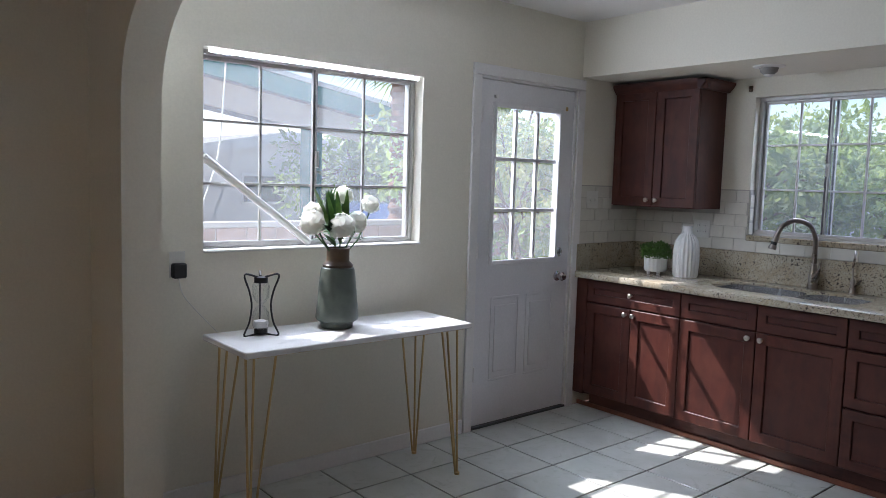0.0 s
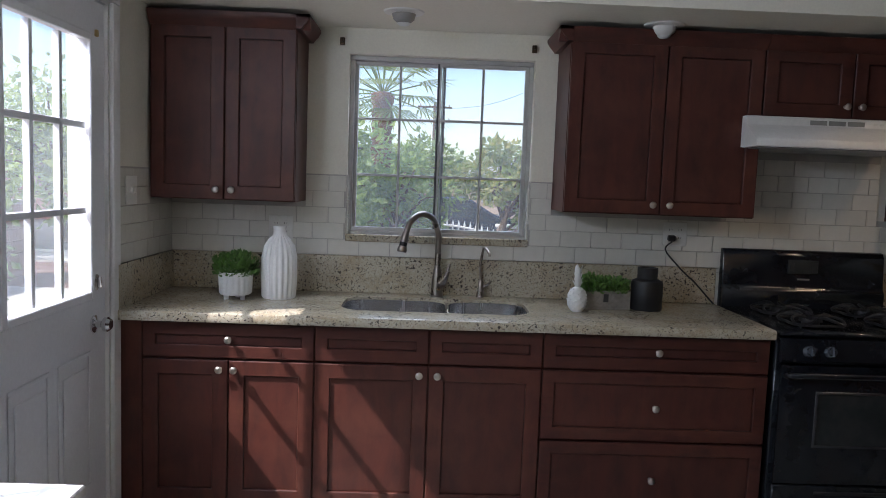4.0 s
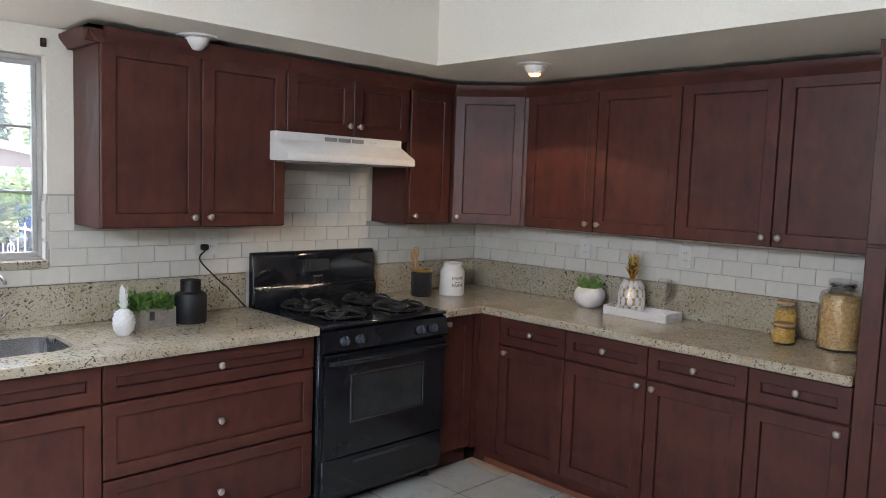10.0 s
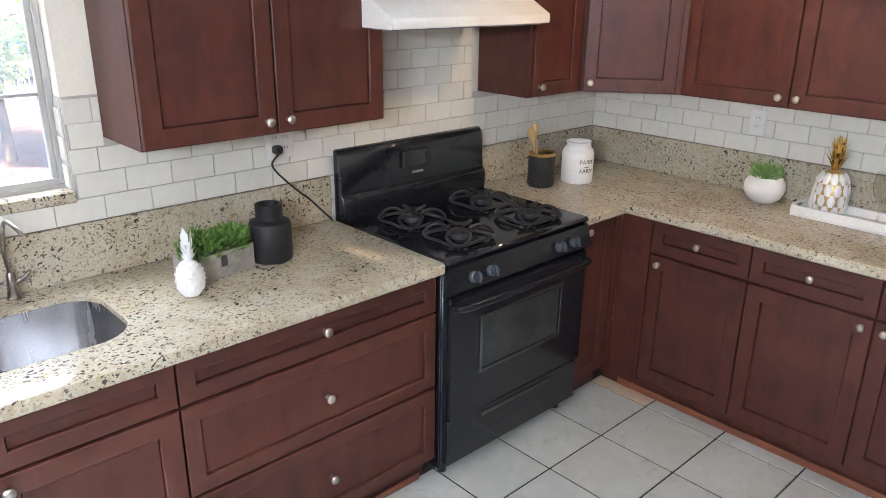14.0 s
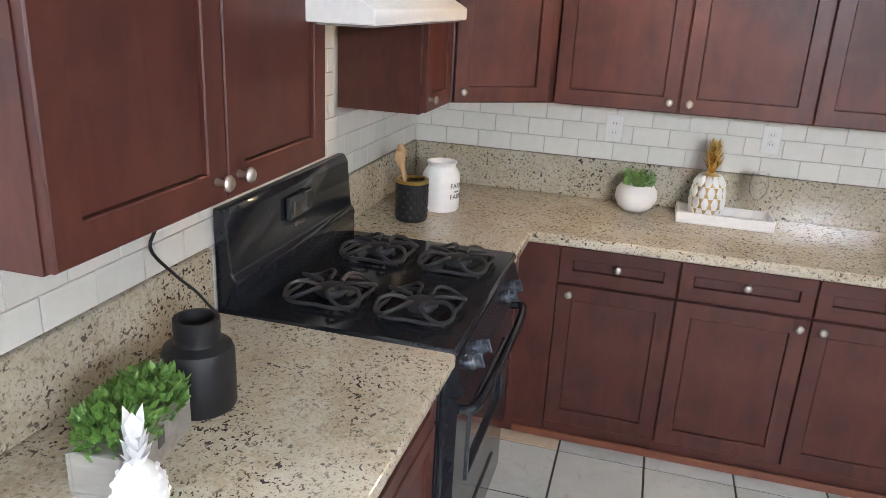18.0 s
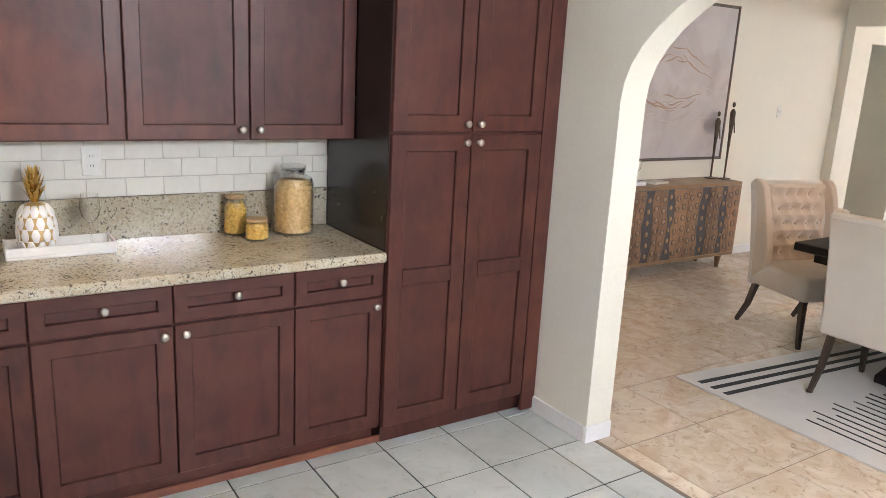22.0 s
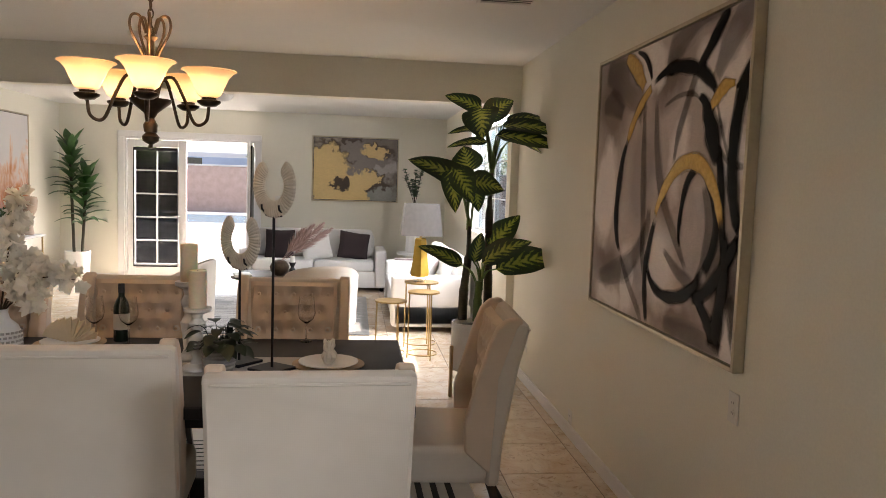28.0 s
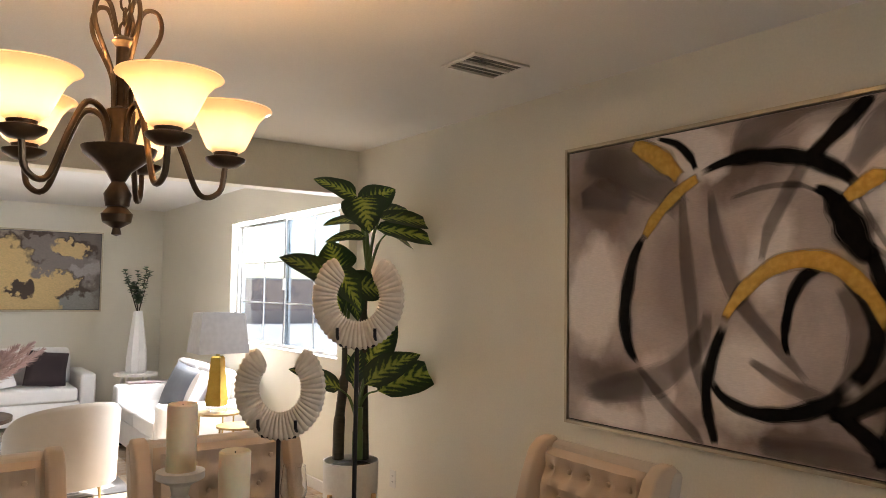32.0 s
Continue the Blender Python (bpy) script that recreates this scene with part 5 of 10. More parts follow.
planter = thing("box_planter", (5.225, 1.515, CT), 9, "green boxwood tuft in a small grey wooden box planter", "plant")
for lo, hi in (((-0.052, -0.12, 0), (0.052, 0.12, 0.008)), ((0.044, -0.12, 0.0081), (0.052, 0.12, 0.085)), ((-0.0438, -0.12, 0.0081), (0.0438, -0.112, 0.085)), ((-0.0438, 0.112, 0.0081), (0.0438, 0.12, 0.085)), ((-0.0438, -0.1118, 0.06), (0.0438, 0.1118, 0.07)), ((-0.052, -0.12, 0.0081), (-0.044, 0.12, 0.085))):
    bx = part("board", box(lo, hi, 0.001), GREYWOOD, planter)
part("slot", boxes([((-0.0535, -0.012, 0.035), (-0.0521, 0.012, 0.072))]), SLOT, bx)
clump("leaves", planter, BOXLEAF, 520, 0.072, 0.085, (0, -0.055, 0.075), 0.021, 8)
clump("leaves", planter, BOXLEAF, 520, 0.072, 0.095, (0, 0.05, 0.075), 0.021, 9)

jar = thing("black_bottle_vase", (5.225, 1.305, CT), 0, "matte black cylindrical bottle vase on the counter", "vase")
part("body", lathe([(0, 0), (0.070, 0), (0.073, 0.005), (0.073, 0.122), (0.068, 0.135), (0.047, 0.145), (0.045, 0.152), (0.047, 0.158), (0.045, 0.166), (0.047, 0.172), (0.046, 0.196), (0.038, 0.197), (0.036, 0.16), (0, 0.158)], 32), MATTEBLACK, jar)

can = thing("utensil_jar", (5.25, -0.165, CT), 0, "black quilted jar with a gold rim holding wooden spoons", "jar")
bm = lathe([(0, 0), (0.055, 0), (0.058, 0.004), (0.058, 0.128), (0.052, 0.128), (0.05, 0.01), (0, 0.009)], 32)
for k in range(14):
    for j in range(7):
        a = 2 * math.pi * (k + 0.5 * (j % 2)) / 14
        b = lathe([(0, 0), (0.0095, 0), (0.004, 0.003), (0, 0.0035)], 4)
        join(bm, b, Matrix.Translation((0.0575 * math.cos(a), 0.0575 * math.sin(a), 0.016 + 0.0165 * j)) @ Vector((math.cos(a), math.sin(a), 0)).to_track_quat("Z", "Y").to_matrix().to_4x4())
part("jar", bm, MATTEBLACK, can)
part("rim", lathe([(0.05, 0.126), (0.06, 0.126), (0.0605, 0.137), (0.05, 0.137), (0.05, 0.126)], 32), GOLD, can, "gold rim")
for tilt, turn, ln in ((12, 100, 0.24), (15, 128, 0.225)):
    sp = part("wooden_spoon", tube([(0, 0, 0.0), (0, 0, ln - 0.06), (0, 0, ln - 0.045), (0, 0, ln - 0.02), (0, 0, ln)], [0.005, 0.005, 0.013, 0.018, 0.008], 10), PALEWOOD, can)
    sp.matrix_basis = pose(0, 0, 0.012, 0, 0, turn) @ pose(0, 0, 0, tilt, 0, 0)

jug = thing("farm_jug", (5.19, -0.365, CT), 0, "white enamel milk-can jug lettered FARM twice with a rope handle", "jug")
part("body", lathe([(0, 0), (0.064, 0), (0.068, 0.006), (0.068, 0.128), (0.062, 0.142), (0.05, 0.158), (0.05, 0.166), (0.056, 0.176), (0.051, 0.178), (0.045, 0.168), (0.045, 0.15), (0, 0.145)], 36), WHITECER, jug)
part("rope_handle", tube(curve([(0.03, -0.055, 0.145), (0.04, -0.10, 0.125), (0.045, -0.125, 0.06), (0.03, -0.105, 0.015), (0.005, -0.085, 0.006)], 6), 0.0035, 6), PALEWOOD, jug)


def lettering(text, size, parent, m, material, name="lettering", thick=0.0006):
    cu = bpy.data.curves.new(name, "FONT")
    cu.body, cu.size, cu.extrude, cu.align_x, cu.align_y = text, size, thick, "CENTER", "CENTER"
    ob = new(name, cu)
    dg = bpy.context.evaluated_depsgraph_get()
    me = bpy.data.meshes.new_from_object(ob.evaluated_get(dg))
    bpy.data.objects.remove(ob)
    me.materials.clear()
    me.materials.append(material)
    ob = new(name, me)
    ob.parent = parent
    ob.matrix_basis = m
    return ob


INK = plain("grey_ink", (0.06, 0.06, 0.06), (0.09, 0.09, 0.09), 0.6, relief=0)
for text, z, s in (("FARM", 0.096, 0.026), ("sweet", 0.076, 0.012), ("FARM", 0.057, 0.026)):
    lt = lettering(text, s, jug, pose(0, 0, 0, 0, 0, 0), INK)
    for v in lt.data.vertices:
        a, y, h = v.co.x / 0.0685 + math.pi * 0.90, v.co.y, v.co.z
        r = 0.0683 + h
        v.co = (r * math.cos(a), r * math.sin(a), z + y)

SUCCULENT = plain("pale_green_succulent_leaf", (0.24, 0.40, 0.12), (0.15, 0.29, 0.08), 0.45, scale=30)
plant2 = thing("potted_succulent", (4.42, -0.715, CT), 0, "pale green succulent in a round white ceramic pot on the counter", "plant")
part("pot", lathe([(0, 0), (0.045, 0), (0.072, 0.02), (0.088, 0.055), (0.085, 0.09), (0.066, 0.115), (0.06, 0.115), (0.058, 0.10), (0, 0.098)], 36), MATTEWHITE, plant2)
crown_leaves([(0.098, 9, 0.06, 1.0, 0), (0.105, 8, 0.062, 0.85, 0.3), (0.112, 7, 0.06, 0.65, 0.7), (0.12, 5, 0.055, 0.4, 0.2)], SUCCULENT, plant2, "leaves", 0.55)
clump("foliage", plant2, SUCCULENT, 60, 0.07, 0.085, (0, 0, 0.105), 0.032, 12)

tray = thing("serving_tray", (4.06, -0.685, CT), 0, "small white wooden serving tray with cut-out grips on the counter", "tray")
part("base", box((-0.19, -0.085, 0), (0.19, 0.085, 0.01), 0.002), MATTEWHITE, tray)
part("rim", boxes([((-0.19, -0.085, 0.0101), (0.19, -0.075, 0.045)), ((-0.19, 0.075, 0.0101), (0.19, 0.085, 0.045))], 0.002), MATTEWHITE, tray)
for x in (-0.19, 0.18):
    part("tray_end", boxes([((x, -0.075, 0.0101), (x + 0.01, -0.035, 0.05)), ((x, 0.035, 0.0101), (x + 0.01, 0.075, 0.05)), ((x, -0.035, 0.0101), (x + 0.01, 0.035, 0.024)), ((x, -0.035, 0.04), (x + 0.01, 0.035, 0.05))], 0.0015), MATTEWHITE, tray)

gp = thing("gold_pineapple", (4.135, -0.695, CT + 0.011), 0, "white and gold ceramic pineapple canister with a gold crown", "ornament")
part("body", lathe([(0, 0), (0.05, 0.0), (0.061, 0.025), (0.064, 0.07), (0.059, 0.12), (0.043, 0.158), (0.02, 0.172), (0, 0.173)], 28), BRASS, gp)
for j in range(4):
    z = 0.022 + 0.041 * j
    for k in range(11):
        a = 2 * math.pi * (k + 0.5 * (j % 2)) / 11
        r = (0.0605, 0.0645, 0.0615, 0.050)[j]
        nrm = Vector((math.cos(a), math.sin(a), (-0.3, 0.0, 0.2, 0.6)[j])).normalized()
        b = lathe([(0, 0.005), (0.009, 0.0045), (0.0145, 0.001), (0.0145, -0.004)], 6)
        bmesh.ops.scale(b, vec=(1.0, 1.75, 1.0), verts=b.verts[:])
        q = nrm.to_track_quat("Z", "Y").to_matrix().to_4x4()
        part("scale", join(None, b, Matrix.Translation((r * math.cos(a), r * math.sin(a), z)) @ q), WHITECER, gp)
crown_leaves([(0.168, 7, 0.075, 0.55, 0), (0.18, 6, 0.09, 0.4, 0.4), (0.20, 6, 0.09, 0.3, 0.1), (0.22, 5, 0.085, 0.25, 0.2), (0.24, 4, 0.065, 0.15, 0.5)], GOLD, gp, width=0.24)


def wine_glass(loc, label="clear stemmed wine glass", h=0.21, r=0.038):
    g = thing("wine_glass", loc, 0, label, "glass", "wine glasses")
    part("bowl", lathe([(0.0, 0.095), (0.012, 0.098), (r * 0.8, 0.12), (r, 0.15), (r * 0.95, 0.18), (r * 0.82, h), (r * 0.80, h), (r * 0.92, 0.18), (r * 0.97, 0.15), (r * 0.77, 0.122), (0.01, 0.101), (0, 0.1)], 24), STEMWARE, g)
    part("stem", lathe([(0, 0), (0.033, 0.0), (0.033, 0.002), (0.006, 0.007), (0.004, 0.02), (0.004, 0.085), (0.008, 0.0945), (0, 0.0946)], 18), STEMWARE, g)
    return g


glass1 = wine_glass((3.945, -0.70, CT + 0.011), "clear stemmed wine glass standing on the white tray")

PASTA = plain("dried_pasta", (0.88, 0.62, 0.30), (0.62, 0.37, 0.13), 0.6, scale=70, bump_scale=60, relief=1.0)
PENNE = plain("yellow_pasta", (0.90, 0.60, 0.14), (0.62, 0.36, 0.07), 0.6, scale=70, bump_scale=60, relief=1.0)
CORK = plain("tan_cork_lid", (0.55, 0.36, 0.18), (0.45, 0.28, 0.13), 0.7, scale=60)


def filled_jar(name, loc, r, h, fill, neck, lid, label, seed):
    j = thing(name, loc, 0, label, "jar", "glass pasta jars")
    g = part("glass", lathe([(0, 0), (r * 0.94, 0), (r, 0.006), (r, h * 0.78), (r * 0.93, h * 0.86), (neck, h * 0.92), (neck, h), (neck - 0.003, h), (neck - 0.003, h * 0.92), (r * 0.9, h * 0.86), (r - 0.004, h * 0.77), (r - 0.004, 0.008), (0, 0.008)], 30), CLEAR, j)
    rnd = random.Random(seed)
    bm = lathe([(0, 0.009), (r * 0.86, 0.009), (r * 0.88, h * 0.74), (r * 0.6, h * 0.83), (0, h * 0.84)], 24)
    for _ in range(420):
        a, z = rnd.uniform(0, 2 * math.pi), rnd.uniform(0.012, h * 0.84)
        q = r * 0.89 if z < h * 0.75 else r * (0.89 - 3.2 * (z / h - 0.75))
        d = Vector((rnd.uniform(-1, 1), rnd.uniform(-1, 1), rnd.uniform(-1, 1))).normalized() * 0.007
        p = Vector((q * math.cos(a), q * math.sin(a), z))
        tube([p - d, p + d * 0.2 + p.normalized() * 0.001, p + d], [0.0026, 0.0036, 0.0024], 5, bm)
    part("pasta", bm, fill, j, smooth=30)
    if lid == "glass":
        part("lid", lathe([(0, h - 0.004), (neck - 0.004, h - 0.004), (neck + 0.006, h + 0.001), (neck + 0.007, h + 0.016), (neck - 0.01, h + 0.02), (0, h + 0.02)], 30), CLEAR, j, "clear glass lid")
        part("clamp_ring", lathe([(neck, h - 0.012), (neck + 0.005, h - 0.012), (neck + 0.005, h - 0.006), (neck, h - 0.006), (neck, h - 0.012)], 30), STEEL, j)
    else:
        part("lid", lathe([(0, h - 0.004), (neck - 0.004, h - 0.004), (neck + 0.003, h + 0.001), (neck + 0.003, h + 0.012), (0, h + 0.013)], 30), CORK, j, "tan bamboo lid")
    return j


filled_jar("pasta_jar", (3.09, -0.72, CT), 0.092, 0.295, PASTA, 0.052, "glass", "large clear glass jar full of dried pasta", 3)
filled_jar("pasta_jar", (3.345, -0.765, CT), 0.048, 0.165, PENNE, 0.038, "cork", "tall glass jar of yellow pasta with a bamboo lid", 4)
filled_jar("pasta_jar", (3.295, -0.625, CT), 0.047, 0.085, PENNE, 0.043, "cork", "short glass jar of yellow pasta with a bamboo lid", 5)


def outlet(loc, rz, w=0.075, h=0.118, kind="outlet", label="white double power outlet"):
    o = thing("outlet" if kind == "outlet" else "switch_plate", loc, rz, label, "outlet" if kind == "outlet" else "switch")
    part("plate", box((-w / 2, -0.006, -h / 2), (w / 2, -0.0005, h / 2), 0.002), PLATE, o)
    n = 2 if w > 0.1 else 1
    for k in range(n):
        x = (k - (n - 1) / 2) * 0.046
        if kind == "outlet":
            for z in (-0.02, 0.02):
                part("socket", lathe([(0, 0), (0.0165, 0), (0.016, 0.0015), (0, 0.0015)], 16, (x, -0.006, z), "-y"), PLATE, o)
                part("slots", boxes([((x - 0.007, -0.0085, z - 0.003), (x - 0.005, -0.0077, z + 0.006)), ((x + 0.005, -0.0085, z - 0.003), (x + 0.007, -0.0077, z + 0.006))]), SLOT, o)
        else:
            part("toggle", box((x - 0.006, -0.016, -0.012), (x + 0.006, -0.0065, 0.012), 0.002), PLATE, o)
    return o


outlet((XS - 0.0095, 3.05, 1.235), -90, 0.118, 0.118, label="white double outlet plate above the counter")
outlet((XS - 0.0095, 1.11, 1.27), -90, 0.118, 0.118, label="white double outlet plate with a black plug")
outlet((4.94, YL - 0.0095, 1.405), 0, 0.118, 0.118, "switch", "white double switch plate beside the back door")
outlet((4.55, YR + 0.0095, 1.25), 180, label="white power outlet on the tiled wall")
outlet((3.91, YR + 0.0095, 1.26), 180, label="white power outlet on the tiled wall")
cord = thing("plugged_cable", (0, 0, 0), 0, "black cable plugged in above the counter", "cable")
part("plug", box((XS - 0.05, 1.115, 1.235), (XS - 0.018, 1.15, 1.265), 0.006), MATTEBLACK, cord)
part("cable", tube(curve([(XS - 0.035, 1.13, 1.235), (XS - 0.04, 1.16, 1.19), (XS - 0.045, 1.08, 1.10), (XS - 0.04, 1.0, 1.03), (XS - 0.03, 0.93, 0.96), (XS - 0.03, 0.90, 0.93)], 8), 0.004, 8), MATTEBLACK, cord)


def recessed(loc, label, lit=False, tone=None):
    r = thing("eyeball_light", loc, 0, label, "light", "soffit lights")
    part("ring", lathe([(0.05, -0.012), (0.085, -0.006), (0.088, -0.0005), (0.05, -0.0005), (0.05, -0.012)], 28), HOODWHITE, r)
    ball = part("eyeball", lathe([(0, -0.052), (0.028, -0.048), (0.045, -0.034), (0.052, -0.012), (0.052, -0.0005), (0, -0.0005)], 24), tone or HOODWHITE, r)
    part("bulb", lathe([(0, -0.062), (0.02, -0.058), (0.03, -0.049), (0, -0.046)], 20), glow("lit_bulb", (1.0, 0.42, 0.09), 2.5) if lit else WHITECER, ball)


recessed((5.08, 2.47, SOF), "white round soffit light with a grey centre above the sink, off", tone=GREYSLOT)
recessed((5.11, 1.335, SOF), "white eyeball soffit light, off")
recessed((4.355, -0.05, SOF), "white eyeball soffit light, glowing warm", True)
spot = new("soffit_bulb_light", bpy.data.lights.new("soffit_bulb_light", "SPOT"))
spot.data.energy, spot.data.spot_size, spot.data.color, spot.data.shadow_soft_size = 4, radians(130), (1.0, 0.75, 0.45), 0.03
spot.matrix_basis = look((4.36, -0.04, SOF - 0.07), (4.55, 0.05, 0.5))
for y in (2.773, 1.848):
    br = thing("curtain_bracket", (XS, y, 2.138), 0, "small bare metal curtain rod bracket", "bracket")
    part("bracket", boxes([((-0.012, -0.012, -0.018), (-0.0005, 0.012, 0.018)), ((-0.03, -0.005, -0.004), (-0.012, 0.005, 0.012))], 0.002), BRONZE, br)

# ---- console table under the window ----
con = thing("console_table", (2.205, 3.085, 0), 0, "white marble-top console table on gold hairpin legs", "table")
MARBLE = marble_tile("white_marble", (0.78, 0.77, 0.76), (0.72, 0.71, 0.70), (0.60, 0.59, 0.58), 0.2, 0.7, 0)
part("tabletop", box((0, 0, 0.765), (1.225, 0.44, 0.792), 0.005), MARBLE, con)
for lx, ly, sx, sy in ((0.06, 0.05, 1, 1), (1.165, 0.05, -1, 1), (0.06, 0.39, 1, -1), (1.165, 0.39, -1, -1)):
    bm = bmesh.new()
    foot = Vector((lx - 0.02 * sx, ly - 0.01 * sy, 0.005))
    for dx, dy in ((0, 0), (0.10 * sx, 0.0), (0.0, 0.08 * sy)):
        tube([(lx + dx, ly + dy, 0.763), foot + Vector((0.012 * sx * (dx != 0), 0.012 * sy * (dy != 0), 0.01))], 0.0055, 8, bm)
    lathe([(0, 0), (0.014, 0), (0.014, 0.012), (0, 0.013)], 10, (foot.x, foot.y, 0), "z", bm)
    part("hairpin_leg", bm, BRASS, con)
part("mounting_rail", boxes([((0.03, 0.03, 0.757), (1.195, 0.05, 0.7645)), ((0.03, 0.39, 0.757), (1.195, 0.41, 0.7645))]), BRASS, con)
TT = 0.792
SAGE = plain("sage_green_glaze", (0.085, 0.105, 0.09), (0.12, 0.14, 0.12), 0.35, scale=14, relief=0.08)
BROWNGLAZE = plain("brown_glaze", (0.085, 0.052, 0.032), (0.12, 0.075, 0.045), 0.4, scale=20)
bigv = thing("flower_vase", (2.80, 3.36, TT), 0, "sage green bottle vase with a brown neck, full of white peonies", "vase")
part("body", lathe([(0, 0), (0.075, 0), (0.078, 0.025), (0.10, 0.04), (0.102, 0.055), (0.093, 0.15), (0.083, 0.26), (0.078, 0.285), (0.066, 0.292)], 40), SAGE, bigv)
part("neck", lathe([(0.0, 0.288), (0.070, 0.288), (0.072, 0.30), (0.056, 0.315), (0.054, 0.32), (0.054, 0.375), (0.056, 0.38), (0.047, 0.38), (0.045, 0.33), (0.0, 0.32)], 40), BROWNGLAZE, bigv, "brown glazed neck")
PETAL = thin(plain("white_petal", (0.92, 0.92, 0.89), (0.89, 0.89, 0.85), 0.6, scale=40, relief=0.05), 0.6, (0.95, 0.95, 0.9))


def peony(parent, at, r, seed, material=None):
    rnd = random.Random(seed)
    bm = bmesh.new()
    for k in range(64):
        z = 1 - 1.75 * (k + 0.5) / 64
        a = k * 2.39996
        d = Vector((math.sqrt(max(0, 1 - z * z)) * math.cos(a), math.sqrt(max(0, 1 - z * z)) * math.sin(a), z))
        q = (d + Vector((rnd.uniform(-0.3, 0.3), rnd.uniform(-0.3, 0.3), rnd.uniform(-0.1, 0.3)))).normalized()
        s = q.cross(Vector((0, 0, 1)) if abs(q.z) < 0.9 else Vector((1, 0, 0))).normalized()
        u = s.cross(q)
        c = Vector(at) + d * r * rnd.uniform(0.62, 0.98)
        w = r * rnd.uniform(0.32, 0.5)
        ring = [bm.verts.new(c + (math.cos(t) * s + math.sin(t) * u) * w * rnd.uniform(0.75, 1.1) + q * w * rnd.uniform(-0.28, 0.12)) for t in [2 * math.pi * i / 7 for i in range(7)]]
        m = bm.verts.new(c - q * w * 0.1)
        for i in range(7):
            bm.faces.new((m, ring[i], ring[(i + 1) % 7]))
    return part("peony", bm, material or PETAL, parent, smooth=60)


for k, (x, y, z, r) in enumerate(((-0.155, -0.02, 0.500, 0.066), (-0.115, 0.03, 0.545, 0.060), (-0.012, -0.05, 0.485, 0.070), (0.04, 0.03, 0.625, 0.056), (0.095, -0.01, 0.498, 0.058), (0.20, 0.03, 0.585, 0.052))):
    peony(bigv, (x, y, z), 0.92 * r, 20 + k)
    part("stem", tube([(x * 0.15, y * 0.15, 0.34), (x * 0.6, y * 0.6, 0.41), (x, y, z - 0.03)], 0.004, 6), DARKLEAF, bigv)


def broad_leaf(bm, base, way, length, width, droop=0.3, fold=0.15, n=6):
    """A pointed leaf blade from base along way, drooping, with a folded midrib."""
    way = Vector(way).normalized()
    side = way.cross(Vector((0, 0, 1)))
    side = side.normalized() if side.length > 1e-3 else Vector((1, 0, 0))
    mids, lefts, rights = [], [], []
    for i in range(n + 1):
        t = i / n
        p = Vector(base) + way * length * t + Vector((0, 0, -droop * length * t * t))
        w = width * 0.5 * math.sin(math.pi * min(1, t ** 0.75)) ** 0.8 if 0 < t < 1 else 0.002
        mids.append(bm.verts.new(p))
        lefts.append(bm.verts.new(p + side * w + Vector((0, 0, fold * w))))
        rights.append(bm.verts.new(p - side * w + Vector((0, 0, fold * w))))
    for i in range(n):
        bm.faces.new((mids[i], mids[i + 1], lefts[i + 1], lefts[i]))
        bm.faces.new((rights[i], rights[i + 1], mids[i + 1], mids[i]))


rnd = random.Random(9)
bm = bmesh.new()
for k in range(26):
    a = rnd.uniform(0, 2 * math.pi)
    up = rnd.uniform(0.1, 1.6)
    broad_leaf(bm, (0.02 * math.cos(a), 0.02 * math.sin(a), rnd.uniform(0.38, 0.5)), (math.cos(a), math.sin(a), up), rnd.uniform(0.10, 0.17), 0.035, 0.2)
for k in range(10):
    broad_leaf(bm, (-0.06 + 0.012 * k * 0.5, 0.03, 0.5), (-0.35 + 0.07 * k, 0.1, 1.2), 0.17, 0.035, 0.1)
part("leaves", bm, DARKLEAF, bigv, smooth=0)
bm = bmesh.new()
for k in range(12):
    broad_leaf(bm, (-0.05 + 0.009 * k, -0.01 + 0.02 * (k % 3), 0.46), (-0.55 + 0.06 * k, 0.12 * (k % 3) - 0.1, 1.3), rnd.uniform(0.19, 0.27), 0.034, 0.12)
part("leaves", bm, LEAF, bigv, "fresh green strap leaves", smooth=0)

hg = thing("hourglass", (2.42, 3.39, TT), 68, "clear hourglass with white sand in a black bowed metal stand", "hourglass")
part("glass", lathe([(0, 0.03), (0.034, 0.03), (0.038, 0.05), (0.036, 0.10), (0.02, 0.125), (0.006, 0.135), (0.02, 0.145), (0.036, 0.17), (0.038, 0.22), (0.034, 0.235), (0, 0.235)], 24), CLEAR, hg)
part("sand", lathe([(0, 0.033), (0.031, 0.033), (0.034, 0.05), (0.03, 0.062), (0, 0.07)], 20), MATTEWHITE, hg)
for z in (0.005, 0.235):
    part("cap", lathe([(0, 0), (0.03, 0), (0.03, 0.025), (0, 0.025)], 20, (0, 0, z)), MATTEBLACK, hg)
for a in (0, 2.1, 4.2):
    c, s = math.cos(a), math.sin(a)
    part("stand_rod", tube(curve([(0.02 * c, 0.02 * s, 0.262), (0.085 * c, 0.085 * s, 0.275), (0.06 * c, 0.06 * s, 0.20), (0.048 * c, 0.048 * s, 0.135), (0.06 * c, 0.06 * s, 0.06), (0.085 * c, 0.085 * s, 0.004), (0.02 * c, 0.02 * s, 0.006)], 5), 0.0045, 6), MATTEBLACK, hg)

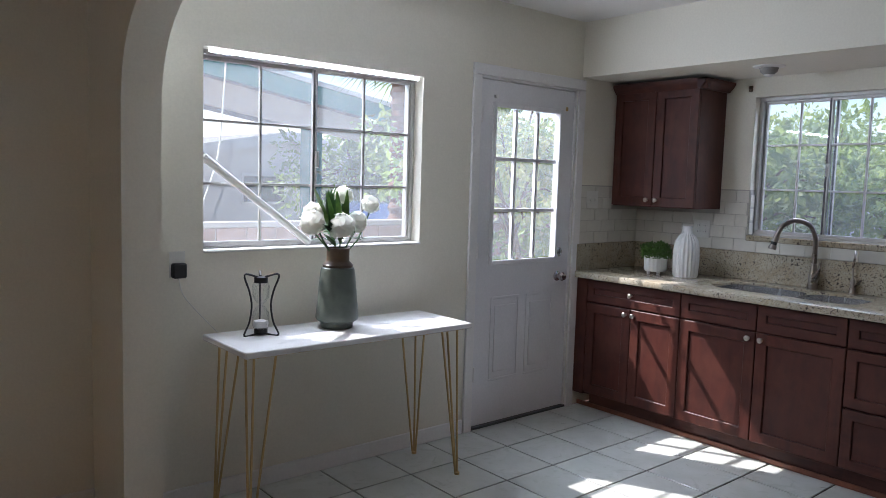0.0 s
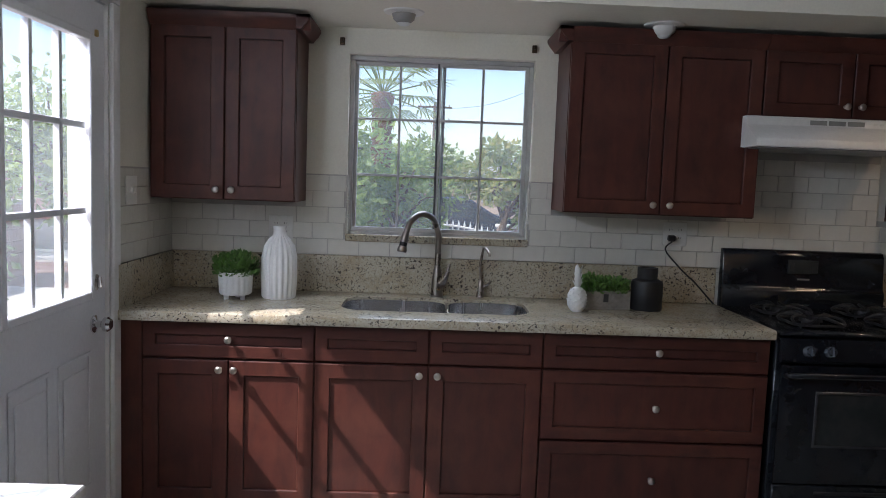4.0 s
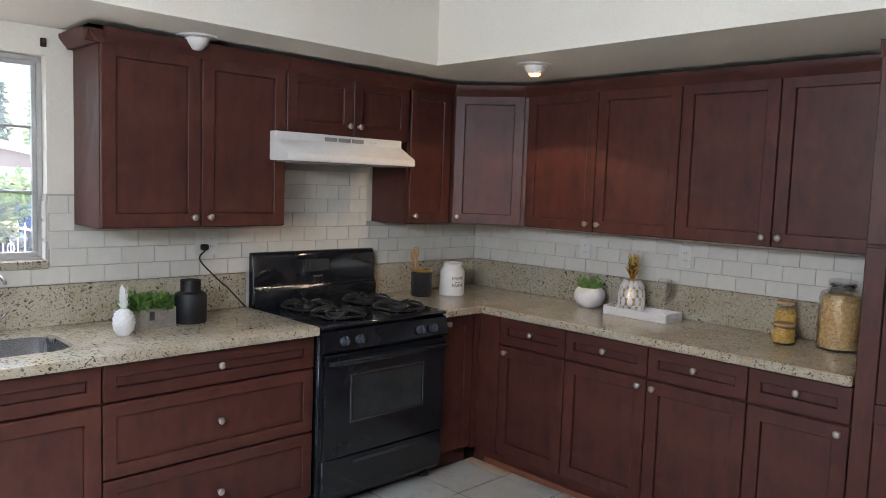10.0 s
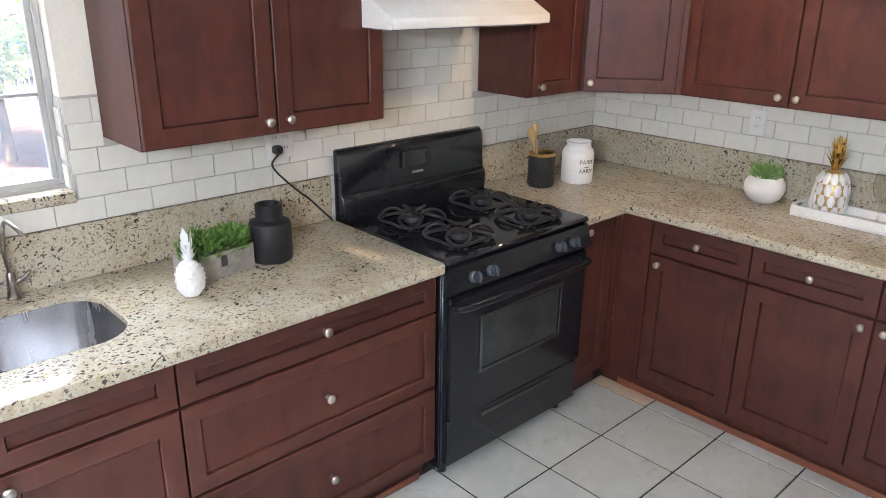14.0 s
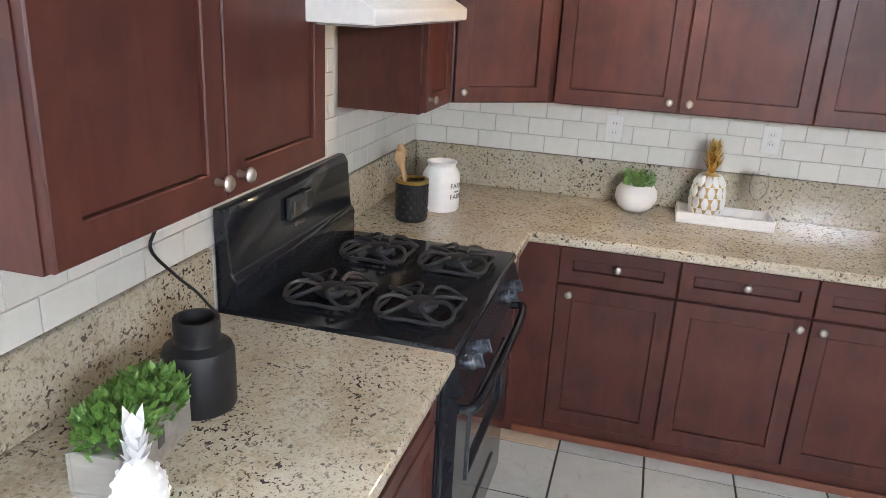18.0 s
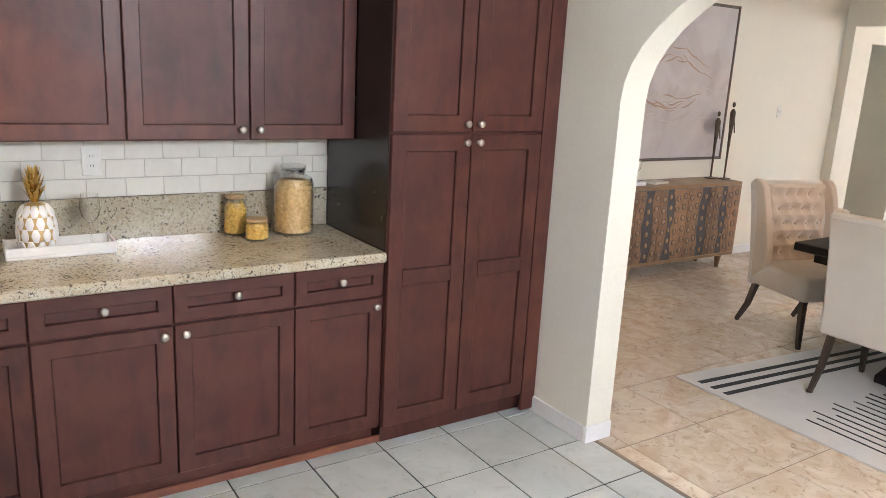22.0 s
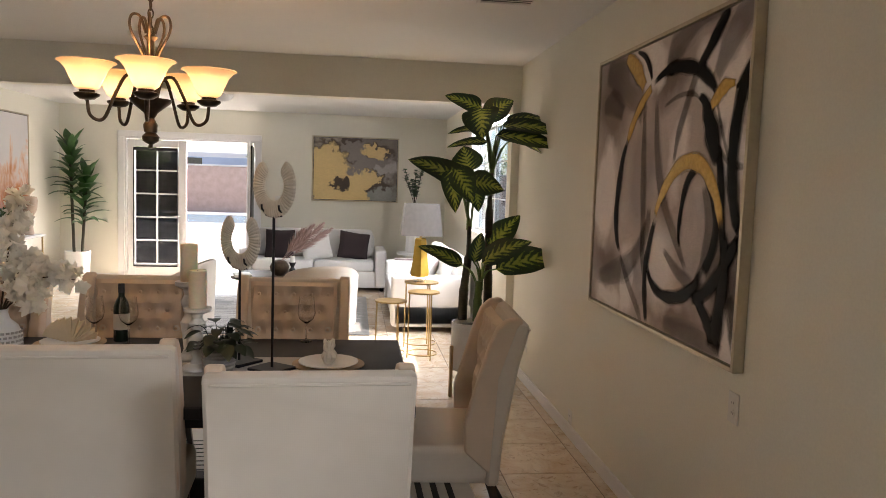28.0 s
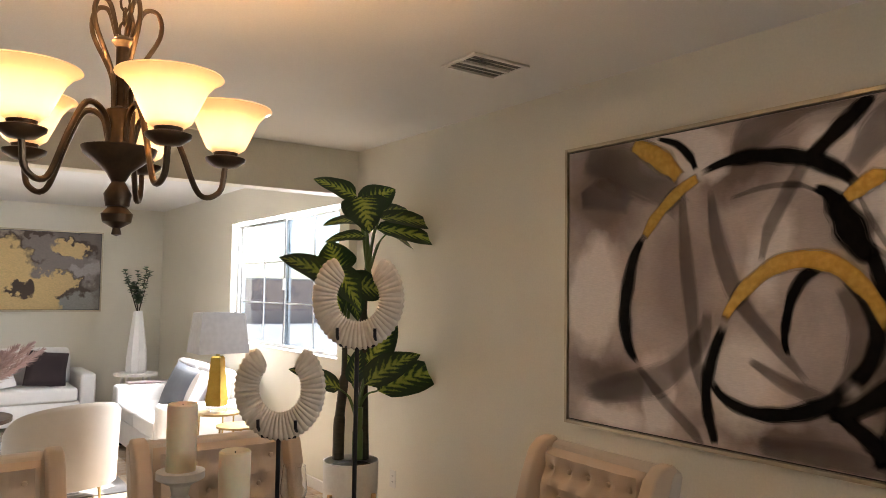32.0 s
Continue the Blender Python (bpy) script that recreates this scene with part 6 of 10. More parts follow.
therm = thing("wall_charger", (2.115, YL - 0.001, 1.10), 0, "black plug-in charger in a wall outlet with a hanging wire", "charger")
part("plate", box((-0.035, -0.006, -0.055), (0.035, -0.0005, 0.06), 0.002), PLATE, therm)
part("charger", box((-0.03, -0.045, -0.055), (0.03, -0.0065, 0.01), 0.006), MATTEBLACK, therm)
part("wire", tube(curve([(0.0, -0.02, -0.055), (0.02, -0.02, -0.13), (0.08, -0.03, -0.21), (0.16, -0.06, -0.305)], 6), 0.0025, 6), PLATE, therm)
# the slanting stick that blocks the sliding sash
stick = thing("security_bar", (0, 0, 0), 0, "white wooden stick leaning across the sliding window", "stick")
part("bar", tube([(2.255, YL + 0.055, 1.58), (2.80, YL + 0.05, 1.175)], 0.019, 8), TRIM, stick)

for ob, wide, tall in ((can, 1.06, 1.18), (jug, 1.12, 1.12), (gp, 1.06, 1.10)):
    ob.matrix_basis = ob.matrix_basis @ Matrix.Diagonal((wide, wide, tall, 1.0))

# ---- dining room ----
def tufted(w, h, depth, cols, rows, at, n=26):
    """A buttoned pad in the x-z plane that swells towards -y, and the places of its buttons."""
    b = bmesh.new()
    dots = []
    for j in range(rows):
        for i in range(cols + (j % 2 == 0)):
            dots.append(((i + (0.5 if j % 2 else 0.0)) / cols * 0.8 + 0.1, (j + 0.6) / rows * 0.92 + 0.03))
    grid = []
    for j in range(n + 1):
        line = []
        for i in range(n + 1):
            u, v = i / n, j / n
            e = (max(0, 1 - (2 * u - 1) ** 4) * max(0, 1 - (2 * v - 1) ** 6)) ** 0.35
            s = 0.0
            for du, dv in dots:
                r2 = ((u - du) * w) ** 2 + ((v - dv) * h) ** 2
                s += math.exp(-r2 / 0.0013)
            line.append(b.verts.new((at[0] + (u - 0.5) * w, at[1] - depth * e * (1 - 0.88 * min(1, s)), at[2] + v * h)))
        grid.append(line)
    for j in range(n):
        for i in range(n):
            b.faces.new((grid[j][i], grid[j][i + 1], grid[j + 1][i + 1], grid[j + 1][i]))
    return b, [(at[0] + (u - 0.5) * w, at[1] - depth * 0.28, at[2] + v * h) for u, v in dots]


def dining_chair(loc, rz, tag):
    """Wingback dining chair; it faces -y, its origin on the floor under the seat's middle."""
    c = thing("dining_chair", loc, rz, "cream linen wingback dining chair, tan buttoned back, " + tag, "chair", "chairs round the table")
    W, zs, zt = 0.62, 0.42, 1.035
    part("seat", box((-0.30, -0.30, zs - 0.10), (0.30, 0.20, zs + 0.07), 0.035, 3), LINEN, c)
    lean = 0.07
    cs = [(0.17, zs - 0.10), (0.225, zs - 0.10), (0.24, zs + 0.1), (0.258 + lean * 0.55, 0.85), (0.268 + lean, zt - 0.02), (0.255 + lean, zt + 0.002), (0.215 + lean, zt + 0.006), (0.205 + lean * 0.9, zt - 0.02), (0.17 + lean * 0.4, 0.80)]
    back = part("backrest", prism(cs, -W / 2 - 0.008, W / 2 + 0.008, "x", None, 0.016), LINEN, c)
    pad, dots = tufted(W - 0.13, zt - zs - 0.06, 0.065, 4, 5, (0, 0.0, 0.0))
    m = pose(0, 0.19, zs + 0.05, -math.degrees(math.atan2(lean, zt - zs)) * 0.75, 0, 0)
    bmesh.ops.transform(pad, matrix=m, verts=pad.verts[:])
    pad = part("buttoned_pad", pad, TAN, back, "tan buttoned linen pad")
    for d in dots:
        part("button", lathe([(0, 0), (0.010, 0), (0.008, 0.005), (0, 0.007)], 8, m @ Vector(d), "-y"), TAN, back)
    for s in (-1, 1):
        out = [(0.19, zs - 0.05), (0.225, zs), (0.235 + lean, zt - 0.02), (0.236 + lean, zt + 0.012), (0.215 + lean, zt + 0.022), (0.165 + lean, zt + 0.012), (0.125 + lean, zt - 0.025), (0.105 + lean * 0.8, zt - 0.11), (0.085 + lean * 0.5, 0.78), (0.07, 0.60), (0.075, zs + 0.05)]
        wing = prism(out, s * (W / 2 - 0.05), s * (W / 2 + 0.006), "x")
        bmesh.ops.bevel(wing, geom=wing.edges[:], offset=0.018, segments=3, profile=0.5, affect="EDGES", clamp_overlap=True)
        part("wing", wing, TAN, back)
    part("piping", tube([(-W / 2 + 0.012, 0.268 + lean, zt - 0.03), (W / 2 - 0.012, 0.268 + lean, zt - 0.03)], 0.005, 6), LINEN, back)
    for sx in (-1, 1):
        for y, dy in ((-0.26, -0.02), (0.19, 0.15)):
            part("leg", tube([(sx * 0.255, y, zs - 0.09), (sx * 0.255, y + dy * 0.4, 0.15), (sx * 0.255, y + dy, 0.0)], [0.027, 0.023, 0.017], 4), LEGWOOD, c, smooth=20)
    return c


first = dining_chair((0.06, 0.59, 0.012), -87, "tucked under the table")
# facing the table: a chair looks along -y of its own, so -90 turns it towards -x
for x, y, rz in ((0.01, 1.44, -87), (0.345, 2.235, -87), (-1.22, 0.36, 90), (-1.22, 1.18, 90), (-1.22, 2.03, 90), (-0.515, -0.295, 164), (-0.50, 2.80, -3)):
    ch = copy_thing(first, pose(x, y, 0.012, 0, 0, rz))
    if x < -0.9:
        tagged(ch, "cream linen wingback dining chair with tan buttoned back, table's far side")
    elif y < 0:
        tagged(ch, "cream linen wingback dining chair at the table's end beside the sideboard")
    elif y > 2.6:
        tagged(ch, "cream linen wingback dining chair at the table's end by the painting")

tbl = thing("dining_table", (-0.46, 1.285, 0.012), 0, "dark espresso wooden dining table with a heavy pedestal base", "table")
part("tabletop", box((-0.60, -1.33, 0.722), (0.60, 1.33, 0.773), 0.006), DARKWOOD, tbl)
part("apron", boxes([((-0.44, -1.28, 0.64), (0.44, -1.25, 0.7245)), ((-0.44, 1.25, 0.64), (0.44, 1.28, 0.7245)), ((-0.44, -1.25, 0.64), (-0.41, 1.25, 0.7245)), ((0.41, -1.25, 0.64), (0.44, 1.25, 0.7245))]), DARKWOOD, tbl)
for y in (-0.75, 0.75):
    part("pedestal", box((-0.13, y - 0.13, 0.10), (0.13, y + 0.13, 0.64), 0.01), DARKWOOD, tbl)
    part("pedestal_foot", prism([(-0.36, 0.0), (0.36, 0.0), (0.36, 0.05), (0.16, 0.10), (-0.16, 0.10), (-0.36, 0.05)], y - 0.09, y + 0.09, "y", None, 0.006), DARKWOOD, tbl)
part("stretcher", box((-0.05, -0.62, 0.18), (0.05, 0.62, 0.28), 0.006), DARKWOOD, tbl)
TZ = 0.787
RUGW = fabric("pale_rug_pile", (0.60, 0.58, 0.55), (0.55, 0.53, 0.50), 220, 0.95, 0.6)
RUGB = fabric("black_rug_pile", (0.012, 0.012, 0.013), (0.018, 0.018, 0.02), 220, 0.95, 0.6)
RUGB.node_tree.nodes["Principled BSDF"].inputs["Sheen Weight"].default_value = 0.05
rug = thing("area_rug", (0, 0, 0), 0, "pale rug with black stripes under the dining table", "rug")


def rug_y(x, v):
    """The rug lies a little askew: y at a fraction v of its width, along x."""
    u = (0.93 - x) / 2.85
    return (-0.17 + 0.28 * u) * (1 - v) + (3.06 - 0.06 * u) * v


part("carpet", prism([(-1.92, rug_y(-1.92, 0)), (0.93, rug_y(0.93, 0)), (0.93, rug_y(0.93, 1)), (-1.92, rug_y(-1.92, 1))], 0.0005, 0.0115, "z", None, 0.003), RUGW, rug)
for v0, sgn in ((0.035, 1), (0.965, -1)):
    for k in range(3):
        a, b = v0 + sgn * 0.027 * k, v0 + sgn * (0.027 * k + 0.011)
        part("stripe", prism([(-1.86, rug_y(-1.86, a)), (0.88, rug_y(0.88, a)), (0.88, rug_y(0.88, b)), (-1.86, rug_y(-1.86, b))], 0.0116, 0.0135), RUGB, rug)
rnd = random.Random(4)
for k in range(38):
    x = -1.7 + 2.45 * k / 37
    part("stripe", box((x, 0.50 + rnd.uniform(0, 0.1), 0.0116), (x + 0.012 + rnd.uniform(0, 0.006), 2.4 - rnd.uniform(0, 0.1), 0.0132)), RUGB, rug)


# sideboard
ACACIA = wood("acacia_wood", (0.27, 0.145, 0.072), (0.37, 0.21, 0.105), (0.14, 0.075, 0.04), 0.4, (4, 4, 1.0), 5.0, 0.25)
DARKSTRIP = wood("charcoal_wood", (0.06, 0.06, 0.062), (0.09, 0.088, 0.085), (0.035, 0.034, 0.034), 0.45, (4, 4, 1.0), 5.0, 0.2)
WARMTOP = wood("warm_mango_wood", (0.30, 0.175, 0.085), (0.39, 0.235, 0.12), (0.20, 0.11, 0.055), 0.35, (1.0, 5, 5), 4.0)
sb = thing("sideboard", (-0.255, -1.75, 0), 180, "wooden sideboard with carved striped doors on tapered legs", "sideboard")
SW = 1.49
part("case", boxes([((0, 0.01, 0.125), (SW, 0.355, 0.155)), ((0, 0.01, 0.79), (SW, 0.355, 0.82)), ((0, 0.01, 0.155), (0.025, 0.355, 0.79)), ((SW - 0.025, 0.01, 0.155), (SW, 0.355, 0.79)), ((0.025, 0.34, 0.155), (SW - 0.025, 0.355, 0.79))], 0.003), WARMTOP, sb)
rnd = random.Random(17)
for k in range(4):
    a, b = 0.027 + k * (SW - 0.054) / 4, 0.027 + (k + 1) * (SW - 0.054) / 4 - 0.004
    d = part("door", box((a, 0.012, 0.157), (b, 0.03, 0.788)), DARKSTRIP, sb)
    share = (0.0, 0.27, 0.50, 0.73, 1.0) if k % 2 else (0.0, 0.22, 0.46, 0.78, 1.0)
    zs_ = [0.16 + 0.625 * i / 24 for i in range(25)]
    edges = []
    for i, q in enumerate(share):
        amp, ph, fq = (0.014 if 0 < i < 4 else 0.0), rnd.uniform(0, 6.28), rnd.uniform(9, 15)
        edges.append([a + q * (b - a) + amp * math.sin(fq * z + ph) + 0.4 * amp * math.sin(2.7 * fq * z) for z in zs_])
    for i in range(4):
        dark = i == (1 if k % 2 else 2)
        lo_, hi_ = edges[i], edges[i + 1]
        slat = part("carved_slat", prism([(x + 0.001, z) for x, z in zip(lo_, zs_)] + [(x - 0.001, z) for x, z in list(zip(hi_, zs_))[::-1]], 0.0 if not dark else 0.003, 0.0119, "y"), DARKSTRIP if dark else ACACIA, d)
        for j in range(6):
            z = 0.215 + 0.098 * j + (0.02 if i % 2 else 0)
            q = min(24, max(0, round((z - 0.16) / 0.625 * 24)))
            r = min(0.027, 0.40 * (hi_[q] - lo_[q]))
            ring = part("carved_ring", lathe([(r * 0.80, 0.0), (r * 0.80, 0.003), (r, 0.003), (r, 0.0), (r * 0.80, 0.0)], 16, ((lo_[q] + hi_[q]) / 2, 0.003 if dark else 0.0, z), "-y"), DARKSTRIP, slat)
            part("carved_disc", lathe([(0.0, 0.0045), (r * 0.6, 0.004), (r * 0.79, 0.001), (r * 0.79, 0.0), (0, 0)][::-1], 14, ((lo_[q] + hi_[q]) / 2, 0.003 if dark else 0.0, z), "-y"), WARMTOP, slat)
for x in (0.11, SW - 0.15):
    for y in (0.06, 0.30):
        part("leg", tube([(x, y, 0.125), (x, y, 0.0)], [0.034, 0.017], 14), ACACIA, sb)
SB = 0.821


def statue(loc, h, label):
    """A slim standing figure reduced to plain turned shapes, on a thin plinth, one mesh."""
    bm = box((-0.05, -0.035, 0), (0.05, 0.035, 0.012), 0.002)
    s = h
    tube([(0.0, 0, 0.012), (0.0, 0, 0.30 * s), (0.002, 0, 0.50 * s), (0, 0, 0.60 * s), (0.0, 0, 0.72 * s), (0, 0, 0.80 * s), (0, 0, 0.84 * s)], [0.008, 0.010, 0.014, 0.018, 0.024, 0.026, 0.010], 10, bm)
    b = lathe([(0, 0), (0.012, 0.01), (0.015, 0.028), (0.011, 0.046), (0, 0.054)], 12, (0, 0, 0.855 * s))
    join(bm, b)
    for q in (-1, 1):
        tube(curve([(q * 0.024, 0, 0.81 * s), (q * 0.032, 0.006, 0.68 * s), (q * 0.018, 0.03, 0.56 * s)], 4), 0.006, 6, bm)
    return solo("statue", bm, BRONZE, label, "statue", "pair of figure statues", loc=loc)


statue((-1.575, -1.99, SB), 0.67, "slim dark bronze standing figure statue on a plinth")
statue((-1.68, -1.92, SB), 0.775, "tall slim dark bronze standing figure statue on a plinth")
tr = thing("bar_tray", (-0.36, -1.94, SB), 0, "white rectangular tray on the sideboard", "tray")
part("base", box((-0.16, -0.11, 0), (0.16, 0.11, 0.01), 0.002), MATTEWHITE, tr)
part("rim", boxes([((-0.16, -0.11, 0.0101), (0.16, -0.10, 0.03)), ((-0.16, 0.10, 0.0101), (0.16, 0.11, 0.03)), ((-0.16, -0.10, 0.0101), (-0.15, 0.10, 0.03)), ((0.15, -0.10, 0.0101), (0.16, 0.10, 0.03))], 0.002), MATTEWHITE, tr)
WINE = plain("dark_wine_glass", (0.012, 0.02, 0.012), (0.02, 0.03, 0.02), 0.08, relief=0)
REDCAP = plain("dark_red_foil", (0.20, 0.02, 0.025), (0.15, 0.015, 0.02), 0.35)
PAPER = plain("cream_paper", (0.72, 0.68, 0.60), (0.66, 0.62, 0.54), 0.8)


def bottle(loc, cap, label):
    b = thing("wine_bottle", loc, 0, label, "bottle")
    part("glass", lathe([(0, 0), (0.037, 0.0), (0.038, 0.005), (0.038, 0.17), (0.03, 0.20), (0.015, 0.225), (0.0145, 0.29), (0, 0.291)], 24), WINE, b)
    part("foil", lathe([(0, 0.291), (0.0155, 0.2905), (0.0155, 0.245), (0.0146, 0.245), (0.0146, 0.29)][::-1], 24), cap, b)
    part("label", lathe([(0.0383, 0.06), (0.0388, 0.06), (0.0388, 0.14), (0.0383, 0.14), (0.0383, 0.06)], 24), PAPER, b)


bottle((-0.26, -1.94, SB + 0.011), REDCAP, "dark wine bottle with red foil on the bar tray")
deco = thing("decanter", (-0.37, -1.96, SB + 0.011), 0, "faceted clear glass decanter with a brass stopper", "decanter")
part("body", lathe([(0, 0), (0.045, 0), (0.05, 0.01), (0.05, 0.11), (0.02, 0.145), (0.017, 0.19), (0.025, 0.195), (0.02, 0.197), (0.013, 0.15), (0.04, 0.105), (0.042, 0.012), (0, 0.012)], 12), CLEAR, deco, smooth=10)
part("stopper", lathe([(0, 0.19), (0.012, 0.19), (0.028, 0.215), (0.022, 0.24), (0, 0.25)], 10), BRASS, deco)
wine_glass((-0.46, -1.90, SB + 0.011), "clear stemmed wine glass on the bar tray")
solo("book", box((-0.10, -0.07, 0), (0.10, 0.07, 0.018), 0.003), PAPER, "thin white book lying on the sideboard", "book", loc=(-0.74, -1.92, SB), rz=8)


# ---- pictures ----
def canvas(name, w, h, loc, rz, mat, frame_mat, label, depth=0.045, fw=0.018):
    """A framed canvas facing -y, its origin at the middle of its back."""
    p = thing(name, loc, rz, label, "painting")
    part("frame", boxes([((-w / 2, -depth, -h / 2), (-w / 2 + fw, 0, h / 2)), ((w / 2 - fw, -depth, -h / 2), (w / 2, 0, h / 2)), ((-w / 2 + fw, -depth, -h / 2), (w / 2 - fw, 0, -h / 2 + fw)), ((-w / 2 + fw, -depth, h / 2 - fw), (w / 2 - fw, 0, h / 2))], 0.002), frame_mat, p)
    part("shadow_gap", box((-w / 2 + fw, -depth + 0.02, -h / 2 + fw), (w / 2 - fw, -0.002, h / 2 - fw)), SLOT, p)
    c = part("canvas", box((-w / 2 + fw + 0.008, -depth + 0.008, -h / 2 + fw + 0.008), (w / 2 - fw - 0.008, -depth + 0.0195, h / 2 - fw - 0.008)), mat, p)
    return p, c


def stroke(pts, widths, y, n=10):
    """A raised brush stroke along the points (x, z)."""
    line = curve([(x, 0, z) for x, z in pts], n)
    bm = bmesh.new()
    m = len(line)
    rings = []
    for i, p in enumerate(line):
        d = (line[min(i + 1, m - 1)] - line[max(i - 1, 0)]).normalized()
        s = Vector((-d.z, 0, d.x))
        t = i / (m - 1) * (len(widths) - 1)
        k = min(int(t), len(widths) - 2)
        w = (widths[k] * (1 - (t - k)) + widths[k + 1] * (t - k)) * (1 + 0.07 * math.sin(i * 0.45) + 0.05 * math.sin(i * 0.17))
        rings.append([bm.verts.new((max(-0.826, min(0.826, p.x + s.x * w * q)), y - e, max(-0.664, min(0.664, p.z + s.z * w * q)))) for q, e in ((-0.5, 0.0), (-0.36, 0.0022), (0, 0.003), (0.36, 0.0022), (0.5, 0.0))])
    uv = bm.loops.layers.uv.new("stroke")
    for i, (a, b) in enumerate(zip(rings, rings[1:])):
        for k in range(4):
            f = bm.faces.new((a[k], b[k], b[k + 1], a[k + 1]))
            for lp, (p, q) in zip(f.loops, ((i, k), (i + 1, k), (i + 1, k + 1), (i, k + 1))):
                lp[uv].uv = (p / (m - 1), (0.0, 0.14, 0.5, 0.86, 1.0)[q])
    bmesh.ops.recalc_face_normals(bm, faces=bm.faces[:])
    return bm


def washes(name, light, mid, dark, scale=2.2, warp=2.5):
    m, nt, bsdf = surface(name, 0.6)
    v = coords(nt, (1, 1, 1.0))
    a, b, c = noise_tex(nt, v, scale, 4, 0.5, warp), noise_tex(nt, v, scale * 2.3, 5, 0.6, warp * 0.6), noise_tex(nt, coords(nt, (1, 1, 6)), 60, 3)
    col = mix(nt, ramp(nt, a, [(0.42, (0, 0, 0)), (0.54, (1, 1, 1))]), light, mid)
    col = mix(nt, ramp(nt, b, [(0.52, (0, 0, 0)), (0.68, (0.8, 0.8, 0.8))]), col, dark)
    col = mix(nt, 0.12, col, ramp(nt, c, [(0.3, (0.4, 0.4, 0.4)), (0.7, (1, 1, 1))]), "MULTIPLY")
    nt.links.new(col, bsdf.inputs["Base Color"])
    bump(nt, bsdf, c, 0.25, 0.001)
    return m


SILVER = plain("champagne_frame", (0.55, 0.48, 0.36), (0.48, 0.41, 0.30), 0.35, 0.7)
PAINTBLACK = plain("black_oil_paint", (0.0035, 0.003, 0.003), (0.009, 0.007, 0.0065), 0.5, scale=25, bump_scale=120, relief=0.6, Specular_IOR_Level=0.06)
PAINTGOLD = plain("gold_leaf", (0.60, 0.38, 0.09), (0.45, 0.27, 0.05), 0.4, 0.6, scale=40, bump_scale=150, relief=1.0)
PAINTBROWN = plain("brown_wash", (0.105, 0.068, 0.056), (0.19, 0.13, 0.112), 0.6, scale=9)
PALE, DIM = (0.84, 0.78, 0.77), (0.19, 0.132, 0.113)
MAUVE = blobs("grey_mauve_washes", (0.62, 0.525, 0.50), [
    ((-0.62, 0.42), (0.42, 0.40), 20, DIM, 0.15, 0.7), ((-0.60, -0.42), (0.45, 0.22), 10, DIM, 0.2, 0.8), ((0.15, 0.45), (0.40, 0.16), -25, DIM, 0.2, 0.8),
    ((0.30, -0.58), (0.6, 0.16), 0, DIM, 0.2, 0.8), ((0.72, -0.40), (0.24, 0.35), 0, DIM, 0.2, 0.7), ((-0.15, 0.05), (0.28, 0.40), 10, (0.34, 0.275, 0.26), 0.1, 0.6),
    ((-0.12, 0.56), (0.34, 0.20), 12, PALE, 0.22, 0.42), ((0.62, 0.42), (0.34, 0.26), 18, PALE, 0.22, 0.42), ((-0.66, -0.05), (0.26, 0.40), 16, PALE, 0.2, 0.45), ((0.26, 0.10), (0.14, 0.26), 10, PALE, 0.2, 0.5),
    ((0.10, -0.38), (0.30, 0.30), -20, PALE, 0.2, 0.6), ((-0.28, -0.50), (0.14, 0.28), 0, PALE, 0.25, 0.5), ((0.74, 0.12), (0.14, 0.26), 0, PALE, 0.25, 0.5), ((0.80, -0.58), (0.14, 0.2), 20, PALE, 0.25, 0.5), ((-0.55, -0.62), (0.3, 0.1), 0, PALE, 0.2, 0.6)])
bigp, cv = canvas("large_abstract_painting", 1.71, 1.385, (-0.505, YP - 0.001, 1.662), 0, MAUVE, SILVER, "large abstract painting of black rings and gold arcs on mauve grey")
FY = -0.0375


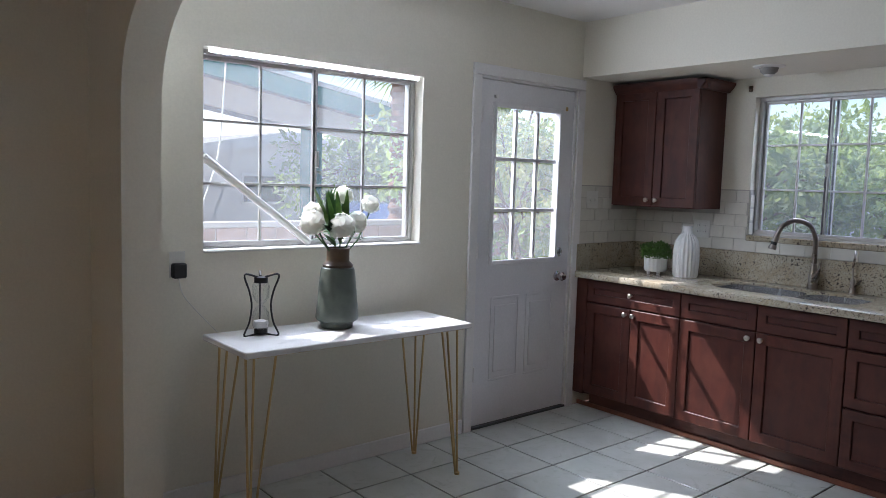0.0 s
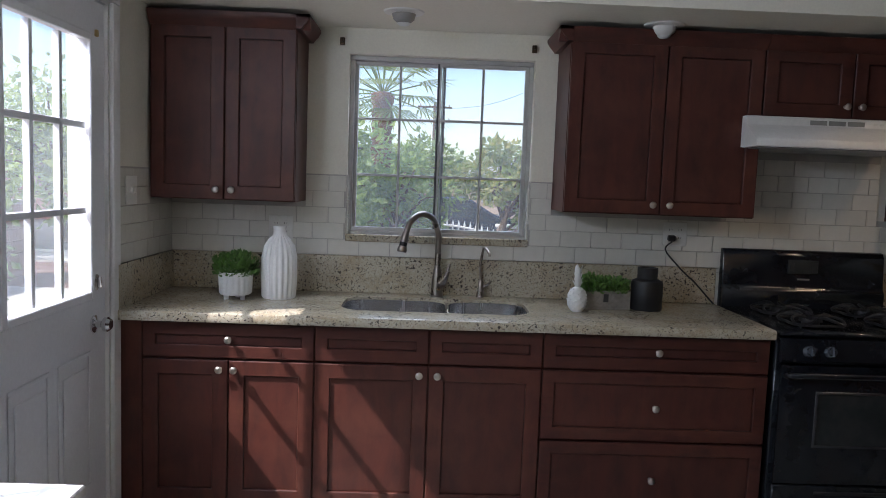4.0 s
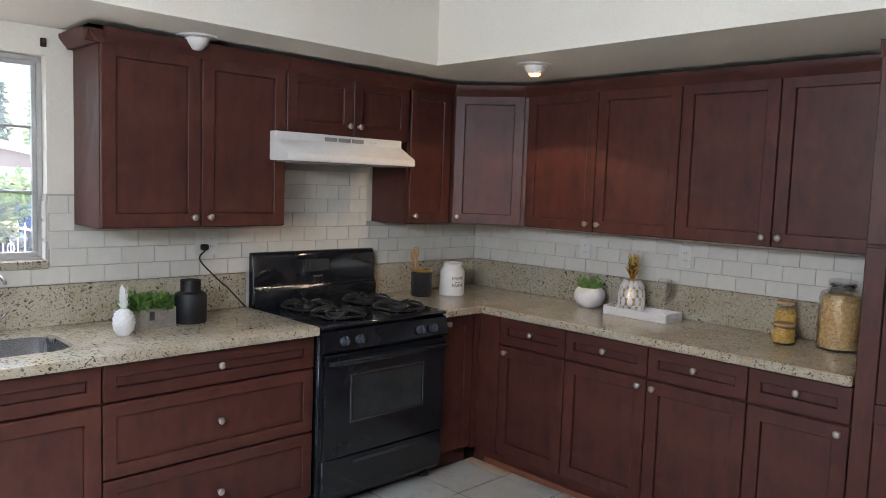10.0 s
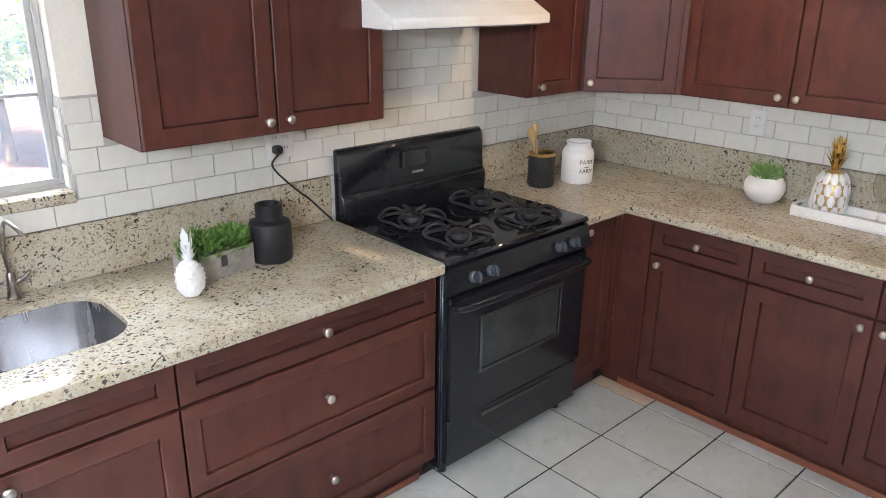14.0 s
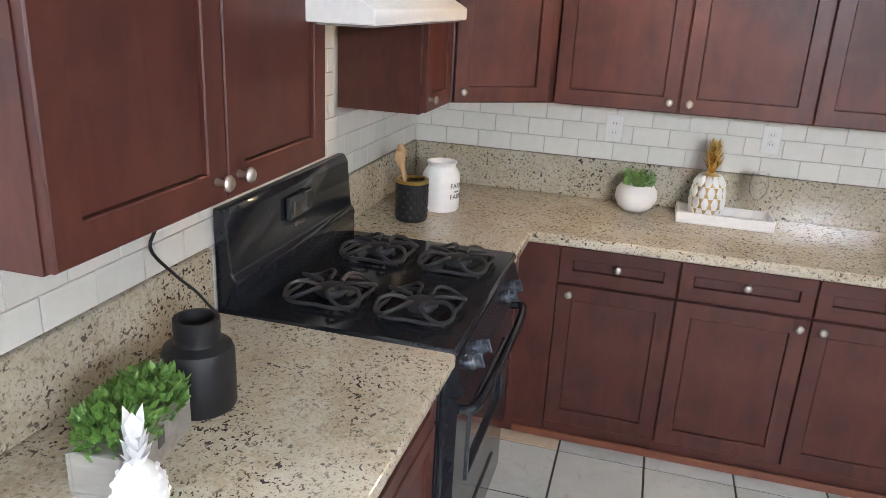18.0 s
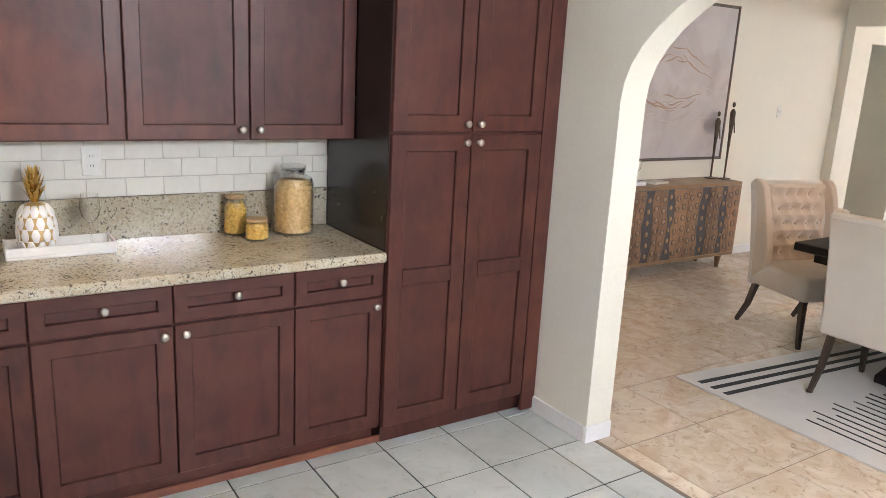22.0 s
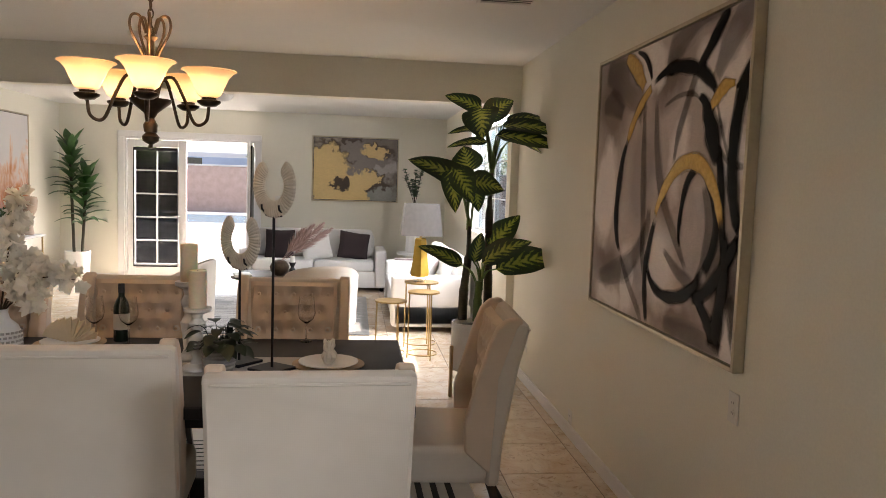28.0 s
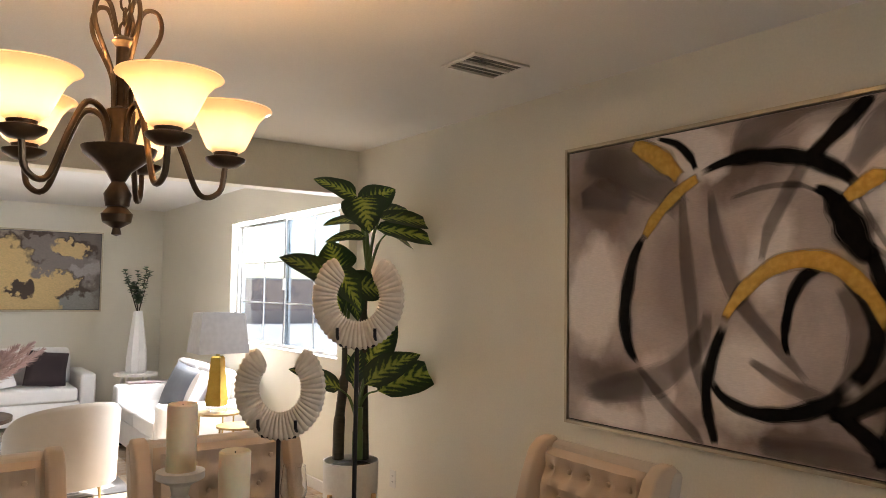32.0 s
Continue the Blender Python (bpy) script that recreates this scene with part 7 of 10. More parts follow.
STROKES = (
    ([(-0.733, 0.628), (-0.518, 0.572), (-0.299, 0.463), (-0.137, 0.314)], (0.1, 0.2, 0.18, 0.08), PAINTBROWN, 0.001),
    ([(-0.752, 0.418), (-0.607, 0.435), (-0.424, 0.362)], (0.06, 0.12, 0.06), PAINTBROWN, 0.001),
    ([(0.115, 0.497), (0.199, 0.612), (0.342, 0.699), (0.575, 0.715), (0.734, 0.717)], (0.05, 0.14, 0.16, 0.12, 0.05), PAINTBROWN, 0.001),
    ([(0.891, 0.676), (0.758, 0.604), (0.656, 0.522), (0.562, 0.4)], (0.06, 0.13, 0.12, 0.05), PAINTBROWN, 0.001),
    ([(-0.735, -0.535), (-0.494, -0.482), (-0.243, -0.404), (-0.054, -0.234), (-0.019, -0.105)], (0.05, 0.11, 0.11, 0.07, 0.03), PAINTBROWN, 0.001),
    ([(-0.388, -0.376), (-0.241, -0.51), (-0.085, -0.633), (-0.04, -0.702)], (0.02, 0.045, 0.04, 0.02), PAINTBROWN, 0.001),
    ([(-0.146, 0.395), (-0.126, 0.128), (-0.1, -0.107), (-0.07, -0.363), (0.005, -0.558)], (0.02, 0.06, 0.06, 0.05, 0.02), PAINTBROWN, 0.001),
    ([(-0.007, 0.408), (0.032, 0.175), (0.121, -0.052), (0.286, -0.24), (0.408, -0.37)], (0.02, 0.06, 0.07, 0.05, 0.02), PAINTBROWN, 0.001),
    ([(0.404, 0.463), (0.329, 0.341), (0.257, 0.214), (0.22, 0.082)], (0.04, 0.05, 0.045, 0.02), PAINTBROWN, 0.0005),
    ([(0.082, 0.349), (0.233, 0.381), (0.375, 0.377), (0.464, 0.336)], (0.01, 0.02, 0.02, 0.01), PAINTBROWN, 0.0005),
    ([(0.522, -0.003), (0.59, -0.134), (0.577, -0.288), (0.495, -0.406)], (0.03, 0.07, 0.07, 0.03), PAINTBROWN, 0.001),
    ([(0.157, -0.296), (0.318, -0.378), (0.466, -0.431), (0.577, -0.528)], (0.02, 0.05, 0.06, 0.03), PAINTBROWN, 0.001),
    ([(0.193, -0.629), (0.38, -0.635), (0.577, -0.636), (0.756, -0.647)], (0.05, 0.1, 0.1, 0.05), PAINTBROWN, 0.001),
    ([(0.887, -0.124), (0.863, -0.267), (0.84, -0.41), (0.862, -0.588)], (0.08, 0.15, 0.15, 0.08), PAINTBROWN, 0.001),
    ([(0.63, 0.146), (0.707, 0.087), (0.806, 0.064), (0.888, 0.069)], (0.01, 0.022, 0.022, 0.01), PAINTBROWN, 0.0005),
    ([(0.59, 0.33), (0.656, 0.193), (0.733, 0.061)], (0.01, 0.02, 0.01), PAINTBROWN, 0.0005),
    ([(0.769, -0.419), (0.816, -0.515), (0.862, -0.628)], (0.04, 0.07, 0.06), PAINTBROWN, 0.0005),
    ([(-0.056, 0.47), (0.063, 0.504), (0.183, 0.512), (0.312, 0.498), (0.434, 0.465), (0.534, 0.407), (0.603, 0.346)], (0.015, 0.035, 0.055, 0.06, 0.055, 0.05, 0.02), PAINTBLACK, 0),
    ([(-0.345, 0.232), (-0.411, 0.123), (-0.451, -0.031), (-0.466, -0.158), (-0.441, -0.283), (-0.383, -0.367)], (0.015, 0.05, 0.065, 0.065, 0.05, 0.01), PAINTBLACK, 0),
    ([(-0.282, 0.66), (-0.173, 0.618), (-0.102, 0.55), (-0.071, 0.488)], (0.01, 0.03, 0.035, 0.02), PAINTBLACK, 0),
    ([(0.434, 0.362), (0.487, 0.334), (0.526, 0.279), (0.563, 0.209), (0.603, 0.129), (0.643, 0.084)], (0.015, 0.045, 0.085, 0.115, 0.085, 0.04), PAINTBLACK, 0),
    ([(0.63, 0.128), (0.661, 0.041), (0.682, -0.067), (0.7, -0.173), (0.712, -0.268)], (0.03, 0.055, 0.05, 0.045, 0.03), PAINTBLACK, 0),
    ([(0.06, -0.158), (0.012, -0.269), (-0.022, -0.385), (-0.028, -0.511), (-0.001, -0.608), (0.01, -0.662)], (0.025, 0.045, 0.05, 0.045, 0.04, 0.02), PAINTBLACK, 0),
    ([(-0.008, -0.396), (0.039, -0.454), (0.126, -0.494), (0.241, -0.504), (0.355, -0.485), (0.466, -0.44), (0.564, -0.364)], (0.02, 0.035, 0.045, 0.055, 0.055, 0.05, 0.045), PAINTBLACK, 0),
    ([(0.564, -0.364), (0.622, -0.285), (0.651, -0.197), (0.635, -0.1), (0.59, -0.029), (0.535, 0.015)], (0.045, 0.05, 0.05, 0.045, 0.035, 0.01), PAINTBLACK, 0),
    ([(0.465, 0.066), (0.392, 0.025), (0.347, -0.05), (0.323, -0.144), (0.317, -0.215), (0.33, -0.272)], (0.02, 0.045, 0.04, 0.035, 0.025, 0.01), PAINTBLACK, 0),
    ([(0.712, -0.183), (0.732, -0.298), (0.724, -0.424), (0.702, -0.542), (0.677, -0.646)], (0.04, 0.065, 0.08, 0.09, 0.085), PAINTBLACK, 0),
    ([(0.887, 0.431), (0.831, 0.403), (0.782, 0.323), (0.753, 0.209), (0.745, 0.082), (0.765, -0.045), (0.801, -0.137), (0.834, -0.183)], (0.06, 0.08, 0.085, 0.08, 0.07, 0.065, 0.06, 0.03), PAINTBLACK, 0),
    ([(0.733, 0.36), (0.795, 0.371), (0.854, 0.348), (0.887, 0.3)], (0.01, 0.025, 0.03, 0.02), PAINTBLACK, 0),
    ([(0.661, 0.672), (0.603, 0.624), (0.526, 0.559), (0.448, 0.493), (0.404, 0.452)], (0.02, 0.055, 0.06, 0.05, 0.02), PAINTBLACK, 0),
    ([(0.467, -0.481), (0.577, -0.441), (0.682, -0.361), (0.769, -0.263), (0.829, -0.198)], (0.03, 0.06, 0.065, 0.06, 0.04), PAINTBLACK, 0),
    ([(0.495, -0.451), (0.564, -0.497), (0.63, -0.552), (0.677, -0.619)], (0.02, 0.05, 0.06, 0.05), PAINTBLACK, 0),
    ([(0.829, -0.188), (0.852, -0.247), (0.884, -0.305)], (0.03, 0.05, 0.05), PAINTBLACK, 0),
    ([(-0.052, 0.46), (-0.131, 0.42), (-0.216, 0.36), (-0.296, 0.284), (-0.353, 0.207)], (0.03, 0.045, 0.05, 0.05, 0.03), PAINTGOLD, -0.003),
    ([(-0.422, 0.652), (-0.323, 0.605), (-0.227, 0.538), (-0.147, 0.459)], (0.04, 0.08, 0.085, 0.05), PAINTGOLD, -0.003),
    ([(0.549, 0.302), (0.603, 0.34), (0.661, 0.372), (0.746, 0.376)], (0.03, 0.055, 0.055, 0.015), PAINTGOLD, -0.003),
    ([(0.053, -0.159), (0.094, -0.09), (0.171, -0.003), (0.284, 0.073), (0.406, 0.094), (0.516, 0.069), (0.603, -0.003), (0.661, -0.085), (0.702, -0.184)], (0.02, 0.04, 0.055, 0.062, 0.066, 0.062, 0.058, 0.05, 0.02), PAINTGOLD, -0.003),
)
for mt, solid in ((PAINTBLACK, 1.0), (PAINTGOLD, 1.0), (PAINTBROWN, 0.52)):
    brushed(mt, solid)
for pts, ws, mt, dy in STROKES:
    part("brush_stroke", stroke(pts, [1.5 * q for q in ws], FY - 0.0002 + dy), mt, cv)

DARKFRAME = plain("dark_thin_frame", (0.10, 0.075, 0.055), (0.14, 0.105, 0.075), 0.45)
p1, c1 = canvas("wide_abstract_painting", 1.60, 1.40, (-0.99, YB + 0.001, 1.69), 180, washes("pale_grey_lilac_washes", (0.60, 0.55, 0.54), (0.53, 0.48, 0.47), (0.45, 0.395, 0.385), 1.2, 1.5), DARKFRAME, "wide pale grey lilac abstract painting above the sideboard")
PALEPAINT = plain("off_white_paint", (0.62, 0.58, 0.54), (0.50, 0.44, 0.40), 0.5, scale=40, bump_scale=150, relief=0.8)
RUST = plain("rust_paint", (0.36, 0.22, 0.13), (0.42, 0.30, 0.22), 0.5, scale=30, relief=0.4)
rnd = random.Random(31)
for k in range(46):
    x0 = rnd.gauss(-0.15, 0.30)
    z0 = rnd.gauss(0.0, 0.16)
    pts = [(x0 + 0.09 * i, 0.7 * z0 + 0.20 * math.exp(-((x0 + 0.09 * i) / 0.35) ** 2) * (1 if z0 > 0 else -0.6) + rnd.uniform(-0.022, 0.022)) for i in range(rnd.randint(3, 5))]
    pts = [(min(0.74, max(-0.74, x)), z) for x, z in pts]
    if len({p[0] for p in pts}) == len(pts):
        part("brush_stroke", stroke(pts, (0.003, 0.011, 0.008, 0.003), -0.0372, 5), RUST if k % 3 == 0 else PALEPAINT, c1)


LEAFGOLD, SLATE, UMBER = (0.78, 0.57, 0.26), (0.24, 0.205, 0.19), (0.065, 0.038, 0.024)
GOLDMAP = blobs("gold_and_slate_paint", (0.21, 0.17, 0.145), [
    ((0.35, -0.38), (0.45, 0.28), 0, (0.30, 0.31, 0.29), 0.1, 0.5), ((0.45, 0.05), (0.40, 0.20), 10, (0.42, 0.38, 0.36), 0.1, 0.5), ((-0.45, 0.44), (0.36, 0.16), 0, (0.36, 0.30, 0.25), 0.1, 0.5),
    ((-0.42, 0.02), (0.52, 0.58), 10, UMBER, 0.20, 0.32), ((0.02, -0.22), (0.62, 0.30), -8, UMBER, 0.20, 0.32), ((0.33, 0.27), (0.36, 0.20), 0, UMBER, 0.20, 0.36), ((0.42, -0.20), (0.22, 0.09), 12, UMBER, 0.15, 0.5),
    ((-0.46, 0.02), (0.46, 0.50), 10, LEAFGOLD, 0.20, 0.34), ((-0.38, -0.34), (0.52, 0.32), 0, LEAFGOLD, 0.20, 0.34), ((0.0, -0.18), (0.54, 0.22), -6, LEAFGOLD, 0.20, 0.34), ((0.24, -0.14), (0.26, 0.11), 8, LEAFGOLD, 0.20, 0.34), ((-0.02, -0.40), (0.32, 0.20), 0, LEAFGOLD, 0.20, 0.34),
    ((-0.02, 0.34), (0.20, 0.34), -20, SLATE, 0.12, 0.3), ((0.20, 0.08), (0.50, 0.13), -14, SLATE, 0.15, 0.4), ((0.31, 0.28), (0.28, 0.13), 5, LEAFGOLD, 0.20, 0.34), ((-0.24, -0.23), (0.20, 0.13), 0, UMBER, 0.12, 0.3), ((-0.10, 0.46), (0.26, 0.07), 0, UMBER, 0.2, 0.5)], 0.20, 9.0, 0.45, 1.0, 0.5)


canvas("gold_abstract_painting", 1.36, 1.02, (XB + 0.001, 2.36, 1.82), 90, GOLDMAP, SILVER, "abstract painting of gold leaf on slate grey above the sofa")


def flame_wash(name):
    m, nt, bsdf = surface(name, 0.6)
    v = coords(nt)
    sep = nt.nodes.new("ShaderNodeSeparateXYZ")
    nt.links.new(v, sep.inputs[0])
    n1, n2 = noise_tex(nt, coords(nt, (1, 1, 0.5)), 4.0, 5, 0.6, 1.0), noise_tex(nt, v, 8, 4)
    add = nt.nodes.new("ShaderNodeMath")
    add.operation = "MULTIPLY_ADD"
    nt.links.new(n1, add.inputs[0])
    add.inputs[1].default_value = 1.4
    sub = nt.nodes.new("ShaderNodeMath")
    sub.operation = "MULTIPLY_ADD"
    sub.inputs[1].default_value, sub.inputs[2].default_value = -0.7, -0.28
    nt.links.new(sep.outputs["Z"], sub.inputs[0])
    nt.links.new(sub.outputs[0], add.inputs[2])
    flame = ramp(nt, add.outputs[0], [(0.42, (0.56, 0.55, 0.56)), (0.52, (0.62, 0.44, 0.34)), (0.68, (0.50, 0.20, 0.07)), (0.9, (0.40, 0.16, 0.08))])
    col = mix(nt, ramp(nt, n2, [(0.4, (0, 0, 0)), (0.7, (0.5, 0.5, 0.5))]), flame, (0.60, 0.56, 0.55))
    nt.links.new(col, bsdf.inputs["Base Color"])
    return m


canvas("flame_abstract_painting", 1.80, 1.27, (-7.03, YB + 0.001, 1.755), 180, flame_wash("rust_flames_on_grey"), SILVER, "abstract painting with rust flames on pale grey")

# ---- chandelier ----
CX, CY = -0.60, 1.455
chd = thing("chandelier", (CX, CY, DC), 0, "dark bronze five-arm chandelier with glowing amber glass shades", "chandelier")
part("canopy", lathe([(0, 0), (0.075, -0.0005), (0.072, -0.02), (0.05, -0.036), (0.02, -0.05), (0, -0.051)][::-1], 24), BRONZE, chd)
bm = bmesh.new()
for k in range(11):
    z = -0.065 - 0.036 * k
    ring = [(0.011 * math.cos(a) * (k % 2), 0.011 * math.cos(a) * (1 - k % 2), z + 0.022 * math.sin(a)) for a in [2 * math.pi * i / 10 for i in range(10)]]
    tube(ring, 0.0035, 6, bm, True)
part("chain", bm, BRONZE, chd)
DROP = -0.07
part("column", lathe([(0, DROP - 0.81), (0.028, DROP - 0.80), (0.033, DROP - 0.77), (0.016, DROP - 0.74), (0.03, DROP - 0.715), (0.085, DROP - 0.67), (0.09, DROP - 0.655), (0.035, DROP - 0.65), (0.034, DROP - 0.56), (0.017, DROP - 0.55), (0.017, DROP - 0.40), (0.03, DROP - 0.385), (0.012, DROP - 0.37), (0, DROP - 0.369)], 20), BRONZE, chd)
part("finial", lathe([(0, DROP - 0.875), (0.012, DROP - 0.87), (0.009, DROP - 0.855), (0.034, DROP - 0.84), (0.038, DROP - 0.82), (0.02, DROP - 0.80), (0, DROP - 0.80)], 16), BRONZE, chd)
AMBER = thin(alabaster("glowing_amber_glass"), 0.3, (0.92, 0.84, 0.72))
for k in range(5):
    a = 2 * math.pi * k / 5 + 0.19
    c, s = math.cos(a), math.sin(a)
    def at(r, z):
        return (r * c, r * s, z + DROP)
    arm = part("arm", tube(curve([at(0.03, -0.64), at(0.05, -0.575), at(0.10, -0.56), at(0.145, -0.64), at(0.195, -0.755), at(0.247, -0.745), at(0.260, -0.675)], 6), 0.0075, 8), BRONZE, chd)
    part("scroll", tube(curve([at(0.02, -0.56), at(0.03, -0.47), at(0.085, -0.36), at(0.08, -0.30), at(0.045, -0.30), at(0.02, -0.37)], 6), 0.006, 8), BRONZE, chd)
    part("cup", lathe([(0, -0.655), (0.03, -0.65), (0.05, -0.635), (0.052, -0.627), (0.03, -0.62), (0.036, -0.595), (0, -0.594)], 20, at(0.260, -0.028)), BRONZE, arm)
    sh = part("shade", lathe([(0.034, -0.612), (0.050, -0.600), (0.064, -0.570), (0.084, -0.525), (0.104, -0.502), (0.119, -0.495), (0.116, -0.491), (0.100, -0.500), (0.080, -0.523), (0.060, -0.568), (0.046, -0.597), (0.03, -0.608)], 28, at(0.260, -0.028)), AMBER, arm, "glowing amber alabaster glass shade")
    lamp = new("chandelier_light", bpy.data.lights.new("chandelier_light", "POINT"))
    lamp.data.energy, lamp.data.color, lamp.data.shadow_soft_size = 2.6, (1.0, 0.62, 0.30), 0.025
    lamp.location = (CX + 0.260 * c, CY + 0.260 * s, DC + DROP - 0.573)


def ceiling_vent(loc, w, d, rz, label):
    v = thing("ceiling_vent", loc, rz, label, "vent", "ceiling vents")
    part("backing", box((-w / 2 + 0.012, -d / 2 + 0.012, -0.004), (w / 2 - 0.012, d / 2 - 0.012, -0.0005)), SLOT, v)
    part("frame", boxes([((-w / 2, -d / 2, -0.012), (w / 2, -d / 2 + 0.02, -0.0006)), ((-w / 2, d / 2 - 0.02, -0.012), (w / 2, d / 2, -0.0006)), ((-w / 2, -d / 2 + 0.02, -0.012), (-w / 2 + 0.02, d / 2 - 0.02, -0.0006)), ((w / 2 - 0.02, -d / 2 + 0.02, -0.012), (w / 2, d / 2 - 0.02, -0.0006)), ((-0.008, -d / 2 + 0.02, -0.012), (0.008, d / 2 - 0.02, -0.0006))], 0.002), CEIL, v)
    for k in range(6):
        x = -w / 2 + 0.03 + (w - 0.06) * k / 5
        sl = part("slat", box((-0.001, -d / 2 + 0.021, -0.006), (0.001, d / 2 - 0.021, 0.0)), CEIL, v)
        sl.matrix_basis = pose(x, 0, -0.002, 0, 12 if k < 3 else -12, 0)


ceiling_vent((-1.33, 3.20, DC), 0.26, 0.33, 0, "white ceiling air vent beside the painting wall")
ceiling_vent((-1.37, -1.80, DC), 0.28, 0.36, 30, "white ceiling air vent beside the sideboard wall")

outlet((0.30, YP - 0.0005, 0.825), 0, label="white power outlet below the large painting")
outlet((-1.74, YP - 0.0005, 0.125), 0, label="white power outlet near the floor")
outlet((-3.05, YP - 0.0005, 0.33), 0, label="white power outlet near the floor behind the plant")
outlet((-2.68, YB + 0.0005, 1.45), 180, kind="switch", label="white switch plate on the dining room wall")

# ---- tall dieffenbachia in a white pot ----
def variegated():
    """Dark green blade with a yellow green middle that breaks up into streaks along the side veins."""
    m, nt, bsdf = surface("variegated_leaf", 0.33)
    tc = nt.nodes.new("ShaderNodeTexCoord")
    sep = nt.nodes.new("ShaderNodeSeparateXYZ")
    nt.links.new(tc.outputs["UV"], sep.inputs[0])
    def calc(op, a, b, c=0.0):
        k = nt.nodes.new("ShaderNodeMath")
        k.operation = op
        for sock, v in zip(k.inputs, (a, b, c)):
            if isinstance(v, (int, float)):
                sock.default_value = v
            else:
                nt.links.new(v, sock)
        return k.outputs[0]
    vein = calc("SINE", calc("MULTIPLY", calc("MULTIPLY_ADD", sep.outputs["Y"], -0.28, sep.outputs["X"]), 52.0), 0.0)
    n = noise_tex(nt, coords(nt), 26, 3, 0.6, 0.8)
    f = calc("MULTIPLY_ADD", vein, 0.22, calc("MULTIPLY_ADD", n, 1.1, calc("MULTIPLY", sep.outputs["Y"], -0.95)))
    col = ramp(nt, f, [(0.06, (0.012, 0.045, 0.012)), (0.20, (0.035, 0.10, 0.016)), (0.32, (0.22, 0.31, 0.045)), (0.56, (0.42, 0.50, 0.10))])
    nt.links.new(vary(nt, col, 0.25), bsdf.inputs["Base Color"])
    return m


VARI = variegated()
TRUNK = plain("brown_green_trunk", (0.055, 0.045, 0.025), (0.03, 0.03, 0.018), 0.7, scale=20, bump_scale=60, relief=0.5, stretch=(1, 1, 4))
STALK = plain("pale_green_stalk", (0.10, 0.17, 0.04), (0.07, 0.13, 0.03), 0.45, scale=20)
tp = thing("tall_potted_plant", (-2.743, 3.30, 0), 0, "tall variegated dieffenbachia in a white pot on brass legs", "plant")
part("pot", lathe([(0, 0.20), (0.15, 0.20), (0.165, 0.21), (0.17, 0.575), (0.162, 0.575), (0.155, 0.53), (0, 0.53)], 40), MATTEWHITE, tp)
part("soil", lathe([(0, 0.531), (0.154, 0.531), (0.12, 0.545), (0, 0.55)], 20), TRUNK, tp)
for k in range(4):
    a = 0.35 + k * math.pi / 2
    part("leg", box((-0.012, -0.012, 0.0), (0.012, 0.012, 0.40), 0.003), PALEWOOD, tp).matrix_basis = pose(0.185 * math.cos(a), 0.185 * math.sin(a), 0, 0, 0, math.degrees(a))
part("stem", tube(curve([(0, -0.089, 0.591), (0, -0.085, 0.828), (0, -0.061, 1.07), (0, -0.06, 1.315)], 8), [0.036] * 9 + [0.030] * 8 + [0.018] * 8, 12), TRUNK, tp)
part("stem", tube(curve([(-0.05, 0.118, 0.556), (-0.06, 0.112, 0.917), (-0.05, 0.1, 1.425), (-0.02, 0.102, 1.797)], 8), [0.034] * 9 + [0.030] * 8 + [0.018] * 8, 12), TRUNK, tp)
part("stem", tube(curve([(0.05, 0.016, 0.586), (0.05, 0.017, 0.75), (0.04, 0.025, 0.898)], 8), [0.034] * 9 + [0.028] * 8, 12), STALK, tp, "yellow-green young stem")


def blade(bm, base, way, length, width, droop, face, n=10):
    """A broad pointed leaf that arches over; face is the way its upper side turns."""
    way = Vector(way).normalized()
    side = way.cross(Vector(face)).normalized()
    up = side.cross(way)
    for i in range(n + 1):
        t = i / n
        p = Vector(base) + way * length * (t - 0.12 * droop * t * t) + Vector((0, 0, -droop * length * t * t)) 
        w = width * 0.5 * (math.sin(math.pi * min(1.0, t ** 0.62)) ** 0.75 if 0 < t < 1 else 0.01)
        wave = 0.10 * w * math.sin(9 * t)
        bm.verts.new(p)
        bm.verts.new(p + side * w + up * (0.16 * w + wave))
        bm.verts.new(p - side * w + up * (0.16 * w - wave))
    bm.verts.ensure_lookup_table()
    v = bm.verts
    for i in range(n):
        bm.faces.new((v[3 * i], v[3 * i + 3], v[3 * i + 4], v[3 * i + 1]))
        bm.faces.new((v[3 * i + 2], v[3 * i + 5], v[3 * i + 3], v[3 * i]))
    uv = bm.loops.layers.uv.new("leaf")
    bm.verts.index_update()
    for f in bm.faces:
        for lp in f.loops:
            q = lp.vert.index
            lp[uv].uv = (q // 3 / n, 0.0 if q % 3 == 0 else 1.0)


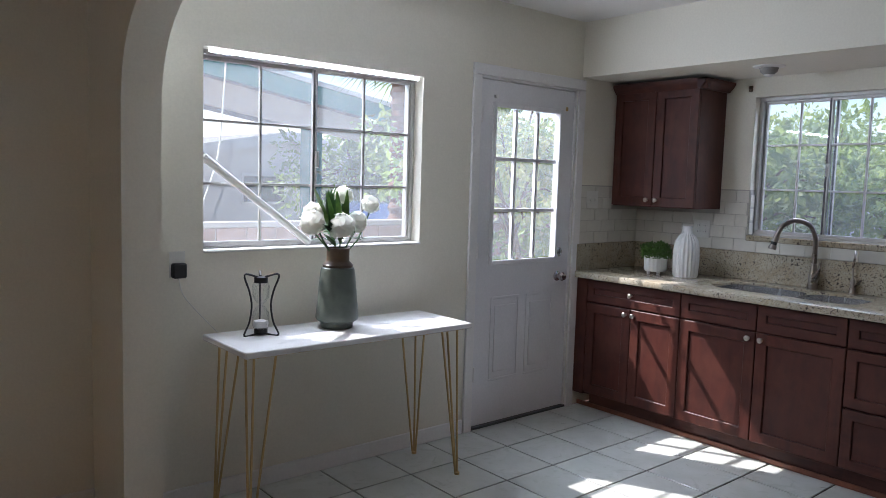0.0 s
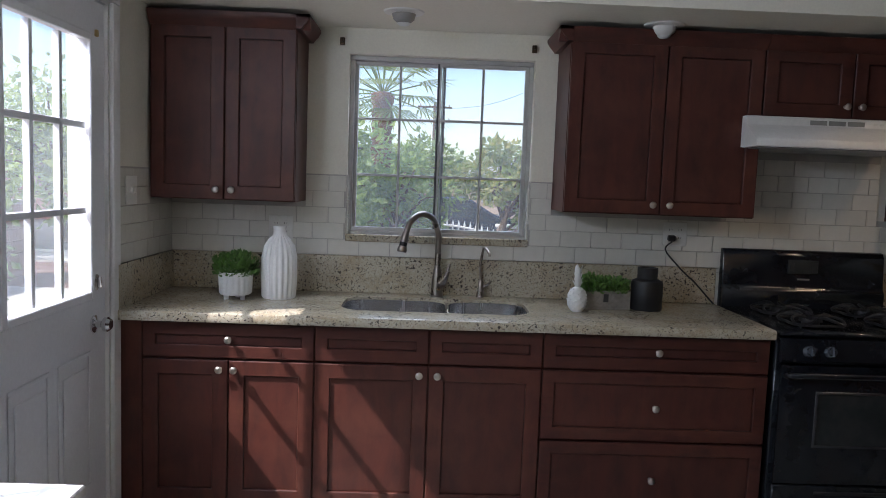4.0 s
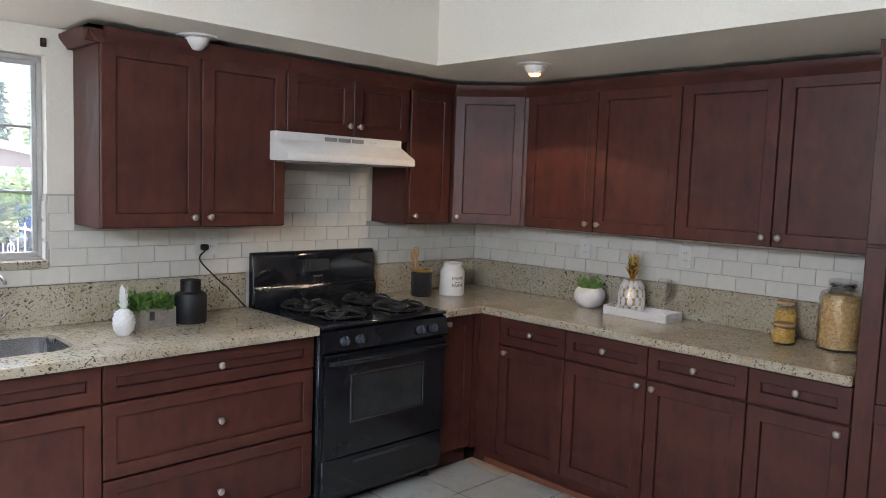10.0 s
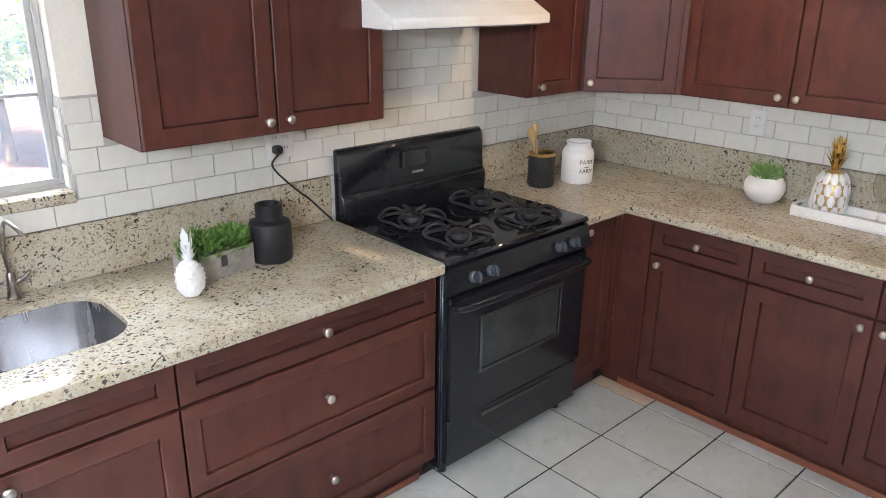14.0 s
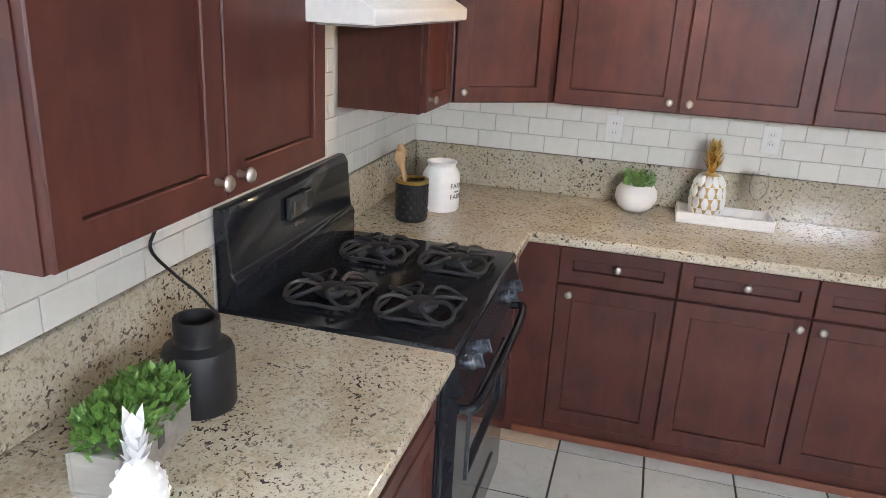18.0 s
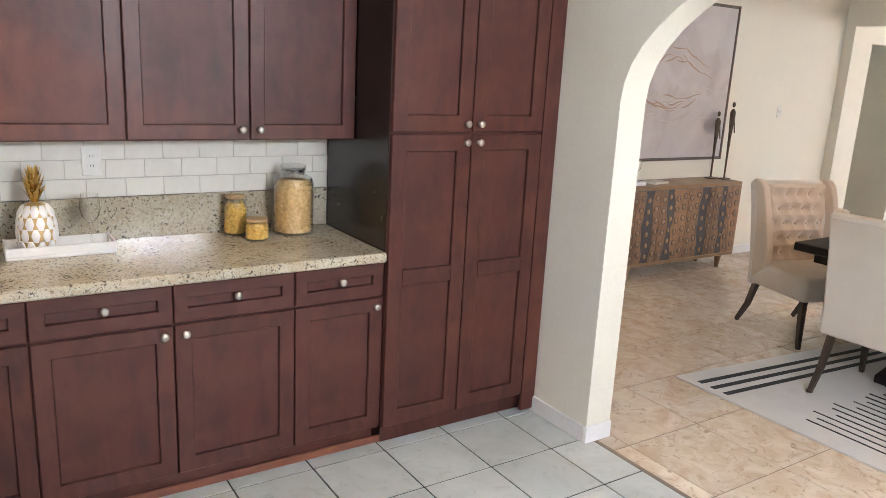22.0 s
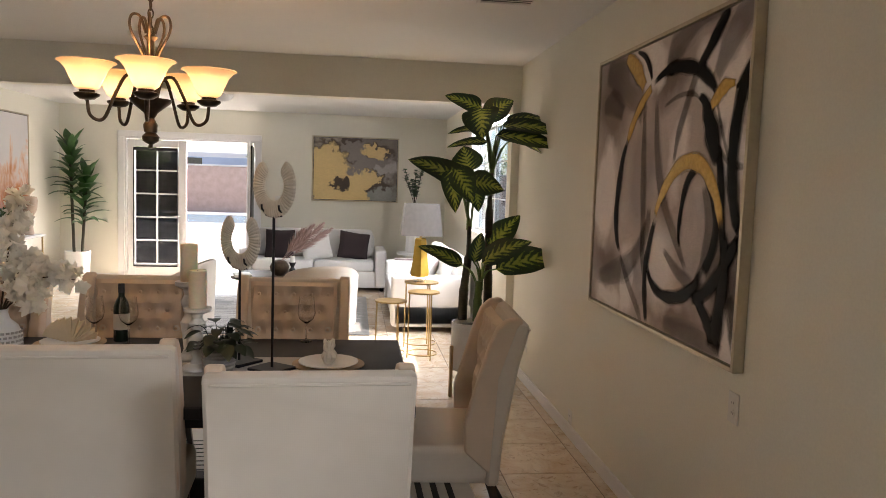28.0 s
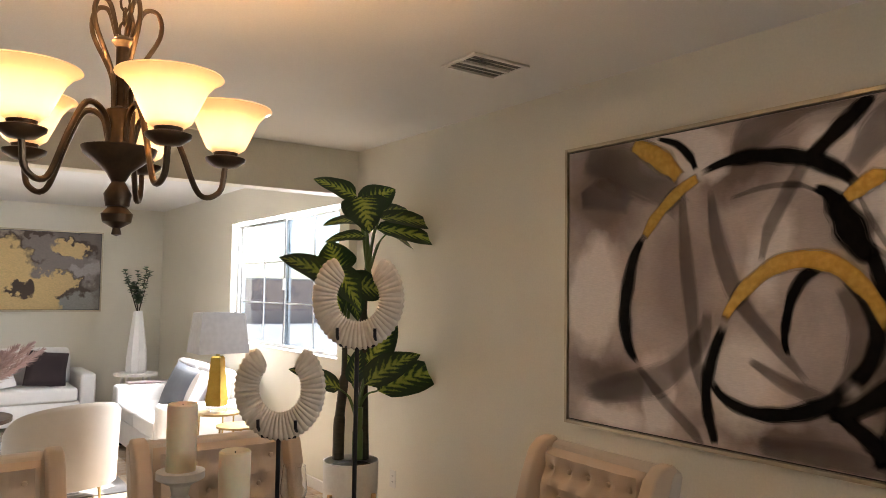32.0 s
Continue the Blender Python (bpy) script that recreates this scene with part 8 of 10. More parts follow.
rnd = random.Random(3)
for node_at, leaves in (
    ((0, 0.098, 1.757), (
        ((0, 0.001, 2.21), (-0.05, -0.267, 2.298), 0.148, 0.1),
        ((0.02, 0.035, 2.133), (0.1, 0.222, 2.267), 0.206, 0.25),
        ((0.1, -0.02, 2.198), (0.22, -0.026, 1.962), 0.288, 0.35),
        ((0.02, 0.159, 2.084), (0.05, 0.671, 2.021), 0.155, 0.22),
        ((0.06, 0.112, 2.009), (0.1, 0.647, 1.912), 0.165, 0.18),
        ((0.0, 0.026, 2.056), (0.05, -0.25, 2.008), 0.099, 0.2),
        ((0.05, 0.047, 1.957), (0.1, -0.261, 1.903), 0.093, 0.22),
        ((-0.1, 0.212, 2.128), (-0.2, 0.585, 2.165), 0.124, 0.2),
        ((-0.05, 0.257, 1.995), (-0.1, 0.54, 1.868), 0.103, 0.3),
    )),
    ((0, -0.062, 1.315), (
        ((-0.08, -0.062, 1.725), (-0.16, -0.101, 1.923), 0.258, 0.02),
        ((0.05, -0.11, 1.646), (0.1, -0.543, 1.802), 0.196, 0.2),
        ((0.08, -0.218, 1.745), (0.16, -0.193, 1.426), 0.185, 0.2),
        ((0.08, -0.084, 1.646), (0.14, 0.17, 1.598), 0.216, 0.25),
        ((0.14, -0.204, 1.744), (0.22, -0.07, 1.49), 0.227, 0.3),
        ((0.0, -0.022, 1.619), (0.06, -0.002, 1.429), 0.144, 0.3),
    )),
    ((0, 0.043, 0.854), (
        ((0.06, 0.145, 0.994), (0.12, 0.662, 1.104), 0.258, 0.18),
        ((0.0, 0.1, 1.155), (-0.04, 0.336, 1.401), 0.206, 0.08),
        ((0.1, 0.031, 1.044), (0.16, 0.392, 1.22), 0.196, 0.25),
        ((0.04, -0.107, 1.017), (0.06, -0.451, 1.157), 0.124, 0.2),
        ((0.04, -0.022, 1.042), (0.02, 0.035, 1.267), 0.124, 0.1),
        ((-0.03, 0.016, 1.043), (-0.06, -0.006, 1.214), 0.103, 0.1),
    ))):
    for k, (base, tip, wide, droop) in enumerate(leaves):
        base, tip, foot = Vector(base), Vector(tip), Vector(node_at) + Vector((0, 0.012 * (k % 3 - 1), -0.03 * (k % 2)))
        part("leaf_stalk", tube(curve([foot, foot.lerp(base, 0.45) + Vector((0, 0, 0.05)), base], 4), [0.010] * 5 + [0.006] * 4, 6), STALK, tp)
        L = (tip - base).length
        way = tip - base + Vector((0, 0, droop * L))
        out = Vector((0, tip.y - base.y, 0)).normalized()
        face = Vector((0.80, -0.34, 0.55)) + out * 0.15 + Vector((rnd.uniform(-0.15, 0.15), rnd.uniform(-0.15, 0.15), rnd.uniform(-0.1, 0.25)))
        bm = bmesh.new()
        blade(bm, base, way, way.length * 1.04, wide, droop * L / way.length, face, 12)
        part("leaf", bm, VARI, tp, smooth=60)

# ---- things on the dining table ----
TZ = 0.7855
BONE = plain("bone_white_plaster", (0.70, 0.65, 0.57), (0.60, 0.54, 0.46), 0.7, scale=25, bump_scale=90, relief=0.5)
WAX = plain("cream_candle_wax", (0.80, 0.70, 0.52), (0.76, 0.66, 0.48), 0.5, scale=6, relief=0.03, Subsurface_Weight=0.3)
GOLDPLATE = plain("wood_gold_charger", (0.45, 0.31, 0.17), (0.36, 0.24, 0.12), 0.4, 0.1, scale=12)
NAPKIN = fabric("cream_napkin_cloth", (0.80, 0.66, 0.46), (0.74, 0.60, 0.41), 260)
PALENAP = fabric("white_napkin_cloth", (0.74, 0.70, 0.63), (0.70, 0.66, 0.58), 260)
RUNNER = fabric("pale_grey_runner_cloth", (0.45, 0.42, 0.37), (0.38, 0.35, 0.31), 160, 0.95, 0.6)
GREYPOT = plain("grey_ribbed_stoneware", (0.36, 0.35, 0.33), (0.44, 0.43, 0.41), 0.6, scale=30, bump_scale=120, relief=0.4)
PETAL = thin(plain("ivory_petal", (0.93, 0.91, 0.85), (0.90, 0.87, 0.80), 0.6, scale=30, each=0.05), 0.45, (0.9, 0.87, 0.78))
TWIG = plain("dark_brown_twig", (0.05, 0.035, 0.022), (0.08, 0.055, 0.035), 0.8, scale=30, relief=0.4)
GREENBLACK = plain("deep_green_leaf", (0.006, 0.018, 0.008), (0.012, 0.03, 0.011), 0.4, scale=25)
solo("table_runner", box((-0.17, -1.22, 0), (0.17, 0.95, 0.004), 0.0015), RUNNER, "pale grey woven runner along the dining table", "runner", loc=(-0.46, 1.33, TZ))
RZ = TZ + 0.0045


def shell_ring(loc, h, label):
    """A pleated bone-white ring, open at its top, held by two prongs on a black rod."""
    r = thing("shell_ring_ornament", loc, 52, label, "ornament", "shell ring ornaments")
    part("base", box((-0.075, -0.075, 0), (0.075, 0.075, 0.014), 0.003), BLACKMETAL, r)
    part("rod", lathe([(0, 0.0141), (0.006, 0.0141), (0.006, h - 0.135), (0, h - 0.135)], 10), BLACKMETAL, r)
    for q in (-1, 1):
        part("prong", tube([(0, 0, h - 0.137), (q * 0.045, 0, h - 0.132), (q * 0.05, -0.004, h - 0.118), (q * 0.05, -0.022, h - 0.105), (q * 0.05, -0.024, h - 0.085)], 0.0045, 8), BLACKMETAL, r)
    bm = bmesh.new()
    n, rings = 280, []
    for i in range(n + 1):
        a = radians(-90 - 147 + 294 * i / n)
        pleat = abs(math.sin(42 * math.pi * i / n))
        end = min(1.0, min(i, n - i) / 14.0) ** 0.5
        R = 0.090
        w, t = (0.031 + 0.004 * pleat) * (0.55 + 0.45 * end), (0.012 + 0.0035 * pleat) * (0.4 + 0.6 * end)
        rings.append([bm.verts.new(((R + w * cu) * math.cos(a), t * su, h - 0.005 + (R + w * cu) * 1.12 * math.sin(a))) for cu, su in ((math.cos(2 * math.pi * k / 10), math.sin(2 * math.pi * k / 10)) for k in range(10))])
    for a, b in zip(rings, rings[1:]):
        for k in range(10):
            bm.faces.new((a[k], a[(k + 1) % 10], b[(k + 1) % 10], b[k]))
    bm.faces.new(rings[0][::-1])
    bm.faces.new(rings[-1])
    bmesh.ops.recalc_face_normals(bm, faces=bm.faces[:])
    part("ring", bm, BONE, r, "pleated bone-white ring, open at the top", smooth=25)


shell_ring((-0.385, 2.022, RZ), 0.81, "tall bone-white shell ring on a black rod stand")
shell_ring((-0.515, 1.862, RZ), 0.565, "lower bone-white shell ring on a black rod stand")


def napkin_fan(parent, z, mat):
    bm = bmesh.new()
    n, low, high = 22, [], []
    for i in range(n + 1):
        a = radians(-80 + 160 * i / n)
        f = 0.012 * (1 if i % 2 else -1)
        low.append(bm.verts.new((0.018 * math.sin(a), f * 0.4, z + 0.006)))
        high.append(bm.verts.new((0.138 * math.sin(a), f, z + 0.014 + 0.10 * math.cos(a) + 0.012 * (i % 2))))
    for i in range(n):
        bm.faces.new((low[i], low[i + 1], high[i + 1], high[i]))
    bmesh.ops.recalc_face_normals(bm, faces=bm.faces[:])
    bmesh.ops.solidify(bm, geom=bm.faces[:], thickness=0.003)
    part("napkin", bm, mat, parent, "fan-folded cloth napkin", smooth=20)


def napkin_knot(parent, z, mat):
    bm = bmesh.new()
    rnd = random.Random(5)
    for k in range(9):
        a = 2 * math.pi * k / 9
        r = rnd.uniform(0.016, 0.034)
        tube(curve([(0.010 * math.cos(a), 0.010 * math.sin(a), z + 0.004), (r * math.cos(a), r * math.sin(a), z + 0.035), (r * 0.4 * math.cos(a), r * 0.4 * math.sin(a), z + rnd.uniform(0.05, 0.065)), (r * 1.1 * math.cos(a), r * 1.1 * math.sin(a), z + rnd.uniform(0.085, 0.12))], 4), [0.012] * 4 + [0.015] * 4 + [0.010] * 4 + [0.004], 6, bm)
    part("napkin", bm, mat, parent, "knotted cloth napkin")


def place_setting(loc, rz, fan, label):
    """A charger, a dinner plate and a folded napkin on it."""
    p = thing("place_setting", loc, rz, label, "plate", "place settings")
    part("charger", lathe([(0, 0), (0.09, 0), (0.13, 0.006), (0.162, 0.014), (0.162, 0.018), (0.128, 0.011), (0, 0.008)], 48), GOLDPLATE, p, "round gold-brown charger plate")
    part("dinner_plate", lathe([(0, 0.0085), (0.075, 0.0085), (0.10, 0.014), (0.134, 0.026), (0.134, 0.030), (0.10, 0.019), (0.08, 0.014), (0, 0.013)], 48), WHITECER, p, "white dinner plate")
    if fan:
        napkin_fan(p, 0.015, NAPKIN)
    else:
        napkin_knot(p, 0.015, PALENAP)


place_setting((-0.46, 2.265, TZ), 0, False, "white plate on a gold charger with a knotted napkin")
place_setting((-0.86, 1.01, TZ), 80, True, "white plate on a charger with a fan-folded napkin")
place_setting((-0.86, 0.42, TZ), 85, True, "white plate on a charger with a fan-folded napkin")
place_setting((-0.06, 0.66, TZ), -90, True, "white plate on a charger with a fan-folded napkin")
place_setting((-0.06, 1.46, TZ), -90, True, "white plate on a charger with a fan-folded napkin")
place_setting((-0.46, 0.20, RZ), 0, False, "white plate on a gold charger with a knotted napkin")
for x, y in ((-1.0, 2.13), (-0.93, 1.10), (-0.90, 1.27), (-0.98, 0.10)):
    wine_glass((x, y, TZ), "clear stemmed wine glass on the dining table", 0.235, 0.046)
bottle((-0.99, 1.21, TZ), MATTEBLACK, "dark wine bottle with black foil on the table")


def turned_holder(loc, h, ch, label):
    c = thing("candle_holder", loc, 0, label, "candle holder", "white candle holders")
    part("holder", lathe([(0, 0), (0.062, 0), (0.064, 0.008), (0.058, 0.016), (0.030, 0.028), (0.022, 0.05), (0.034, h * 0.42), (0.038, h * 0.48), (0.022, h * 0.55), (0.018, h * 0.62), (0.034, h * 0.70), (0.036, h * 0.75), (0.020, h * 0.83), (0.026, h * 0.90), (0.060, h * 0.95), (0.060, h), (0, h)], 28), MATTEWHITE, c)
    part("candle", lathe([(0, h + 0.0005), (0.037, h + 0.0005), (0.038, h + ch - 0.004), (0.034, h + ch), (0.026, h + ch - 0.012), (0, h + ch - 0.014)], 24), WAX, c, "cream pillar candle")
    part("wick", tube([(0, 0, h + ch - 0.014), (0.002, 0, h + ch - 0.002)], 0.0014, 5), MATTEBLACK, c)


turned_holder((-0.40, 1.702, RZ), 0.27, 0.165, "white turned wooden candle holder with a cream pillar candle")
turned_holder((-0.58, 1.627, RZ), 0.36, 0.17, "taller white turned candle holder with a cream pillar candle")
turned_holder((-0.72, 0.42, RZ), 0.27, 0.16, "white turned wooden candle holder with a cream pillar candle")
blk = thing("candle_cup", (-0.38, 0.66, RZ), 0, "matte black cylinder candle cup on the dining table", "candle")
part("cup", lathe([(0, 0), (0.056, 0), (0.058, 0.006), (0.058, 0.168), (0.053, 0.168), (0.052, 0.14), (0, 0.139)], 32), MATTEBLACK, blk)
solo("candle_cup", lathe([(0, 0), (0.04, 0), (0.042, 0.005), (0.042, 0.11), (0.038, 0.11), (0.037, 0.09), (0, 0.089)], 28), MATTEBLACK, "small matte black candle cup on the dining table", "candle", loc=(-0.40, 0.745, RZ))

# trailing dark plant in a ribbed grey pot
dp = thing("small_potted_plant", (-0.36, 1.80, RZ), 0, "dark-leaved plant in a grey ribbed stoneware pot", "plant")
part("pot", lathe([(0, 0), (0.060, 0), (0.064, 0.01)] + [(0.066 + 0.003 * (k % 2) + 0.0006 * k, 0.014 + 0.008 * k) for k in range(13)] + [(0.072, 0.122), (0.066, 0.122), (0.064, 0.105), (0, 0.104)], 36), GREYPOT, dp)
rnd = random.Random(12)
for k in range(46):
    a, r = rnd.uniform(0, 6.28), rnd.uniform(0.02, 0.11)
    root = Vector((0.03 * math.cos(a), 0.03 * math.sin(a), 0.10))
    top = Vector((r * math.cos(a), r * math.sin(a), rnd.uniform(0.12, 0.24) - r * 0.4))
    bm = tube(curve([root, (root + top) / 2 + Vector((0, 0, 0.03)), top], 3), 0.0016, 5)
    broad_leaf(bm, top, (math.cos(a), math.sin(a), rnd.uniform(-0.3, 0.5)), rnd.uniform(0.06, 0.09), rnd.uniform(0.05, 0.07), 0.4, 0.15, 4)
    part("leaf", bm, GREENBLACK, dp, smooth=60)

# blossom branches in a patterned vase
bv = thing("blossom_vase", (-0.62, 0.80, RZ), 0, "white blossom branches in a grey and white patterned vase", "vase")
part("body", lathe([(0, 0), (0.070, 0), (0.078, 0.01), (0.088, 0.06), (0.088, 0.10), (0.070, 0.14), (0.038, 0.17), (0.030, 0.20), (0.034, 0.215), (0.029, 0.215), (0.025, 0.19), (0, 0.18)], 36), MATTEWHITE, bv)
for k in range(5):
    z = 0.035 + 0.02 * k
    bm = bmesh.new()
    for q in range(26):
        a = 2 * math.pi * (q + 0.5 * (k % 2)) / 26
        r = 0.0885 - (0.004 if k == 0 else 0)
        b = box((-0.007, -0.0025, -0.005), (0.007, 0.0015, 0.005))
        join(bm, b, pose(r * math.cos(a), r * math.sin(a), z, 0, 0, math.degrees(a) - 90))
    part("pattern_band", bm, GREYPOT, bv, "band of grey dashes")
rnd = random.Random(31)
heads = []
for k, (dx, dy, dz) in enumerate(((-0.10, -0.52, 0.22), (0.05, -0.34, 0.30), (-0.05, -0.12, 0.46), (0.08, 0.0, 0.34), (-0.08, 0.14, 0.22), (0.06, 0.34, 0.16), (-0.02, -0.22, 0.18), (0.12, 0.20, 0.06), (0.0, -0.40, 0.16), (-0.1, 0.05, 0.50))):
    root, tip = Vector((0, 0, 0.19)), Vector((dx, dy, 0.20 + dz))
    mid = root.lerp(tip, 0.5) + Vector((0, 0, 0.08))
    line = curve([root, mid, tip], 6)
    part("branch", tube(line, [0.004] * 7 + [0.0025] * 6, 6), TWIG, bv)
    for q in range(4, 13):
        heads += [line[q] + Vector((rnd.uniform(-0.045, 0.045), rnd.uniform(-0.045, 0.045), rnd.uniform(-0.035, 0.045))) for _ in range(5 if q > 5 else 2)]
for p in heads:
    bm = bmesh.new()
    d = Vector((rnd.uniform(-1, 1), rnd.uniform(-1, 1), rnd.uniform(-0.3, 1))).normalized()
    s_ = d.orthogonal().normalized()
    t_ = d.cross(s_)
    for k in range(10):
        a = 2 * math.pi * k / 5 + (0.6 if k > 4 else 0)
        o = (s_ * math.cos(a) + t_ * math.sin(a))
        L = rnd.uniform(0.032, 0.048) * (1 if k < 5 else 0.7)
        e = d.cross(o) * L * 0.42
        lift = d * L * (0.25 if k < 5 else 0.8)
        v = [bm.verts.new(w) for w in (p, p + o * L * 0.55 + e + lift * 0.6, p + o * L + lift, p + o * L * 0.55 - e + lift * 0.6)]
        bm.faces.new(v)
    part("blossom", bm, PETAL, bv, smooth=0)

# ---- living room ----
def cushion(parent_name, loc, rx, ry, rz, w, h, t, mat, label):
    c = solo("throw_pillow", pillow(w, h, t, 12), mat, label, "pillow", "throw pillows")
    c.matrix_basis = pose(*loc, rx, ry, rz)
    return c


def sofa(name, loc, rz, w, label, seats=2):
    """A low sofa that faces -y; origin on the floor at the middle of its front."""
    s = thing(name, loc, rz, label, "sofa")
    part("base", box((-w / 2, 0.03, 0.055), (w / 2, 0.88, 0.30), 0.02, 2), SOFAWHITE, s)
    for q in (-1, 1):
        part("arm", box((q * w / 2, 0.0, 0.055), (q * (w / 2 - 0.17), 0.86, 0.62), 0.04, 3), SOFAWHITE, s)
    part("back", box((-w / 2 + 0.17, 0.68, 0.30), (w / 2 - 0.17, 0.90, 0.80), 0.05, 3), SOFAWHITE, s)
    n = (w - 0.36) / seats
    for k in range(seats):
        a = -w / 2 + 0.18 + k * n
        part("seat_cushion", box((a, 0.0, 0.30), (a + n - 0.01, 0.68, 0.46), 0.035, 3), SOFAWHITE, s)
        b = part("back_cushion", box((a + 0.01, 0.0, 0.0), (a + n - 0.02, 0.18, 0.44), 0.06, 3), SOFAWHITE, s)
        b.matrix_basis = pose(0, 0.50, 0.47, -12, 0, 0)
    for q in (-1, 1):
        for y in (0.10, 0.78):
            part("foot", box((q * (w / 2 - 0.06) - 0.03, y - 0.03, 0.0), (q * (w / 2 - 0.06) + 0.03, y + 0.03, 0.055), 0.004), DARKWOOD, s)
    return s


sofa("sofa", (-8.12, 1.775, 0), -270, 2.15, "white upholstered two-seat sofa against the far wall")
cushion("sofa", (-8.42, 1.26, 0.66), 78, 0, 82, 0.44, 0.44, 0.15, PLUM, "dark plum velvet throw pillow on the white sofa")
cushion("sofa", (-8.42, 2.36, 0.66), 74, 8, 96, 0.46, 0.42, 0.15, PLUM, "dark plum velvet throw pillow on the white sofa")
cushion("sofa", (-8.40, 1.80, 0.64), 70, -12, 92, 0.44, 0.42, 0.15, SOFAWHITE, "white throw pillow on the white sofa")
sofa("armchair_sofa", (-6.05, 2.78, 0), 0, 1.80, "white upholstered sofa under the living room window, seen from its side", 2)
GREYPIL = fabric("grey_blue_cloth", (0.09, 0.10, 0.12), (0.14, 0.15, 0.17), 150)
cushion("sofa", (-6.0, 3.22, 0.66), 68, 10, 20, 0.46, 0.44, 0.16, GREYPIL, "grey blue throw pillow on the window sofa")
cushion("sofa", (-5.6, 3.24, 0.66), 68, -8, -30, 0.44, 0.42, 0.15, SOFAWHITE, "white throw pillow on the window sofa")
STRIPES = fabric("striped_throw", (0.20, 0.10, 0.10), (0.45, 0.40, 0.38), 60)
solo("throw_blanket", box((-6.94, 2.9, 0.622), (-6.80, 3.4, 0.64), 0.008), STRIPES, "dark striped throw blanket over the sofa arm", "blanket")


def round_table(name, loc, r, h, label, ring=0.02):
    t = thing(name, loc, 0, label, "table")
    part("tabletop", lathe([(0, h - 0.014), (r, h - 0.014), (r, h), (0, h)], 36), BRASS, t)
    for k in range(3):
        a = 2 * math.pi * k / 3 + 0.5
        part("leg", tube([((r - 0.02) * math.cos(a), (r - 0.02) * math.sin(a), h - 0.014), ((r - 0.01) * math.cos(a), (r - 0.01) * math.sin(a), 0)], 0.007, 8), BRASS, t)
    part("foot_ring", tube([((r - 0.01) * math.cos(2 * math.pi * k / 32), (r - 0.01) * math.sin(2 * math.pi * k / 32), 0.05) for k in range(32)], 0.006, 6, None, True), BRASS, t)
    return t


round_table("side_table", (-4.42, 3.04, 0), 0.17, 0.66, "gold wire round side table holding the lamp")
round_table("side_table", (-3.95, 3.02, 0), 0.15, 0.63, "gold wire round nesting side table")
round_table("side_table", (-3.97, 2.72, 0), 0.15, 0.54, "low gold wire round nesting side table")
lamp2 = thing("table_lamp", (-4.42, 3.02, 0.661), 0, "amber glass table lamp with a silver-grey rectangular shade", "lamp")
AMBERGLASS = plain("amber_gold_glass", (0.70, 0.46, 0.10), (0.55, 0.34, 0.06), 0.12, 0.5, relief=0)
part("foot", box((-0.085, -0.06, 0), (0.085, 0.06, 0.05), 0.012), CLEAR, lamp2)
part("body", lathe([(0, 0.051), (0.085, 0.051), (0.09, 0.09), (0.075, 0.20), (0.055, 0.42), (0.04, 0.435), (0, 0.436)], 4), AMBERGLASS, lamp2, smooth=10)
part("neck", lathe([(0, 0.435), (0.015, 0.435), (0.015, 0.49), (0, 0.49)], 10), BRASS, lamp2)
SHADE = plain("silver_grey_shade", (0.50, 0.50, 0.52), (0.44, 0.44, 0.46), 0.45, scale=30)
bm = bmesh.new()
lo, hi = [(-0.15, -0.20), (0.15, -0.20), (0.15, 0.20), (-0.15, 0.20)], [(-0.12, -0.165), (0.12, -0.165), (0.12, 0.165), (-0.12, 0.165)]
va, vb = [bm.verts.new((x, y, 0.46)) for x, y in lo], [bm.verts.new((x, y, 0.77)) for x, y in hi]
vc, vd = [bm.verts.new((x * 0.985, y * 0.98, 0.46)) for x, y in lo], [bm.verts.new((x * 0.985, y * 0.98, 0.77)) for x, y in hi]
for i in range(4):
    j = (i + 1) % 4
    bm.faces.new((va[i], va[j], vb[j], vb[i]))
    bm.faces.new((vc[j], vc[i], vd[i], vd[j]))
    bm.faces.new((va[j], va[i], vc[i], vc[j]))
    bm.faces.new((vb[i], vb[j], vd[j], vd[i]))
part("shade", bm, SHADE, lamp2, smooth=10)

acc = thing("accent_table", (-7.85, 3.22, 0), 0, "white round accent table in the room corner", "table")
part("tabletop", lathe([(0, 0.60), (0.24, 0.60), (0.24, 0.63), (0, 0.63)], 32), MATTEWHITE, acc)
for k in range(4):
    a = math.pi / 4 + k * math.pi / 2
    part("leg", tube([(0.17 * math.cos(a), 0.17 * math.sin(a), 0.60), (0.2 * math.cos(a), 0.2 * math.sin(a), 0)], 0.018, 8), MATTEWHITE, acc)
wv = thing("faceted_vase", (-7.85, 3.22, 0.631), 0, "tall faceted white vase with leafy green branches", "vase")
part("body", lathe([(0, 0), (0.11, 0), (0.12, 0.03), (0.11, 0.26), (0.07, 0.56), (0.05, 0.72), (0.045, 0.72), (0.04, 0.66), (0, 0.65)], 9), MATTEWHITE, wv, smooth=5)
rnd = random.Random(77)
bm, bl = bmesh.new(), bmesh.new()
for k in range(7):
    a = rnd.uniform(0, 6.28)
    top = Vector((0.16 * math.cos(a), 0.16 * math.sin(a), rnd.uniform(1.02, 1.23)))
    part("branch", tube(curve([(0, 0, 0.66), (top.x * 0.3, top.y * 0.3, 0.82), top], 4), 0.004, 5), TRUNK, wv)
    for q in range(18):
        p = Vector((0, 0, 0.8)).lerp(top, q / 17)
        b = rnd.uniform(0, 6.28)
        broad_leaf(bl, p, (math.cos(b), math.sin(b), 0.5), 0.09, 0.06, 0.2, 0.1, 4)
